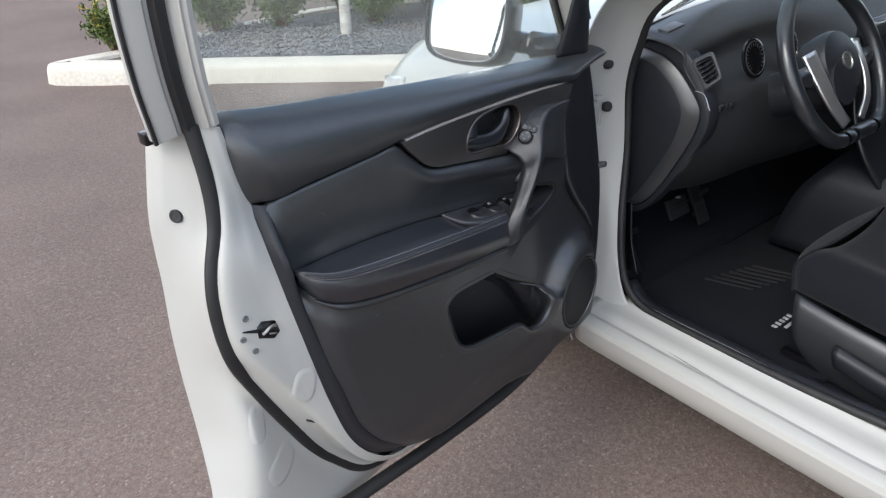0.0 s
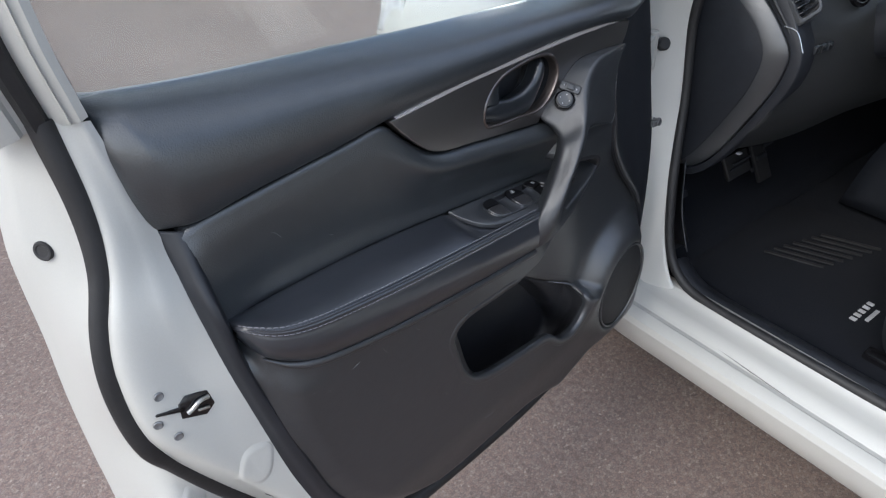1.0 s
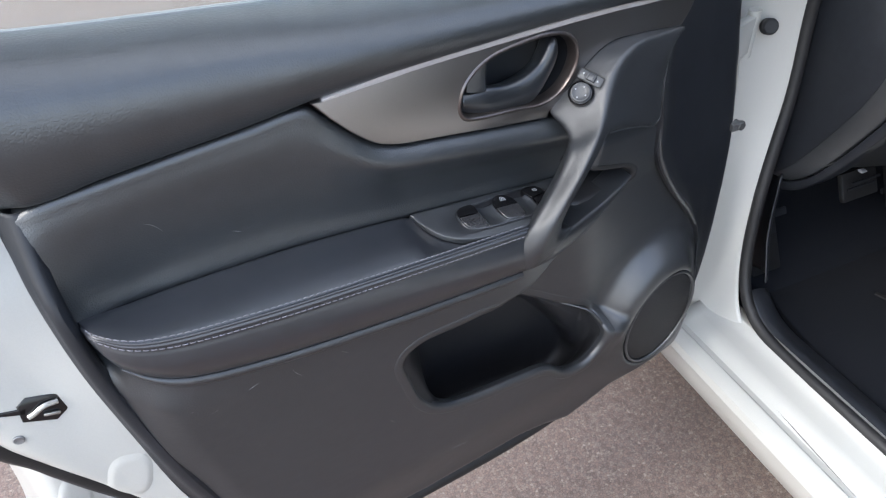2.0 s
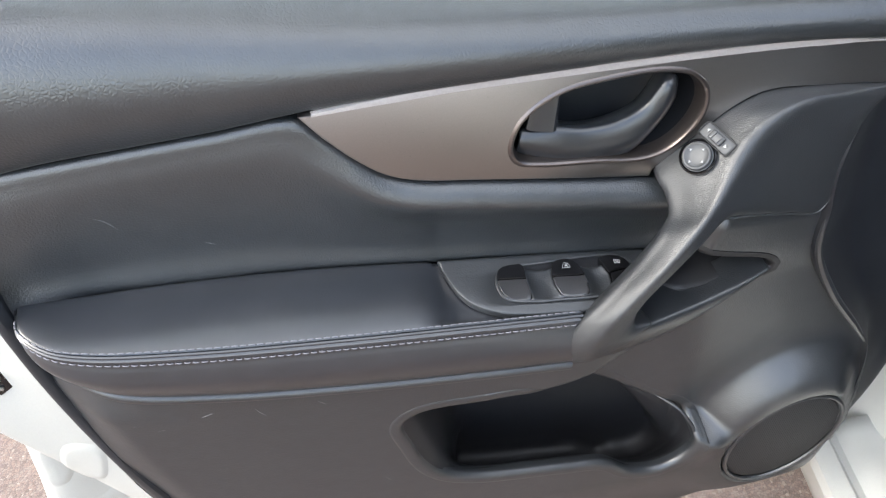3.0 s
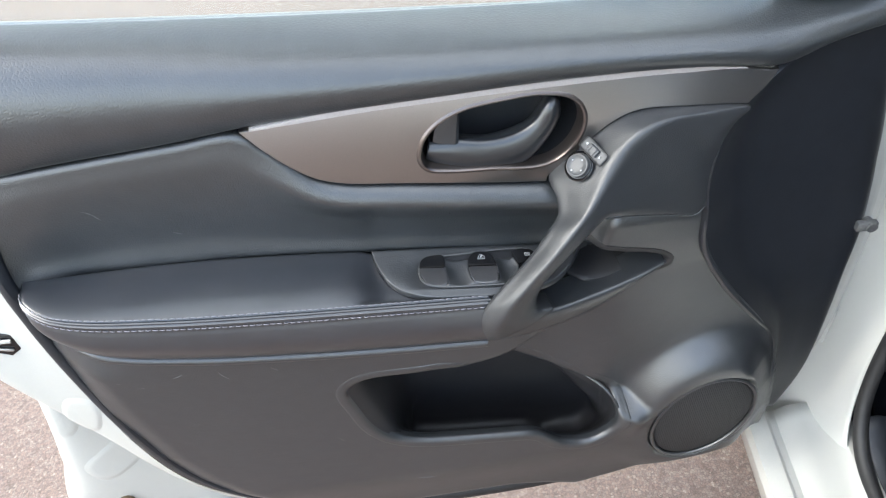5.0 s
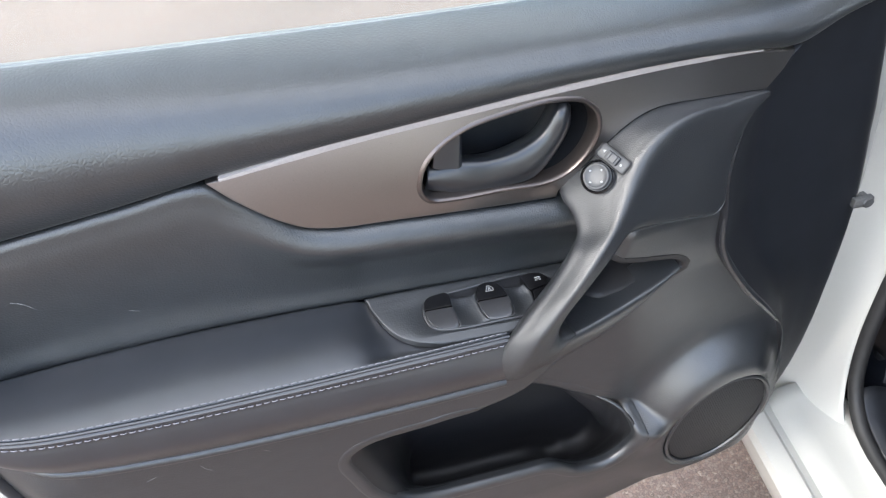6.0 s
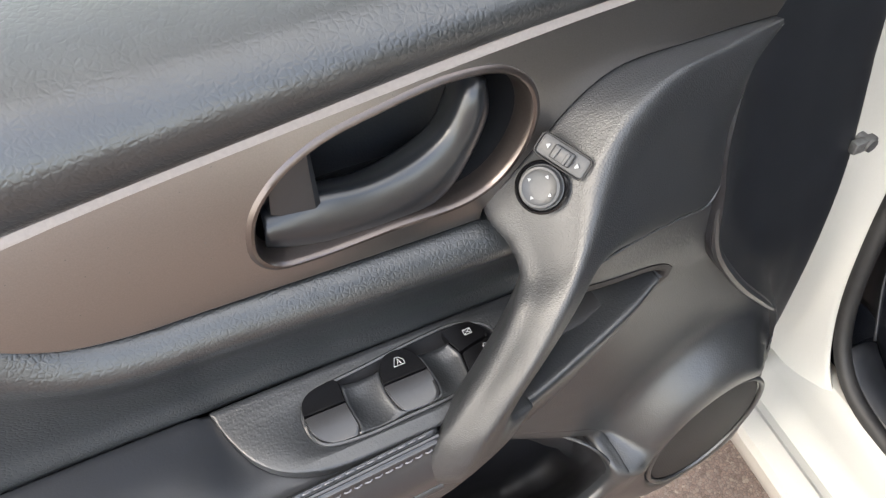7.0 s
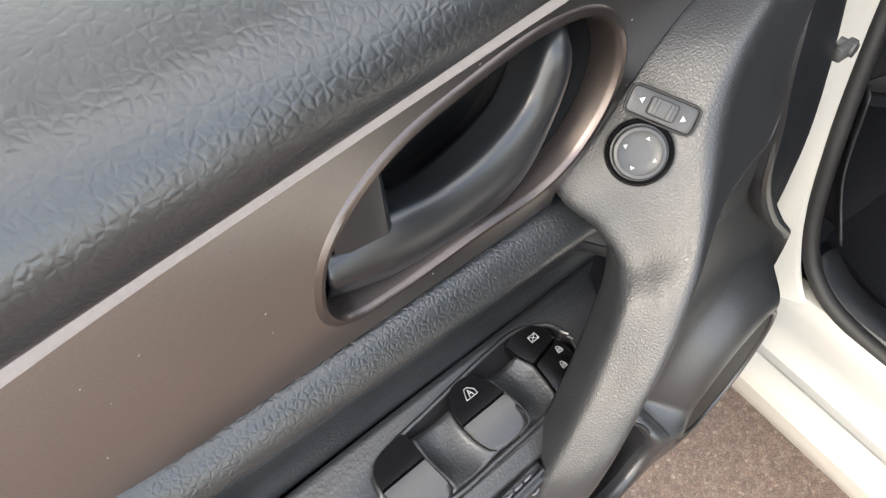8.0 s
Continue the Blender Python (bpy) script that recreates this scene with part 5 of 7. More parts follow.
def frame_rails(offsets):
    """Rails beside the middle line of the window frame: (in the plane outward, across)."""
    c = matched(FR, 120)
    out = [[] for _ in offsets]
    for i in range(120):
        d = c[min(i + 1, 119)] - c[max(i - 1, 0)]
        d /= np.linalg.norm(d)
        outw = np.array((d[2], 0, -d[0])) * -1.0
        outw /= np.linalg.norm(outw)
        for j, (o, a) in enumerate(offsets):
            out[j].append(tuple(c[i] + outw * o + np.array((0, a, 0))))
    return out


def frame_part(name, offsets, material, label="", parent=None):
    r = np.array(frame_rails(offsets))
    return part(name, grid_bm(r, close_v=True), material, parent or door, label, angle=35)


wframe = frame_part("window_frame", [(-0.028, 0.012), (-0.030, -0.006), (-0.027, -0.020), (-0.020, -0.022), (-0.010, -0.014), (-0.004, -0.004), (0.000, 0.004), (0.016, 0.006), (0.020, 0.002), (0.040, 0.004), (0.045, 0.008), (0.045, 0.030), (0.022, 0.040), (-0.022, 0.040)], WHITE, "white painted window frame")
frame_part("frame_seal", [(-0.004, -0.004), (0.000, -0.009), (0.010, -0.009), (0.013, 0.000), (0.012, 0.008), (0.000, 0.008)], RUBBER, "black rubber frame seal", wframe)
frame_part("outer_weatherstrip", [(0.045, 0.004), (0.0490, 0.004), (0.0495, 0.009), (0.0480, 0.012), (0.045, 0.012)], RUBBER, "thin black outer weatherstrip", wframe)
frame_part("seam_bead", [(-0.0145, -0.0160), (-0.0130, -0.0195), (-0.0115, -0.0160), (-0.0130, -0.0140)], WHITE, "thin bead of white sealant", wframe)
frame_part("glass_run", [(-0.026, 0.012), (-0.034, 0.012), (-0.036, 0.028), (-0.026, 0.030)], RUBBER, "black glass channel", wframe)
part("strip_end", box((0.012, 0.020, 0.016), (-1.056, 0.078, 1.068), 0.002), GLOSS, wframe)

inner = np.array(frame_rails([(-0.030, 0.020)])[0])
gb = [(x, 0.045 + 0.006, belt_z(x) - 0.030) for x in np.linspace(inner[0][0], inner[-1][0], 40)]
tops = spline([tuple(p) for p in inner], 40)
pane_rows = []
for k in np.linspace(0, 1, 14):
    row = []
    for i in range(40):
        x = inner[0][0] + (inner[-1][0] - inner[0][0]) * i / 39
        b, t = np.array(gb[i]), tops[i]
        row.append(b * (1 - k) + t * k)
    pane_rows.append(row)
pane = part("window_glass", grid_bm(pane_rows), GLASS, door, "clear slightly green side window", thick=0.0035)
pane.visible_shadow = False

# ---- outside mirror and its sail ----
sail = part("mirror_sail", loft([[(-0.255, 0.036, 1.020), (-0.248, 0.020, 1.085), (-0.240, 0.008, 1.150)], [(-0.232, 0.026, 1.020), (-0.226, 0.012, 1.085), (-0.222, 0.004, 1.150)],
                                 [(-0.170, 0.028, 1.014), (-0.185, 0.018, 1.085), (-0.205, 0.008, 1.150)], [(-0.135, 0.048, 1.010), (-0.165, 0.030, 1.085), (-0.198, 0.018, 1.150)]], 16, 16), MATTE, door, "black plastic corner panel behind the mirror", thick=0.006)
MC = Vector((-0.250, 0.282, 1.052))
mx = Vector((0.18, -0.95, 0.0)).normalized()
mn = Vector((-0.945, -0.24, 0.300)).normalized()
mx = (mx - mn * mx.dot(mn)).normalized()
my = mn.cross(mx)
if my.z < 0:
    my, mx = -my, -mx
MM = Matrix(((mx.x, my.x, mn.x, MC.x), (mx.y, my.y, mn.y, MC.y), (mx.z, my.z, mn.z, MC.z), (0, 0, 0, 1)))
mline = spline([(-0.095, 0.02), (-0.088, 0.064), (-0.05, 0.076), (0.04, 0.078), (0.088, 0.068), (0.096, 0.02), (0.090, -0.045), (0.070, -0.068), (-0.05, -0.070), (-0.084, -0.052)], 70, True)
mir = part("outside_mirror", grid_bm([[MM @ Vector((u * k + ox, v * k, w)) for u, v in mline] for k, w, ox in ((0.93, 0.000, 0), (0.97, 0.006, 0), (1.02, 0.006, 0), (1.06, -0.002, 0), (1.08, -0.030, 0), (1.04, -0.070, 0), (0.90, -0.100, 0), (0.60, -0.120, 0), (0.05, -0.126, 0))], close_u=True), GLOSS, door,
           "black housed outside mirror reflecting blue sky and clouds")
part("mirror_glass", plate(np.array(mline) * 0.955, lambda u, v, w: MM @ Vector((u, v, 0.001 + w)), bevel=0.0008, depth=0.003), MIRROR, mir, "clear mirror glass")
part("mirror_arm", tube([(-0.19, 0.06, 1.03), (-0.18, 0.14, 1.015), (-0.180, 0.22, 1.02)], 0.030, 20, 12, flat=0.7), GLOSS, mir)

# hinges and check strap between door and pillar
for hz in (0.50, 0.85):
    part("hinge", merge(box((0.075, 0.014, 0.055), (-0.075, 0.062, hz), 0.003, Euler((0, 0, radians(14))).to_matrix()), tube([(-0.035, 0.072, hz - 0.034), (-0.035, 0.072, hz + 0.034)], 0.009, 4, 12)), WHITE, door, "white painted door hinge")
part("check_strap", merge(box((0.022, 0.008, 0.012), (-0.098, 0.010, 0.752), 0.002, Euler((0, 0, radians(-6))).to_matrix()), tube([(-0.094, 0.004, 0.752), (-0.094, 0.018, 0.752)], 0.006, 4, 10)), GALV, door, "steel door check strap")

# ======== the car ========
# a runs to the rear along the sill, b into the cabin, z up
CAR = Matrix(((-0.1310, 0.9914, 0, -0.169), (-0.9914, -0.1310, 0, -0.009), (0, 0, 1, 0), (0, 0, 0, 1)))
car = thing("car", "white compact crossover car with black cabin", "car", m=CAR)


# sill: section (b, z) drawn along a
SILL = [(0.098, 0.235), (0.068, 0.245), (0.046, 0.272), (0.036, 0.305), (0.032, 0.330), (0.036, 0.343), (0.046, 0.349), (0.060, 0.351), (0.066, 0.346), (0.076, 0.345), (0.083, 0.351), (0.093, 0.357), (0.108, 0.359), (0.130, 0.359), (0.142, 0.363), (0.150, 0.370), (0.168, 0.374)]
sill_rows = []
for b, z in SILL:
    row = []
    for a in np.linspace(-0.055, 1.05, 50):
        lift = 0.14 * float(sm(0.55, 1.02, a)) ** 2 * float(sm(0.0, 0.12, b)) + 0.06 * float(sm(0.0, -0.12, a)) ** 2 * float(sm(0.04, 0.15, b))
        row.append((a, b, z + lift))
    sill_rows.append(row)
sill = part("sill", grid_bm(sill_rows), WHITE, car, "white painted door sill with a long dark scratch", thick=0.002, angle=24)
part("scratch", tube([(0.179, 0.081, 0.3496), (0.235, 0.0785, 0.3476), (0.290, 0.0765, 0.3458), (0.338, 0.0745, 0.3458)], lambda s: 0.0016 * math.sin(math.pi * min(max(s, 0.04), 0.96)), 30, 6, flat=0.25), surface("grey_scuff", (0.16, 0.155, 0.15), 0.7, grain=(300, 0.3)), sill, "dark grey scratch in the paint")

# front pillar with the foot of the opening, and its rise to the windscreen
PIL = [[(-0.050, 0.024, 0.278), (-0.060, 0.022, 0.305), (-0.075, 0.030, 0.400), (-0.090, 0.040, 0.560), (-0.100, 0.045, 0.740), (-0.105, 0.045, 0.900), (-0.075, 0.040, 1.020), (-0.025, 0.052, 1.120), (0.110, 0.09, 1.225), (0.420, 0.17, 1.360), (0.620, 0.21, 1.430)],
       [(-0.085, 0.062, 0.278), (-0.108, 0.072, 0.310), (-0.130, 0.085, 0.400), (-0.135, 0.100, 0.560), (-0.140, 0.110, 0.740), (-0.140, 0.110, 0.900), (-0.110, 0.100, 1.010), (-0.050, 0.096, 1.100), (0.100, 0.130, 1.205), (0.420, 0.20, 1.330), (0.620, 0.24, 1.400)],
       [(-0.030, 0.100, 0.285), (-0.066, 0.105, 0.335), (-0.092, 0.125, 0.420), (-0.098, 0.142, 0.560), (-0.120, 0.165, 0.740), (-0.130, 0.165, 0.900), (-0.100, 0.155, 1.000), (-0.045, 0.140, 1.088), (0.105, 0.165, 1.185), (0.430, 0.225, 1.312), (0.620, 0.26, 1.384)],
       [(0.035, 0.126, 0.318), (-0.018, 0.130, 0.352), (-0.052, 0.146, 0.440), (-0.070, 0.160, 0.560), (-0.100, 0.190, 0.740), (-0.112, 0.195, 0.900), (-0.084, 0.185, 0.990), (-0.030, 0.170, 1.080), (0.110, 0.185, 1.172), (0.436, 0.24, 1.300), (0.620, 0.275, 1.372)],
       [(0.095, 0.150, 0.340), (0.022, 0.150, 0.366), (-0.026, 0.160, 0.450), (-0.050, 0.178, 0.560), (-0.082, 0.215, 0.740), (-0.094, 0.220, 0.900), (-0.066, 0.208, 0.985), (-0.018, 0.192, 1.074), (0.118, 0.205, 1.162), (0.440, 0.255, 1.290), (0.620, 0.290, 1.362)]]
pillar = part("front_pillar", rail_loft(PIL, 90, 30), WHITE, car, "white painted front door pillar", thick=0.003)
for z, a, b in ((0.945, -0.128, 0.176), (0.845, -0.124, 0.178)):
    part("pillar_bolt", disc([(0.012, -0.004), (0.012, 0.006), (0.009, 0.009), (0.0, 0.009)], Matrix.Translation((a + 0.012, b - 0.006, z)) @ pose(0, 0, 0, 0, 70, -25), 20), RUBBER, pillar, "round black rubber buffer")
part("roof", loft([[(0.60, 0.20, 1.432), (0.95, 0.25, 1.500), (1.60, 0.27, 1.535), (2.30, 0.28, 1.510), (2.75, 0.31, 1.470)], [(0.52, 0.50, 1.480), (0.95, 0.52, 1.560), (1.60, 0.52, 1.590), (2.30, 0.52, 1.570), (2.85, 0.52, 1.510)],
                   [(0.48, 0.90, 1.490), (0.95, 0.90, 1.575), (1.60, 0.90, 1.605), (2.30, 0.90, 1.580), (2.90, 0.90, 1.520)], [(0.52, 1.30, 1.480), (0.95, 1.28, 1.560), (1.60, 1.28, 1.590), (2.30, 1.28, 1.570), (2.85, 1.28, 1.510)],
                   [(0.60, 1.60, 1.432), (0.95, 1.55, 1.500), (1.60, 1.53, 1.535), (2.30, 1.52, 1.510), (2.75, 1.49, 1.470)]], 30, 24), WHITE, car, "white roof panel", thick=0.03)


def body_side(mirror, a0):
    """One flank of the car behind the given station; mirror 1 turns it to the far side."""
    def P(a, b, z):
        return (a, 1.80 - b if mirror else b, z)
    part("side_panel", loft([[P(a0, 0.010, 0.62), P(1.6, -0.005, 0.62), P(2.4, 0.0, 0.62), P(3.02, 0.16, 0.62)], [P(a0, -0.006, 0.78), P(1.6, -0.020, 0.80), P(2.4, -0.010, 0.82), P(3.04, 0.16, 0.84)],
                             [P(a0, 0.020, 0.95), P(1.6, 0.010, 0.97), P(2.4, 0.020, 1.00), P(3.02, 0.18, 1.04)], [P(a0, 0.060, 1.03), P(1.6, 0.060, 1.07), P(2.4, 0.075, 1.11), P(2.98, 0.21, 1.16)]], 40, 20), WHITE, car, "white body side panel", thick=0.02)
    part("lower_panel", loft([[P(a0, 0.05, 0.26), P(1.40, 0.05, 0.26), P(1.62, 0.05, 0.26)], [P(a0, 0.0, 0.40), P(1.40, 0.0, 0.40), P(1.66, 0.0, 0.40)], [P(a0, 0.010, 0.62), P(1.40, -0.004, 0.62), P(1.74, -0.004, 0.62)]], 20, 10), WHITE, car, "white lower door panel", thick=0.02)
    part("rear_quarter", loft([[P(2.50, 0.06, 0.30), P(2.80, 0.10, 0.30), P(3.02, 0.24, 0.30)], [P(2.46, 0.02, 0.45), P(2.80, 0.06, 0.45), P(3.08, 0.22, 0.45)], [P(2.38, 0.0, 0.63), P(2.80, 0.06, 0.63), P(3.04, 0.17, 0.63)]], 16, 10), WHITE, car, "white rear quarter panel", thick=0.02)
    part("side_window", loft([[P(max(a0, 0.35), 0.066, 1.035), P(1.6, 0.066, 1.07), P(2.45, 0.085, 1.115)], [P(max(a0, 0.50), 0.15, 1.25), P(1.6, 0.15, 1.30), P(2.42, 0.17, 1.30)], [P(max(a0, 0.72), 0.245, 1.44), P(1.6, 0.265, 1.515), P(2.40, 0.28, 1.485)]], 30, 12), SCREEN, car, "dark tinted side window", thick=0.005)
    part("rear_roof_pillar", loft([[P(2.40, 0.080, 1.11), P(2.70, 0.13, 1.13), P(2.98, 0.21, 1.16)], [P(2.38, 0.17, 1.30), P(2.65, 0.20, 1.31), P(2.88, 0.27, 1.32)], [P(2.36, 0.275, 1.50), P(2.60, 0.29, 1.49), P(2.76, 0.31, 1.468)]], 12, 10), WHITE, car, "white rear roof pillar", thick=0.02)
    w = part("wheel", disc([(0.20, -0.10), (0.30, -0.10), (0.335, -0.07), (0.338, 0.06), (0.31, 0.10), (0.23, 0.105), (0.225, 0.08), (0.19, 0.05), (0.06, 0.06), (0.0, 0.06)], Matrix.Translation(P(2.04, 0.12, 0.338)) @ pose(0, 0, 0, -90 if mirror else 90, 0, 0), 56), RUBBER, car, "black tyred rear wheel")
    part("rim", disc([(0.215, 0.070), (0.225, 0.082), (0.20, 0.060), (0.06, 0.075), (0.0, 0.075)], Matrix.Translation(P(2.04, 0.12, 0.338)) @ pose(0, 0, 0, -90 if mirror else 90, 0, 0), 40), STEEL, w)
    part("arch_liner", loft([[P(1.66, 0.06, 0.34), P(1.70, 0.06, 0.55), P(1.86, 0.06, 0.69), P(2.04, 0.06, 0.72), P(2.22, 0.06, 0.69), P(2.40, 0.06, 0.55), P(2.44, 0.06, 0.34)], [P(1.66, 0.36, 0.34), P(1.70, 0.36, 0.55), P(1.86, 0.36, 0.69), P(2.04, 0.36, 0.72), P(2.22, 0.36, 0.69), P(2.40, 0.36, 0.55), P(2.44, 0.36, 0.34)]], 24, 4), UNDER, car, "black wheel arch liner", thick=0.01)


body_side(0, 1.02)
body_side(1, -0.10)
part("tailgate", loft([[(3.02, 0.24, 0.30), (3.16, 0.55, 0.30), (3.19, 0.90, 0.30), (3.16, 1.25, 0.30), (3.02, 1.56, 0.30)], [(3.06, 0.18, 0.62), (3.18, 0.55, 0.62), (3.21, 0.90, 0.62), (3.18, 1.25, 0.62), (3.06, 1.62, 0.62)], [(3.04, 0.18, 0.98), (3.12, 0.55, 1.00), (3.14, 0.90, 1.00), (3.12, 1.25, 1.00), (3.04, 1.62, 0.98)],
                       [(2.96, 0.22, 1.18), (3.05, 0.55, 1.18), (3.07, 0.90, 1.18), (3.05, 1.25, 1.18), (2.96, 1.58, 1.18)], [(2.76, 0.31, 1.468), (2.86, 0.55, 1.505), (2.91, 0.90, 1.515), (2.86, 1.25, 1.505), (2.76, 1.49, 1.468)]], 30, 30), WHITE, car, "white tailgate", thick=0.03)
part("rear_window", loft([[(3.00, 0.36, 1.14), (3.10, 0.90, 1.12), (3.00, 1.44, 1.14)], [(2.86, 0.40, 1.38), (2.98, 0.90, 1.40), (2.86, 1.40, 1.38)]], 16, 8), SCREEN, car, "dark tinted rear window", thick=0.02, offset=1.0)
part("headliner", loft([[(0.60, 0.24, 1.40), (1.2, 0.29, 1.46), (2.6, 0.33, 1.43)], [(0.55, 0.90, 1.44), (1.2, 0.90, 1.53), (2.6, 0.90, 1.49)], [(0.60, 1.56, 1.40), (1.2, 1.51, 1.46), (2.6, 1.47, 1.43)]], 16, 12), GREYBTN, car, "grey headliner", thick=0.01)
part("centre_pillar", rail_loft([[(1.00, 0.05, 0.42), (1.02, 0.02, 0.75), (1.03, 0.05, 1.02), (1.05, 0.25, 1.48)], [(0.96, 0.10, 0.44), (0.99, 0.10, 0.75), (1.00, 0.12, 1.02), (1.03, 0.28, 1.46)], [(0.97, 0.18, 0.44), (0.99, 0.17, 0.75), (1.00, 0.19, 1.02), (1.03, 0.31, 1.44)],
                                 [(1.20, 0.18, 0.44), (1.20, 0.17, 0.75), (1.18, 0.19, 1.02), (1.14, 0.32, 1.44)]], 40, 12), WHITE, car, "white painted centre pillar", thick=0.003)

# black seal round the opening
SEALLINE = [(0.95, 0.190, 1.02), (0.955, 0.185, 0.75), (0.930, 0.178, 0.520), (0.840, 0.168, 0.434), (0.700, 0.160, 0.392), (0.500, 0.157, 0.374), (0.250, 0.156, 0.368), (0.080, 0.157, 0.370), (0.036, 0.158, 0.382), (0.000, 0.162, 0.412), (-0.024, 0.168, 0.460), (-0.048, 0.182, 0.570),
            (-0.080, 0.220, 0.740), (-0.092, 0.224, 0.890), (-0.066, 0.212, 0.982), (-0.020, 0.196, 1.072), (0.116, 0.208, 1.160), (0.440, 0.258, 1.288), (0.620, 0.292, 1.360), (0.85, 0.315, 1.418)]
part("opening_seal", tube(SEALLINE, 0.010, 200, 10), RUBBER, car, "black rubber seal round the door opening", angle=70)
part("sill_cover", loft([[(a, 0.166, z) for a, _, z in SEALLINE[3:10]], [(a, 0.185, z + 0.004) for a, _, z in SEALLINE[3:10]], [(a, 0.215, z - 0.012) for a, _, z in SEALLINE[3:10]], [(a, 0.230, 0.345) for a, _, z in SEALLINE[3:10]]], 40, 14), MATTE, car, "matte black sill cover", thick=0.003)
part("kick_panel", loft([[(0.010, 0.190, 0.435), (-0.030, 0.210, 0.500), (-0.050, 0.222, 0.60)], [(-0.030, 0.235, 0.410), (-0.060, 0.245, 0.50), (-0.075, 0.25, 0.60)], [(-0.150, 0.255, 0.36), (-0.170, 0.262, 0.48), (-0.18, 0.27, 0.62)],
                         [(-0.30, 0.27, 0.36), (-0.31, 0.28, 0.50), (-0.31, 0.29, 0.64)]], 20, 14), MATTE, car, "black foot-well side panel", thick=0.003)
part("front_bulkhead", loft([[(-0.04, 0.23, 0.320), (-0.04, 0.60, 0.320), (-0.04, 1.00, 0.320), (-0.04, 1.6, 0.320)], [(-0.22, 0.23, 0.42), (-0.22, 0.60, 0.42), (-0.22, 1.00, 0.42), (-0.22, 1.6, 0.42)], [(-0.32, 0.23, 0.62), (-0.32, 0.60, 0.62), (-0.32, 1.0, 0.62), (-0.32, 1.6, 0.62)],
                             [(-0.30, 0.23, 0.86), (-0.30, 0.60, 0.86), (-0.30, 1.0, 0.86), (-0.30, 1.6, 0.86)]], 20, 16), CARPET, car, "black carpeted foot well", thick=0.01)
part("cabin_floor", loft([[(-0.10, 0.20, 0.318), (1.6, 0.20, 0.318)], [(-0.10, 0.75, 0.318), (1.6, 0.75, 0.318)], [(-0.10, 1.60, 0.318), (1.6, 1.60, 0.318)]], 30, 10), CARPET, car, "black cabin carpet", thick=0.02)
part("underbody", box((4.0, 1.50, 0.06), (1.00, 0.90, 0.250), 0.02), UNDER, car, "dark underbody")
part("passenger_door_panel", loft([[(-0.25, 1.66, 0.32), (1.02, 1.66, 0.32)], [(-0.25, 1.69, 0.70), (1.02, 1.69, 0.70)], [(-0.25, 1.70, 0.98), (1.02, 1.70, 1.02)]], 12, 8), MATTE, car, "black passenger door panel", thick=0.02)
part("rear_bench", loft([[(1.55, 0.28, 0.34), (1.55, 1.52, 0.34)], [(1.50, 0.28, 0.62), (1.50, 1.52, 0.62)], [(1.95, 0.28, 0.64), (1.95, 1.52, 0.64)], [(2.12, 0.30, 1.08), (2.12, 1.50, 1.08)], [(2.22, 0.30, 1.05), (2.22, 1.50, 1.05)]], 20, 20), FABRIC, car, "black cloth rear bench", thick=0.02)
part("far_wing", loft([[(-0.10, 1.79, 0.60), (-0.10, 1.78, 0.80), (-0.112, 1.75, 0.925), (-0.120, 1.70, 0.975)], [(-0.55, 1.80, 0.62), (-0.55, 1.79, 0.80), (-0.55, 1.75, 0.89), (-0.55, 1.66, 0.945)], [(-0.80, 1.78, 0.62), (-0.80, 1.77, 0.77), (-0.80, 1.73, 0.845), (-0.80, 1.63, 0.905)], [(-0.98, 1.70, 0.60), (-0.98, 1.69, 0.72), (-0.98, 1.65, 0.78), (-0.98, 1.56, 0.85)]], 20, 24), WHITE, car, "white front wing", thick=0.02)

# front wing, bonnet and lamp seen past the open door
part("front_wing", loft([[(-0.105, 0.030, 0.300), (-0.105, 0.010, 0.60), (-0.108, 0.020, 0.80), (-0.112, 0.050, 0.925), (-0.120, 0.100, 0.975)],
                         [(-0.32, 0.015, 0.300), (-0.32, -0.005, 0.60), (-0.32, 0.005, 0.80), (-0.32, 0.045, 0.920), (-0.32, 0.120, 0.965)],
                         [(-0.55, 0.015, 0.620), (-0.55, -0.005, 0.70), (-0.55, 0.010, 0.80), (-0.55, 0.050, 0.890), (-0.55, 0.140, 0.945)],
                         [(-0.80, 0.030, 0.620), (-0.80, 0.015, 0.70), (-0.80, 0.030, 0.77), (-0.80, 0.070, 0.845), (-0.80, 0.170, 0.905)],
                         [(-0.98, 0.100, 0.60), (-0.98, 0.090, 0.66), (-0.98, 0.110, 0.72), (-0.98, 0.150, 0.78), (-0.98, 0.240, 0.850)]], 24, 40), WHITE, car, "white front wing", thick=0.003)
part("bonnet", loft([[(-0.12, 0.10, 0.978), (-0.55, 0.14, 0.949), (-0.80, 0.17, 0.909), (-0.98, 0.24, 0.852)], [(-0.16, 0.45, 1.010), (-0.55, 0.45, 0.985), (-0.85, 0.45, 0.935), (-1.05, 0.45, 0.850)], [(-0.18, 0.90, 1.020), (-0.55, 0.90, 0.995), (-0.88, 0.90, 0.940), (-1.08, 0.90, 0.850)],
                     [(-0.16, 1.35, 1.010), (-0.55, 1.35, 0.985), (-0.85, 1.35, 0.935), (-1.05, 1.35, 0.850)], [(-0.12, 1.70, 0.978), (-0.55, 1.66, 0.949), (-0.80, 1.63, 0.909), (-0.98, 1.56, 0.852)]], 30, 30), WHITE, car, "white bonnet", thick=0.003)
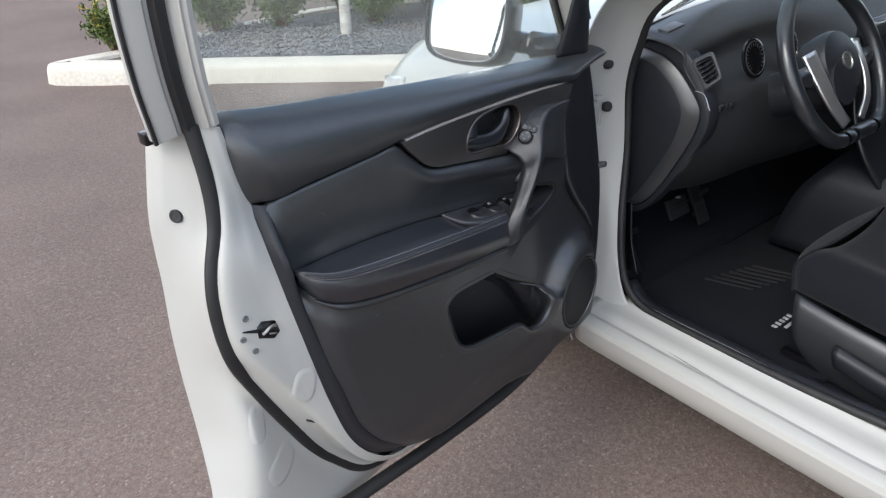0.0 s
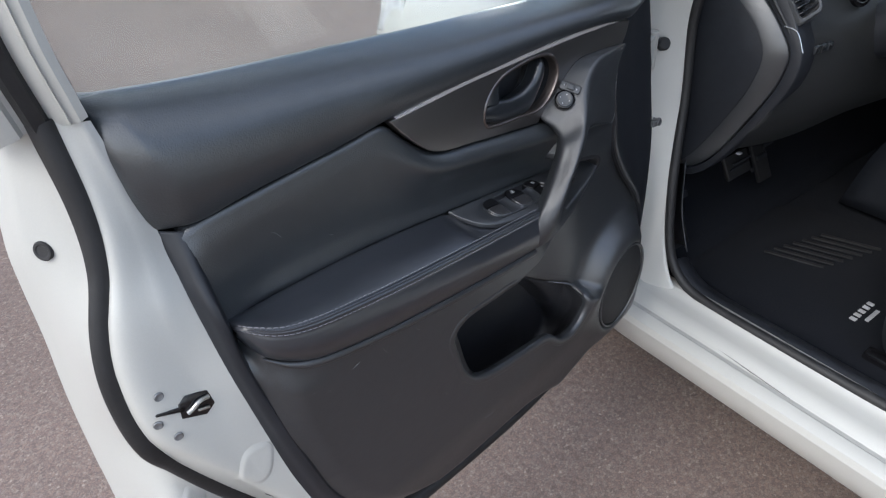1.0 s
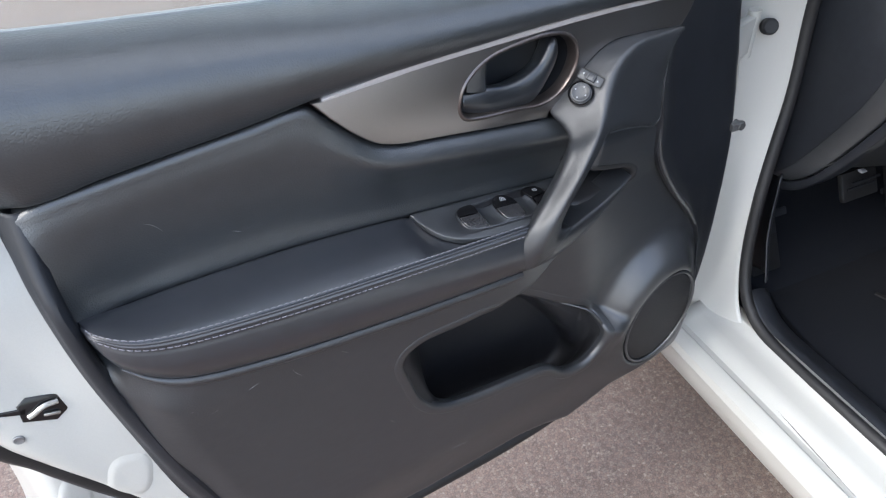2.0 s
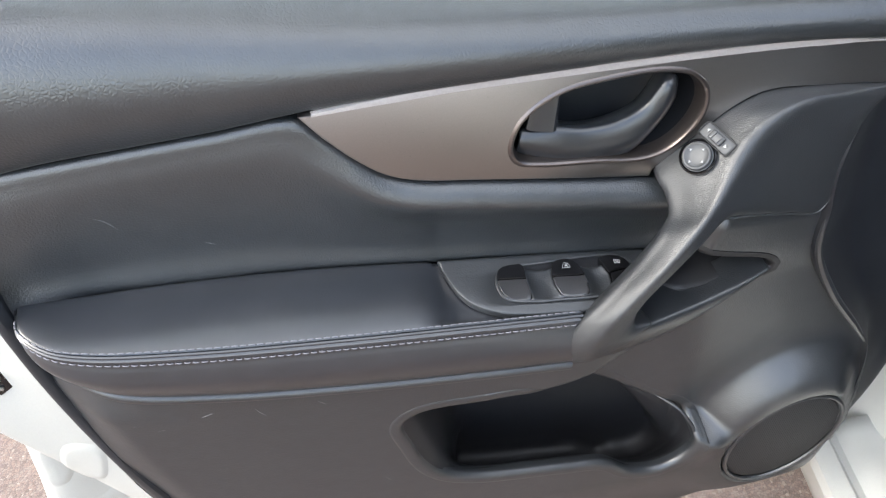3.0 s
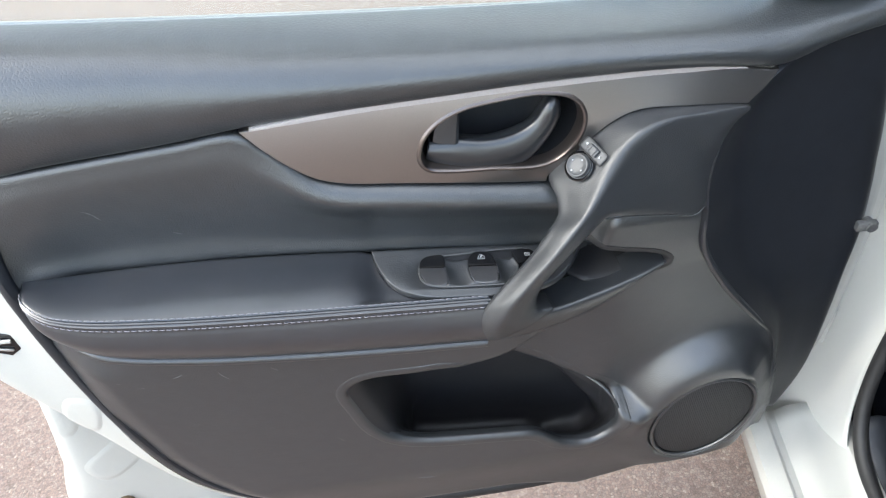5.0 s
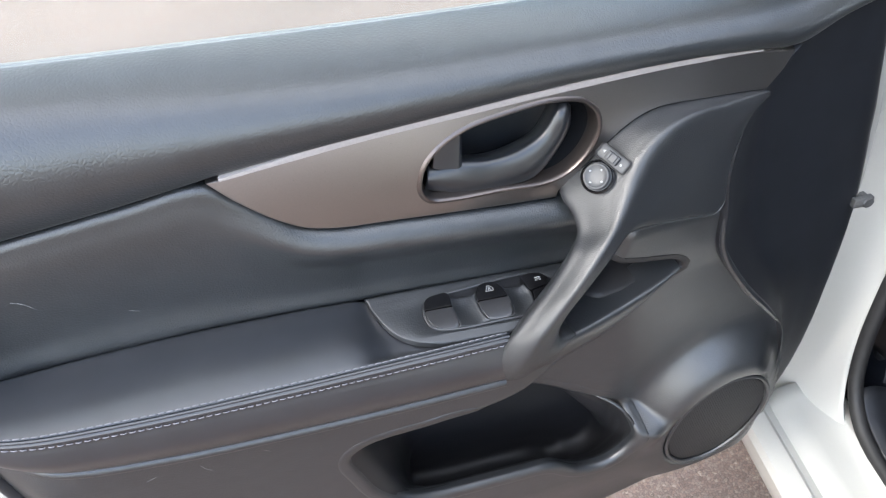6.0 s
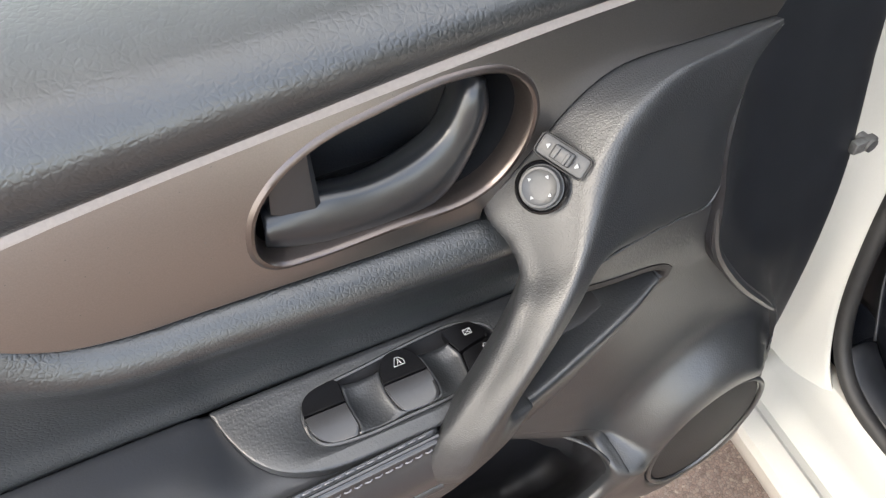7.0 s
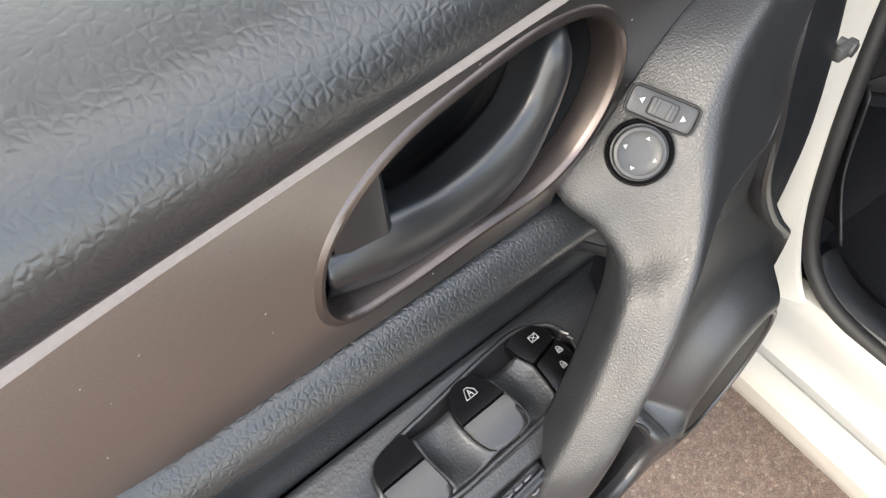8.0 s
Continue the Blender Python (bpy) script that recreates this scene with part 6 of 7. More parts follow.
part("nose", loft([[(-0.98, 0.10, 0.60), (-1.10, 0.35, 0.60), (-1.16, 0.90, 0.60), (-1.10, 1.45, 0.60), (-0.98, 1.70, 0.60)], [(-0.98, 0.11, 0.72), (-1.10, 0.35, 0.74), (-1.14, 0.90, 0.74), (-1.10, 1.45, 0.74), (-0.98, 1.69, 0.72)], [(-0.98, 0.24, 0.850), (-1.05, 0.45, 0.849), (-1.08, 0.90, 0.849), (-1.05, 1.35, 0.849), (-0.98, 1.56, 0.850)]], 30, 10), WHITE, car, "white front end", thick=0.003)
part("front_bumper", loft([[(-0.88, 0.06, 0.30), (-1.10, 0.30, 0.28), (-1.18, 0.90, 0.27), (-1.10, 1.50, 0.28), (-0.88, 1.74, 0.30)], [(-0.90, 0.04, 0.45), (-1.14, 0.30, 0.45), (-1.22, 0.90, 0.45), (-1.14, 1.50, 0.45), (-0.90, 1.76, 0.45)], [(-0.98, 0.10, 0.60), (-1.10, 0.35, 0.60), (-1.16, 0.90, 0.60), (-1.10, 1.45, 0.60), (-0.98, 1.70, 0.60)]], 30, 10), WHITE, car, "white front bumper", thick=0.003)
part("headlamp", loft([[(-0.74, 0.036, 0.83), (-0.74, 0.026, 0.75)], [(-0.88, 0.075, 0.80), (-0.88, 0.055, 0.71)], [(-1.00, 0.15, 0.765), (-1.00, 0.12, 0.68)], [(-1.06, 0.28, 0.76), (-1.07, 0.26, 0.69)]], 10, 16), LENS, car, "clear swept-back headlamp", thick=0.008, offset=1.0)
wheel = part("wheel", disc([(0.20, -0.10), (0.30, -0.10), (0.335, -0.07), (0.338, 0.06), (0.31, 0.10), (0.23, 0.105), (0.225, 0.08), (0.19, 0.05), (0.06, 0.06), (0.0, 0.06)], Matrix.Translation((-0.60, 0.16, 0.338)) @ pose(0, 0, 0, 90, 0, 0), 56), RUBBER, car, "black tyred front wheel")
part("rim", disc([(0.215, 0.070), (0.225, 0.082), (0.20, 0.060), (0.06, 0.075), (0.0, 0.075)], Matrix.Translation((-0.60, 0.16, 0.338)) @ pose(0, 0, 0, 90, 0, 0), 40), STEEL, wheel)
part("wheel_arch", loft([[(-0.98, 0.10, 0.34), (-0.95, 0.10, 0.55), (-0.78, 0.08, 0.70), (-0.60, 0.07, 0.73), (-0.42, 0.07, 0.70), (-0.25, 0.07, 0.55), (-0.22, 0.07, 0.30)], [(-0.98, 0.40, 0.34), (-0.95, 0.40, 0.55), (-0.78, 0.40, 0.70), (-0.60, 0.40, 0.73), (-0.42, 0.40, 0.70), (-0.25, 0.40, 0.55), (-0.22, 0.40, 0.30)]], 30, 4), UNDER, car, "black wheel arch liner", thick=0.01)
part("windscreen", loft([[(0.02, 0.16, 1.07), (0.20, 0.20, 1.20), (0.58, 0.27, 1.41)], [(-0.10, 0.55, 1.06), (0.10, 0.55, 1.21), (0.50, 0.55, 1.47)], [(-0.14, 0.90, 1.05), (0.07, 0.90, 1.21), (0.48, 0.90, 1.48)], [(-0.10, 1.25, 1.06), (0.10, 1.25, 1.21), (0.50, 1.25, 1.47)], [(0.02, 1.64, 1.07), (0.20, 1.60, 1.20), (0.58, 1.53, 1.41)]], 20, 20), GLASS, car, "clear windscreen", thick=0.004).visible_shadow = False

# ---- dashboard ----
DT = [[(-0.14, 0.235, 0.985), (-0.20, 0.60, 1.010), (-0.22, 0.90, 1.015), (-0.20, 1.3, 1.010), (-0.14, 1.60, 0.985)], [(-0.05, 0.232, 1.000), (-0.05, 0.50, 1.035), (-0.05, 0.90, 1.030), (-0.05, 1.3, 1.030), (-0.05, 1.60, 1.000)],
      [(0.030, 0.240, 0.976), (0.030, 0.35, 0.992), (0.020, 0.52, 1.004), (0.05, 0.90, 0.992), (0.04, 1.60, 0.960)], [(0.036, 0.245, 0.945), (0.030, 0.36, 0.950), (0.030, 0.56, 0.955), (0.11, 0.90, 0.930), (0.10, 1.60, 0.900)],
      [(0.085, 0.250, 0.875), (0.112, 0.38, 0.870), (0.115, 0.58, 0.865), (0.17, 0.90, 0.840), (0.15, 1.60, 0.82)], [(0.070, 0.250, 0.740), (0.110, 0.40, 0.735), (0.120, 0.60, 0.730), (0.16, 0.90, 0.720), (0.10, 1.60, 0.70)],
      [(-0.030, 0.250, 0.625), (0.020, 0.40, 0.620), (0.040, 0.60, 0.620), (0.08, 0.90, 0.62), (0.02, 1.60, 0.60)], [(-0.140, 0.255, 0.590), (-0.10, 0.40, 0.59), (-0.10, 0.60, 0.59), (-0.10, 0.90, 0.59), (-0.10, 1.60, 0.58)]]
dash = part("dashboard", loft(DT, 90, 70), DASHGREY, car, "black dashboard", thick=0.004)
PANEL = spline([(-0.130, 0.945), (-0.050, 0.947), (-0.012, 0.927), (0.030, 0.886), (0.047, 0.849), (0.038, 0.794), (0.007, 0.724), (-0.058, 0.615), (-0.085, 0.592), (-0.118, 0.66), (-0.130, 0.80)], 80, True)
BAND = spline([(-0.132, 0.967), (-0.039, 0.966), (0.012, 0.942), (0.064, 0.890), (0.083, 0.860), (0.080, 0.818), (0.057, 0.758), (-0.034, 0.605), (-0.078, 0.582), (-0.122, 0.65), (-0.132, 0.80)], 80, True)
FRAME = spline([(-0.134, 0.996), (-0.013, 0.997), (0.040, 0.972), (0.088, 0.900), (0.106, 0.864), (0.104, 0.815), (0.068, 0.735), (-0.037, 0.579), (-0.082, 0.562), (-0.126, 0.64), (-0.134, 0.80)], 80, True)


def at_b(line, b):
    return [(u, b, v) for u, v in line]


ecap = part("dash_end_cover", plate(PANEL, lambda u, v, w: (u, 0.236 - w, v), bevel=0.002, depth=0.03), MATTE, dash, "smooth dark grey dashboard end cover", angle=60)
part("cover_bevel", grid_bm([at_b(PANEL, 0.2350), at_b(inset(PANEL, -0.002), 0.2352), at_b(inset(BAND, 0.002), 0.2490), at_b(BAND, 0.2510), at_b(BAND, 0.270)], close_u=True), PLASTIC, ecap, "paler bevelled border", angle=50)
part("end_frame", grid_bm([at_b(inset(BAND, -0.0025), 0.275), at_b(inset(BAND, -0.0025), 0.2510), at_b(inset(BAND, -0.004), 0.2490), at_b(inset(FRAME, 0.003), 0.2500), at_b(FRAME, 0.2530), at_b(FRAME, 0.290)], close_u=True), MATTE, dash, "dark grey frame round the end cover", angle=50)
part("frame_joint", tube([(0.066, 0.2480, 0.902), (0.088, 0.2490, 0.898), (0.106, 0.2510, 0.866)], 0.0008, 12, 5), SILVER, dash)
VENT = [Vector(v) for v in ((0.089, 0.250, 0.908), (0.101, 0.290, 0.926), (0.068, 0.292, 0.981), (0.046, 0.250, 0.962))]


def in_vent(u, v, w=0.0):
    """A place in the mouth of the side vent."""
    p = VENT[0].lerp(VENT[1], u).lerp(VENT[3].lerp(VENT[2], u), v)
    nrm = (VENT[1] - VENT[0]).cross(VENT[3] - VENT[0]).normalized()
    if nrm.x < 0:
        nrm = -nrm
    return tuple(p + nrm * w)


vent = part("side_vent", grid_bm([[in_vent(0.5 + k * u, 0.5 + k * v, w) for u, v in rounded(1, 1, 0.18, 5)] for k, w in ((0.72, -0.030), (0.74, -0.004), (0.80, 0.003), (0.95, 0.004), (1.04, 0.001), (1.06, -0.020))], close_u=True), GREYBTN, dash, "dark grey surround of the side air vent", angle=50)
part("vent_back", plate([(0.1, 0.1), (0.9, 0.1), (0.9, 0.9), (0.1, 0.9)], lambda u, v, w: in_vent(u, v, -0.018 + w), bevel=0.0005, depth=0.004), MATTE, vent)
for i in range(5):
    k = 0.2 + 0.15 * i
    part("vent_slat", loft([[in_vent(0.10, k, -0.010), in_vent(0.90, k, -0.010)], [in_vent(0.10, k + 0.05, 0.000), in_vent(0.90, k + 0.05, 0.000)]], 4, 3), SATIN, vent, thick=0.0018)
part("defrost_vent", box((0.030, 0.060, 0.006), (-0.055, 0.310, 1.013), 0.002, Euler((radians(8), radians(6), 0)).to_matrix()), GREYBTN, dash)
for i in range(3):
    part("dash_switch", merge(box((0.006, 0.014, 0.013), (0.108 + 0.002 * i, 0.292 + i * 0.017, 0.862), 0.001), box((0.002, 0.005, 0.002), (0.1115 + 0.002 * i, 0.292 + i * 0.017, 0.864), 0.0004)), SATIN, dash, "small black dash switch")
for gb_ in (0.445, 0.595):
    part("dial", disc([(0.045, 0.0), (0.045, 0.006), (0.041, 0.007), (0.040, 0.002), (0.0, 0.002)], Matrix.Translation((0.078, gb_, 0.940)) @ pose(0, 0, 0, 0, 72, 0), 40), GLOSS, dash, "round black gauge")
    part("dial_ring", tube([Matrix.Translation((0.081, gb_, 0.941)) @ pose(0, 0, 0, 0, 72, 0) @ Vector((0.038 * math.cos(t), 0.038 * math.sin(t), 0.004)) for t in np.linspace(0, 2 * math.pi, 16, endpoint=False)], 0.0012, 48, 5, True), GREYBTN, dash)
    dm = Matrix.Translation((0.081, gb_, 0.941)) @ pose(0, 0, 0, 0, 72, 0)
    tagged(part("dial_scale", merge(*[box((0.007, 0.0016, 0.0010), tuple(dm @ Vector((0.031 * math.cos(t), 0.031 * math.sin(t), 0.0035))), 0.0002, (dm @ Matrix.Rotation(t, 4, "Z")).to_3x3()) for t in np.linspace(0.8, 5.5, 17)]), GREYBTN, dash, "grey tick marks on the gauge"), kind="stuff")
part("centre_screen", plate(rounded(0.24, 0.15, 0.012), lambda u, v, w: (0.165 + 0.25 * v + w, 0.93 + u, 0.90 + v), bevel=0.003, depth=0.02), SCREEN, dash, "dark display in the centre of the dashboard")
part("centre_fascia", loft([[(0.16, 0.78, 0.98), (0.17, 0.93, 0.985), (0.16, 1.08, 0.98)], [(0.19, 0.77, 0.80), (0.20, 0.93, 0.80), (0.19, 1.09, 0.80)], [(0.24, 0.76, 0.68), (0.26, 0.93, 0.68), (0.24, 1.10, 0.68)], [(0.30, 0.78, 0.58), (0.34, 0.93, 0.58), (0.30, 1.08, 0.58)]], 16, 20), SATIN, dash, "black centre stack", thick=0.01)
part("centre_console", loft([[(0.05, 0.76, 0.34), (0.50, 0.77, 0.34), (1.1, 0.78, 0.34)], [(0.10, 0.765, 0.52), (0.50, 0.775, 0.56), (1.1, 0.79, 0.60)], [(0.15, 0.80, 0.60), (0.50, 0.80, 0.60), (1.1, 0.82, 0.64)], [(0.15, 1.04, 0.60), (0.50, 1.04, 0.60), (1.1, 1.02, 0.64)], [(0.05, 1.08, 0.34), (0.50, 1.08, 0.34), (1.1, 1.06, 0.34)]], 24, 24), MATTE, car, "black centre console", thick=0.004)

# ---- steering wheel ----
SM = Matrix.Translation((0.222, 0.545, 0.932)) @ pose(0, 0, 0, 0, 61, 0)
sw = part("steering_wheel", tube([SM @ Vector((min(0.188 * math.cos(t), 0.160), 0.192 * math.sin(t), 0)) for t in np.linspace(0, 2 * math.pi, 28, endpoint=False)], 0.0175, 96, 14, True), SATIN, car, "black leather flat-bottomed steering wheel", angle=80)
part("wheel_hub", grid_bm([[SM @ Vector((0.075 * k * math.cos(t) * (1.0 if math.cos(t) < 0 else 0.95), 0.078 * k * math.sin(t), h)) for t in np.linspace(0, 2 * math.pi, 36, endpoint=False)] for k, h in ((0.9, -0.05), (1.0, -0.01), (1.0, 0.004), (0.94, 0.016), (0.7, 0.022), (0.4, 0.024), (0.01, 0.025))], close_u=True), MATTE, sw, "black airbag cover")
for sgn in (-1, 1):
    part("spoke", loft([[SM @ Vector((-0.020, sgn * 0.06, 0.000)), SM @ Vector((-0.018, sgn * 0.12, -0.004)), SM @ Vector((-0.014, sgn * 0.176, -0.004))], [SM @ Vector((0.006, sgn * 0.06, 0.012)), SM @ Vector((0.004, sgn * 0.12, 0.006)), SM @ Vector((0.002, sgn * 0.176, 0.002))],
                        [SM @ Vector((0.045, sgn * 0.06, 0.000)), SM @ Vector((0.030, sgn * 0.12, -0.004)), SM @ Vector((0.020, sgn * 0.176, -0.004))]], 14, 10), SATIN, sw, thick=0.008)
    part("spoke_trim", loft([[SM @ Vector((-0.045, sgn * 0.082, 0.008)), SM @ Vector((0.030, sgn * 0.080, 0.016)), SM @ Vector((0.085, sgn * 0.060, 0.014)), SM @ Vector((0.128, sgn * 0.022, 0.006))],
                             [SM @ Vector((-0.040, sgn * 0.124, 0.002)), SM @ Vector((0.030, sgn * 0.116, 0.008)), SM @ Vector((0.095, sgn * 0.090, 0.008)), SM @ Vector((0.140, sgn * 0.048, 0.000))]], 20, 6), SILVER, sw, "bright silver spoke trim", thick=0.006)
part("wheel_badge", disc([(0.020, 0.024), (0.020, 0.028), (0.016, 0.028), (0.015, 0.026), (0.0, 0.026)], SM, 32), STEEL, sw, "plain round chrome badge")
part("steering_column", tube([(0.26, 0.52, 0.905), (0.16, 0.52, 0.865), (0.05, 0.52, 0.82)], 0.052, 16, 14), MATTE, car, "black column shroud")
part("stalk", tube([(0.21, 0.45, 0.895), (0.215, 0.40, 0.905), (0.22, 0.355, 0.915)], lambda s: 0.007 + 0.006 * (s > 0.6), 14, 10), SATIN, car, "black column stalk")
part("warning_tag", box((0.022, 0.026, 0.002), (0.285, 0.432, 0.798), 0.0005, Euler((0, radians(60), 0)).to_matrix()), YELLOW, car, "small yellow warning label")

# ---- pedals ----
for nm, b, a, z, w, h in (("accelerator_pedal", 0.60, -0.10, 0.47, 0.05, 0.13), ("brake_pedal", 0.46, -0.075, 0.505, 0.085, 0.055), ("foot_rest", 0.30, -0.12, 0.42, 0.07, 0.18)):
    pd = part(nm, box((0.012, w, h), (a, b, z), 0.004, Euler((0, radians(-28), 0)).to_matrix()), RUBBER, car, "black rubber " + nm.replace("_", " "))
    for i in range(3):
        part("tread_rib", box((0.004, w * 0.8, h * 0.08), (a + 0.009 + 0.1 * (i - 1) * h * 0.5, b, z + (i - 1) * h * 0.28), 0.001, Euler((0, radians(-28), 0)).to_matrix()), MATTE, pd)
for b, a, z in ((0.40, -0.055, 0.585), (0.425, -0.05, 0.590), (0.44, -0.063, 0.545), (0.36, 0.030, 0.665), (0.40, 0.060, 0.690), (0.43, 0.066, 0.672)):
    part("clip", box((0.010, 0.012, 0.004), (a, b, z), 0.001), MARKS, car, "small pale plastic clip")

# ---- floor mat ----
mat_o = thing("floor_mat", "black carpet floor mat with raised heel pad on the cabin floor", "floor mat", m=CAR)
part("mat_sheet", plate(spline([(-0.06, 0.30), (0.05, 0.255), (0.30, 0.25), (0.46, 0.27), (0.46, 0.66), (0.30, 0.70), (0.05, 0.71), (-0.06, 0.62)], 60, True), lambda u, v, w: (u, v, 0.3315 + w), bevel=0.003, depth=0.009), CARPET, mat_o, "black carpet sheet")
for i in range(7):
    part("heel_rib", box((0.125, 0.009, 0.004), (0.105 + 0.008 * i, 0.47 + 0.026 * i, 0.3345), 0.0015, Euler((0, 0, radians(20))).to_matrix()), RUBBER, mat_o)
# unreadable woven badge as plain bars
for i, (w, da) in enumerate(((0.016, 0), (0.016, 0), (0.016, 0), (0.016, 0), (0.014, 0))):
    part("badge_bar", box((0.013, 0.010, 0.002), (0.288, 0.378 + i * 0.0175, 0.3328), 0.0005), MARKS, mat_o)
part("badge_bar", box((0.008, 0.048, 0.002), (0.308, 0.415, 0.3328), 0.0005), MARKS, mat_o)

# ---- driver's seat ----
seat = thing("driver_seat", "black cloth driver's seat with plastic side cover", "car seat", m=CAR @ Matrix.Translation((0.0, 0.0, -0.066)))
part("seat_cushion", loft([[(0.345, 0.300, 0.565), (0.60, 0.285, 0.545), (0.90, 0.290, 0.52)], [(0.335, 0.310, 0.620), (0.60, 0.290, 0.600), (0.90, 0.295, 0.58)], [(0.355, 0.340, 0.650), (0.60, 0.335, 0.640), (0.90, 0.340, 0.62)], [(0.370, 0.420, 0.640), (0.60, 0.42, 0.610), (0.90, 0.42, 0.58)], [(0.370, 0.56, 0.640), (0.60, 0.56, 0.610), (0.90, 0.56, 0.58)],
                           [(0.355, 0.68, 0.650), (0.60, 0.685, 0.640), (0.90, 0.68, 0.62)], [(0.335, 0.71, 0.620), (0.60, 0.73, 0.600), (0.90, 0.73, 0.58)], [(0.345, 0.72, 0.565), (0.60, 0.735, 0.545), (0.90, 0.73, 0.52)]], 30, 50), FABRIC, seat, "black woven cloth cushion", thick=0.006)
part("cushion_front", loft([[(0.345, 0.302, 0.56), (0.335, 0.312, 0.620), (0.352, 0.340, 0.648)], [(0.320, 0.40, 0.545), (0.312, 0.40, 0.61), (0.360, 0.42, 0.645)], [(0.320, 0.62, 0.545), (0.312, 0.62, 0.61), (0.360, 0.60, 0.645)], [(0.345, 0.72, 0.56), (0.335, 0.71, 0.620), (0.352, 0.68, 0.648)]], 12, 30), FABRIC, seat, thick=0.006)
part("side_cover", loft([[(0.352, 0.296, 0.560), (0.50, 0.282, 0.545), (0.75, 0.278, 0.53), (0.98, 0.28, 0.56)], [(0.360, 0.278, 0.545), (0.50, 0.268, 0.53), (0.75, 0.264, 0.515), (0.98, 0.266, 0.54)], [(0.375, 0.276, 0.46), (0.50, 0.266, 0.44), (0.75, 0.262, 0.43), (0.98, 0.264, 0.44)], [(0.420, 0.290, 0.395), (0.52, 0.28, 0.385), (0.75, 0.276, 0.38), (0.96, 0.28, 0.39)]], 40, 24), PLASTIC, seat, "dark grey plastic seat side cover", thick=0.004)
part("seat_lever", loft([[(0.470, 0.262, 0.500), (0.62, 0.252, 0.480), (0.78, 0.252, 0.470)], [(0.470, 0.246, 0.490), (0.62, 0.240, 0.470), (0.78, 0.240, 0.462)], [(0.480, 0.248, 0.455), (0.62, 0.242, 0.435), (0.78, 0.242, 0.43)], [(0.490, 0.262, 0.440), (0.62, 0.254, 0.42), (0.78, 0.254, 0.415)]], 24, 14), MATTE, seat, "black seat height lever", thick=0.003)
part("seat_back", loft([[(0.86, 0.31, 0.60), (0.98, 0.31, 0.85), (1.08, 0.33, 1.12)], [(0.80, 0.34, 0.63), (0.92, 0.33, 0.86), (1.02, 0.35, 1.13)], [(0.86, 0.44, 0.63), (0.97, 0.44, 0.86), (1.06, 0.44, 1.15)], [(0.86, 0.58, 0.63), (0.97, 0.58, 0.86), (1.06, 0.58, 1.15)], [(0.80, 0.69, 0.63), (0.92, 0.70, 0.86), (1.02, 0.68, 1.13)], [(0.86, 0.72, 0.60), (0.98, 0.72, 0.85), (1.08, 0.70, 1.12)]], 24, 36), FABRIC, seat, "black cloth seat back", thick=0.10, offset=1.0)
part("seat_rail", box((0.62, 0.030, 0.040), (0.66, 0.300, 0.392), 0.006), GLOSS, seat, "black seat rail")
part("seat_rail", box((0.62, 0.030, 0.040), (0.66, 0.690, 0.392), 0.006), GLOSS, seat)
part("seat_base", box((0.50, 0.36, 0.10), (0.66, 0.50, 0.43), 0.01), MATTE, seat)
part("head_restraint", box((0.09, 0.25, 0.17), (1.09, 0.51, 1.27), 0.03, None, 4), FABRIC, seat, "black head restraint")

# ======== the ground and the planted island ========
gm = bmesh.new()
rings = [0.0, 1.0, 3.0, 8.0, 20.0, 60.0, 200.0, 900.0]
grow = [[Vector((r * math.cos(a), r * math.sin(a), 0)) for a in np.linspace(0, 2 * math.pi, 64, endpoint=False)] for r in rings[1:]]
gm = grid_bm(grow, close_u=True)
gm.verts.ensure_lookup_table()
gm.faces.new([gm.verts[i] for i in range(64)])
tagged(part("ground", gm, ASPHALT), "worn reddish-grey asphalt car park", "ground", kind="structure")

# island kerb: a rounded nose and two long sides
KD, KN2 = np.array((0.637, -0.771)), np.array((0.771, 0.637))
K0 = np.array((0.62, 4.78))


def isl(s, d):
    """A place on the island: s along its near edge, d behind it."""
    return K0 + KD * s + KN2 * d


ISLAND = [tuple(isl(s, d)) for s, d in ((0.30, 0.02), (1.5, 0.0), (3.5, 0.0), (6.0, 0.0), (9.0, 0.0), (9.6, 0.9), (9.6, 2.6), (9.0, 3.3), (6.0, 3.3), (3.5, 3.2), (2.0, 3.0), (1.0, 2.5), (0.40, 1.75), (0.02, 1.12), (-0.28, 0.66), (-0.54, 0.38), (-0.65, 0.20), (-0.56, 0.06), (-0.24, 0.01))]
OUT = spline(ISLAND, 240, True)
rows = []
for d, z in ((-0.006, -0.05), (-0.004, 0.004), (0.010, 0.10), (0.022, 0.128), (0.045, 0.140), (0.20, 0.146), (0.23, 0.142), (0.240, 0.10)):
    rows.append([(x, y, z) for x, y in inset(OUT, d)])
tagged(part("kerb", grid_bm(rows, close_u=True), CONCRETE, angle=60), "pale cream concrete kerb round the planted island", "kerb", kind="structure")
bed = inset(OUT, 0.235)
bc = bed.mean(0)
brows = [[(bc[0] + (x - bc[0]) * k, bc[1] + (y - bc[1]) * k, 0.118 + 0.05 * (1 - k) + 0.012 * noise.noise(Vector((x * k * 2, y * k * 2, 0)))) for x, y in bed] for k in (1.0, 0.92, 0.8, 0.65, 0.45, 0.25, 0.02)]
tagged(part("gravel_bed", grid_bm(brows, close_u=True), GRAVEL), "grey gravel bed with patches of brown mulch", "gravel", kind="structure")
rng = random.Random(4)
verts, faces = [], []
octa = [(1, 0, 0), (-1, 0, 0), (0, 1, 0), (0, -1, 0), (0, 0, 1), (0, 0, -1)]
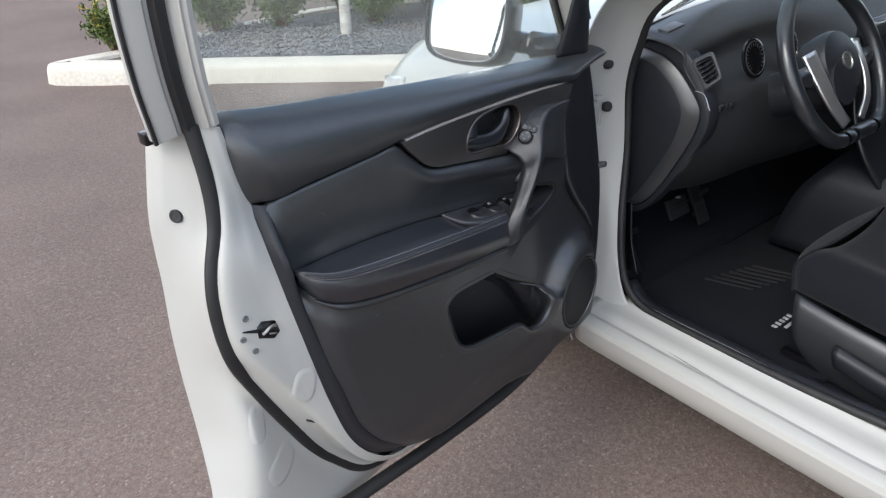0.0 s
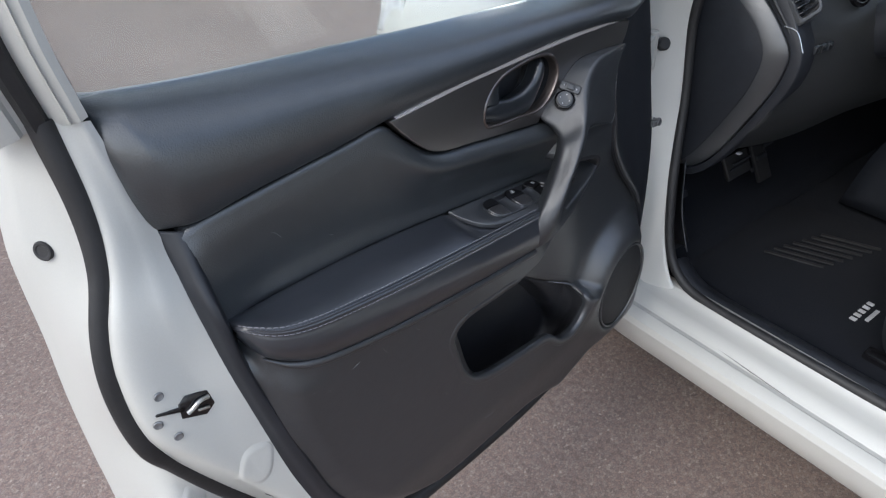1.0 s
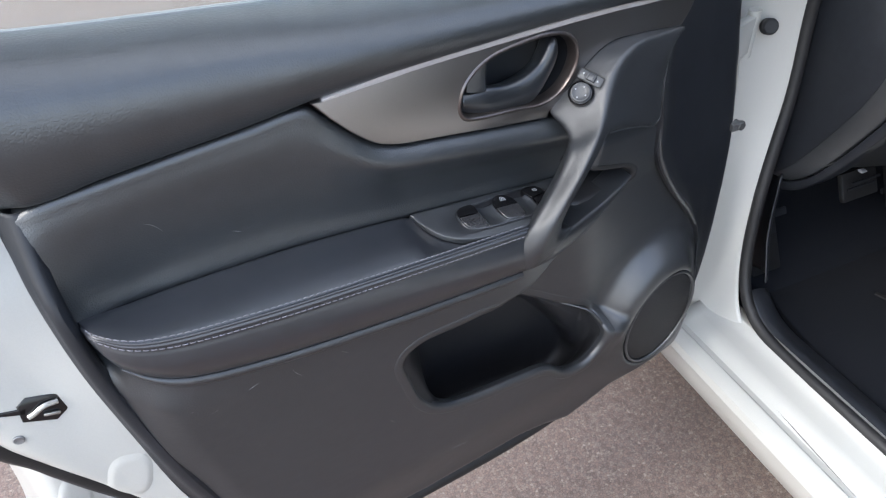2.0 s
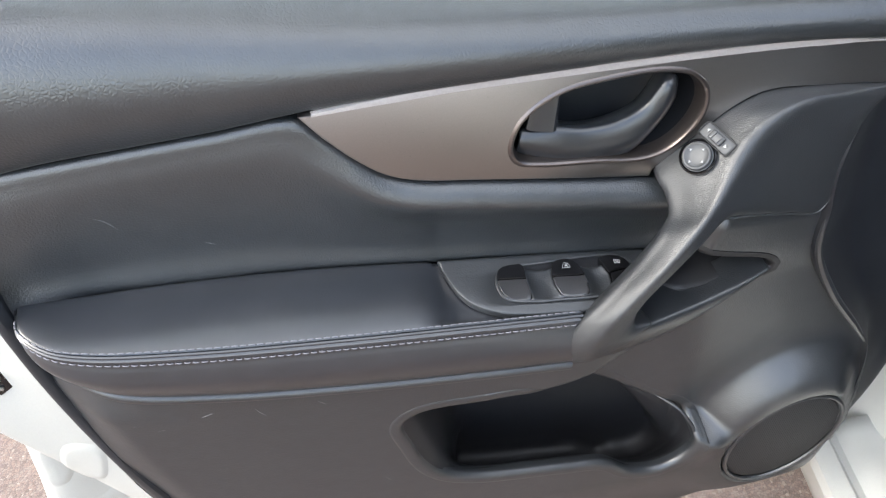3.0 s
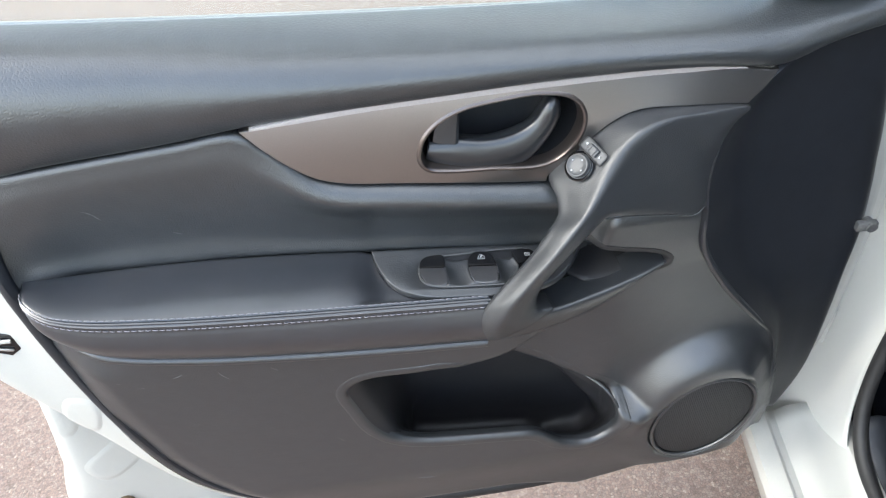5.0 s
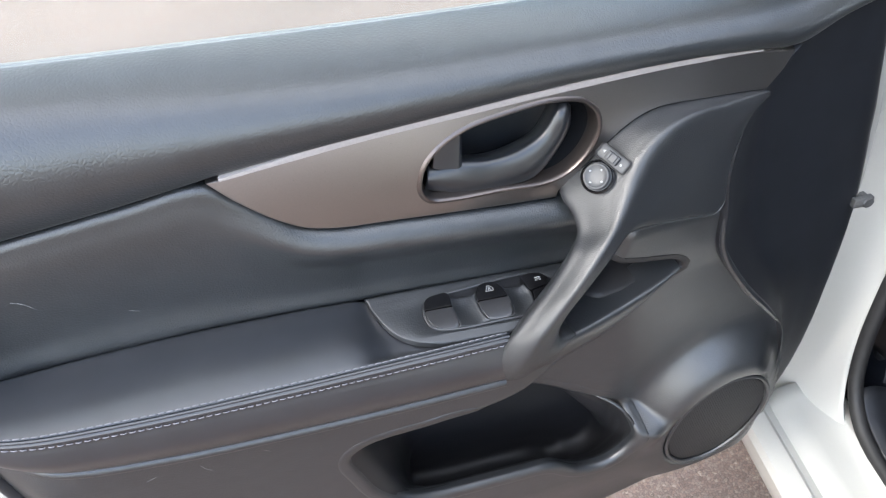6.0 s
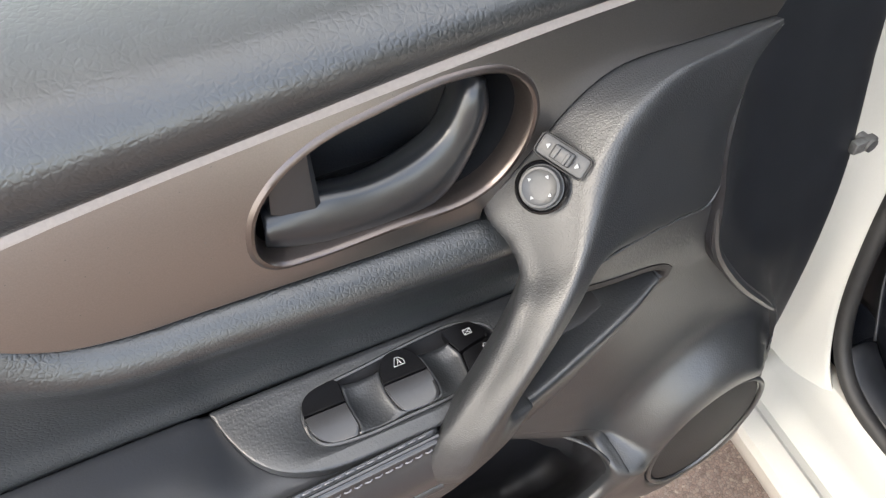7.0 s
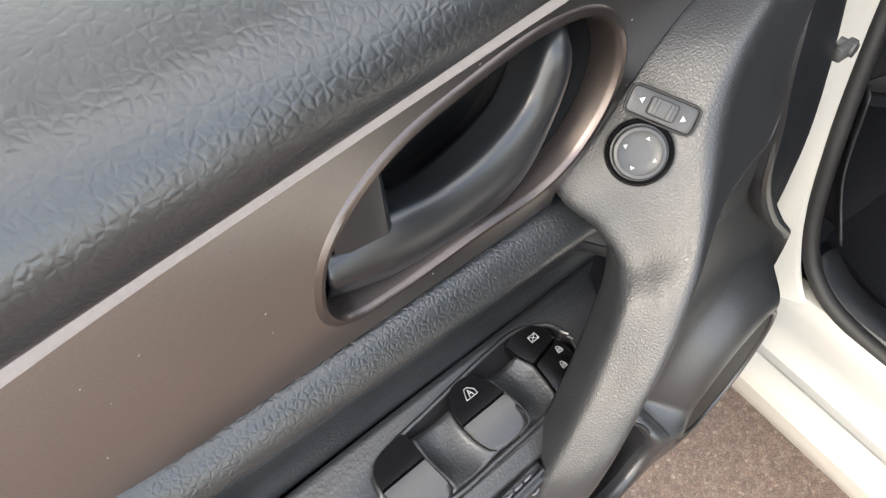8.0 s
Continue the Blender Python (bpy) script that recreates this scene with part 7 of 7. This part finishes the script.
otri = [(0, 2, 4), (2, 1, 4), (1, 3, 4), (3, 0, 4), (2, 0, 5), (1, 2, 5), (3, 1, 5), (0, 3, 5)]
for _ in range(5200):
    p = isl(rng.uniform(0.2, 5.5), rng.uniform(0.27, 1.7))
    r = rng.uniform(0.008, 0.022)
    base = len(verts)
    yaw = rng.uniform(0, 6.28)
    for x, y, z in octa:
        k = r * rng.uniform(0.7, 1.2)
        verts.append((p[0] + k * (x * math.cos(yaw) - y * math.sin(yaw)), p[1] + k * (x * math.sin(yaw) + y * math.cos(yaw)), 0.145 + 0.7 * k * z))
    faces += [tuple(base + i for i in t) for t in otri]
sme = bpy.data.meshes.new("gravel_stones")
sme.from_pydata(verts, [], faces)
sme.materials.append(STONE)
tagged(new("gravel_stones", sme), "loose grey gravel stones on the planted island", "gravel", kind="stuff")


def shrub(at, height, spread, count, seed, name, label, bloom=0.0):
    """A bush: many small leaves on arching twigs."""
    rg = random.Random(seed)
    th = thing(name, label, "shrub", "shrubs on the island", m=Matrix.Translation((at[0], at[1], 0.13)))
    twigs, lv, lf, fv, ff = [], [], [], [], []
    tips = []
    for _ in range(16):
        a = rg.uniform(0, 6.28)
        q = spread * rg.uniform(0.15, 0.9)
        h = height * rg.uniform(0.55, 1.0)
        tip = Vector((q * math.cos(a), q * math.sin(a), h))
        twigs.append(tube([(0.1 * tip.x, 0.1 * tip.y, -0.02), (0.55 * tip.x, 0.55 * tip.y, 0.62 * h), tuple(tip)], lambda s: 0.009 * (1.15 - s), 8, 5))
        tips.append(tip)
    part("twigs", merge(*twigs), TWIG, th)
    for _ in range(count):
        tip = rg.choice(tips)
        s = rg.uniform(0.25, 1.08)
        c = Vector((tip.x * s, tip.y * s, tip.z * (0.12 + 0.88 * s))) + Vector([rg.gauss(0, spread * 0.13) for _ in range(3)])
        if c.z < 0.01:
            c.z = rg.uniform(0.01, 0.1)
        flower = rg.random() < bloom and c.z > height * 0.55
        size = rg.uniform(0.014, 0.030)
        m = Euler((rg.uniform(0, 6.28), rg.uniform(-0.8, 0.8), rg.uniform(0, 6.28))).to_matrix()
        V, F = (fv, ff) if flower else (lv, lf)
        b0 = len(V)
        for x, y, z in ((0, -1, 0), (0.45, 0, 0.12), (0, 1, 0), (-0.45, 0, 0.12)):
            V.append(tuple(c + m @ (Vector((x, y, z)) * size)))
        F.append((b0, b0 + 1, b0 + 2, b0 + 3))
    for nm, V, F, mt in (("leaves", lv, lf, LEAF), ("flowers", fv, ff, BLOOM)):
        if F:
            me = bpy.data.meshes.new(nm)
            me.from_pydata(V, [], F)
            me.materials.append(mt)
            o = new(nm, me)
            o.parent = th
            tagged(o, kind="stuff")
    return th


seed = 10
for s, d, h, w, n, bl in ((0.02, 0.52, 0.46, 0.26, 3200, 0.16), (-0.28, 0.62, 0.40, 0.22, 2400, 0.10), (0.9, 1.45, 0.66, 0.48, 6500, 0.03), (1.75, 1.55, 0.66, 0.52, 6500, 0.02), (2.5, 1.60, 0.68, 0.52, 6500, 0.03), (3.3, 1.60, 0.66, 0.52, 6500, 0.06),
                           (4.2, 1.65, 0.62, 0.50, 5500, 0.08), (1.3, 2.3, 0.85, 0.55, 5500, 0.02), (2.2, 2.4, 0.9, 0.58, 5500, 0.02), (3.1, 2.4, 0.9, 0.58, 5500, 0.02), (4.0, 2.4, 0.9, 0.58, 5500, 0.02), (0.35, 1.3, 0.55, 0.42, 4500, 0.05)):
    seed += 1
    shrub(isl(s, d), h, w, n, seed, "shrub", "leafy yellow-green shrub on the gravel bed" if bl < 0.08 else "green shrub with yellow flowers on the gravel bed", bl)

# young birch
bx, by = isl(1.60, 1.08)
birch = thing("birch_tree", "slim pale-barked young birch tree in the gravel bed", "tree", m=Matrix.Translation((bx, by, 0.12)))
part("trunk", tube([(0, 0, -0.03), (0.01, 0.0, 0.6), (-0.02, 0.02, 1.4), (0.02, 0.0, 2.4), (0.0, 0.03, 3.4)], lambda s: 0.048 * (1.05 - 0.85 * s), 30, 10), BARK, birch, "pale papery bark")
brg = random.Random(77)
limbs, lv, lf = [], [], []
for i in range(26):
    z = 1.3 + 2.0 * i / 25
    a = brg.uniform(0, 6.28)
    L = 0.85 - 0.25 * (z - 1.3) + brg.uniform(-0.1, 0.1)
    tip = Vector((L * math.cos(a), L * math.sin(a), z + 0.45 * L))
    limbs.append(tube([(0, 0, z), tuple(Vector((tip.x * 0.5, tip.y * 0.5, z + 0.32 * L))), tuple(tip)], lambda s: 0.011 * (1.1 - s), 8, 5))
    for _ in range(170):
        s = brg.uniform(0.3, 1.1)
        c = Vector((tip.x * s, tip.y * s, z + (tip.z - z) * s)) + Vector([brg.gauss(0, 0.10) for _ in range(3)])
        size = brg.uniform(0.018, 0.034)
        m = Euler((brg.uniform(0, 6.28), brg.uniform(-0.8, 0.8), brg.uniform(0, 6.28))).to_matrix()
        b0 = len(lv)
        for x, y, zz in ((0, -1, 0), (0.55, -0.2, 0.1), (0, 1, 0), (-0.55, -0.2, 0.1)):
            lv.append(tuple(c + m @ (Vector((x, y, zz)) * size)))
        lf.append((b0, b0 + 1, b0 + 2, b0 + 3))
part("limbs", merge(*limbs), BARK, birch)
bme = bpy.data.meshes.new("crown")
bme.from_pydata(lv, [], lf)
bme.materials.append(LEAF)
bo = new("crown", bme)
bo.parent = birch
tagged(bo, kind="stuff")

# the open door hangs on the car: its shell carries all its fittings
for ob in list(scene.objects):
    top = ob
    while top.parent:
        top = top.parent
    if top is door and ob is not door and ob is not shell:
        ob.parent = shell
shell.name = "car_door"
shell.parent, shell.matrix_parent_inverse = car, CAR.inverted()
tagged(shell, "white steel front door standing wide open")
bpy.data.objects.remove(door)
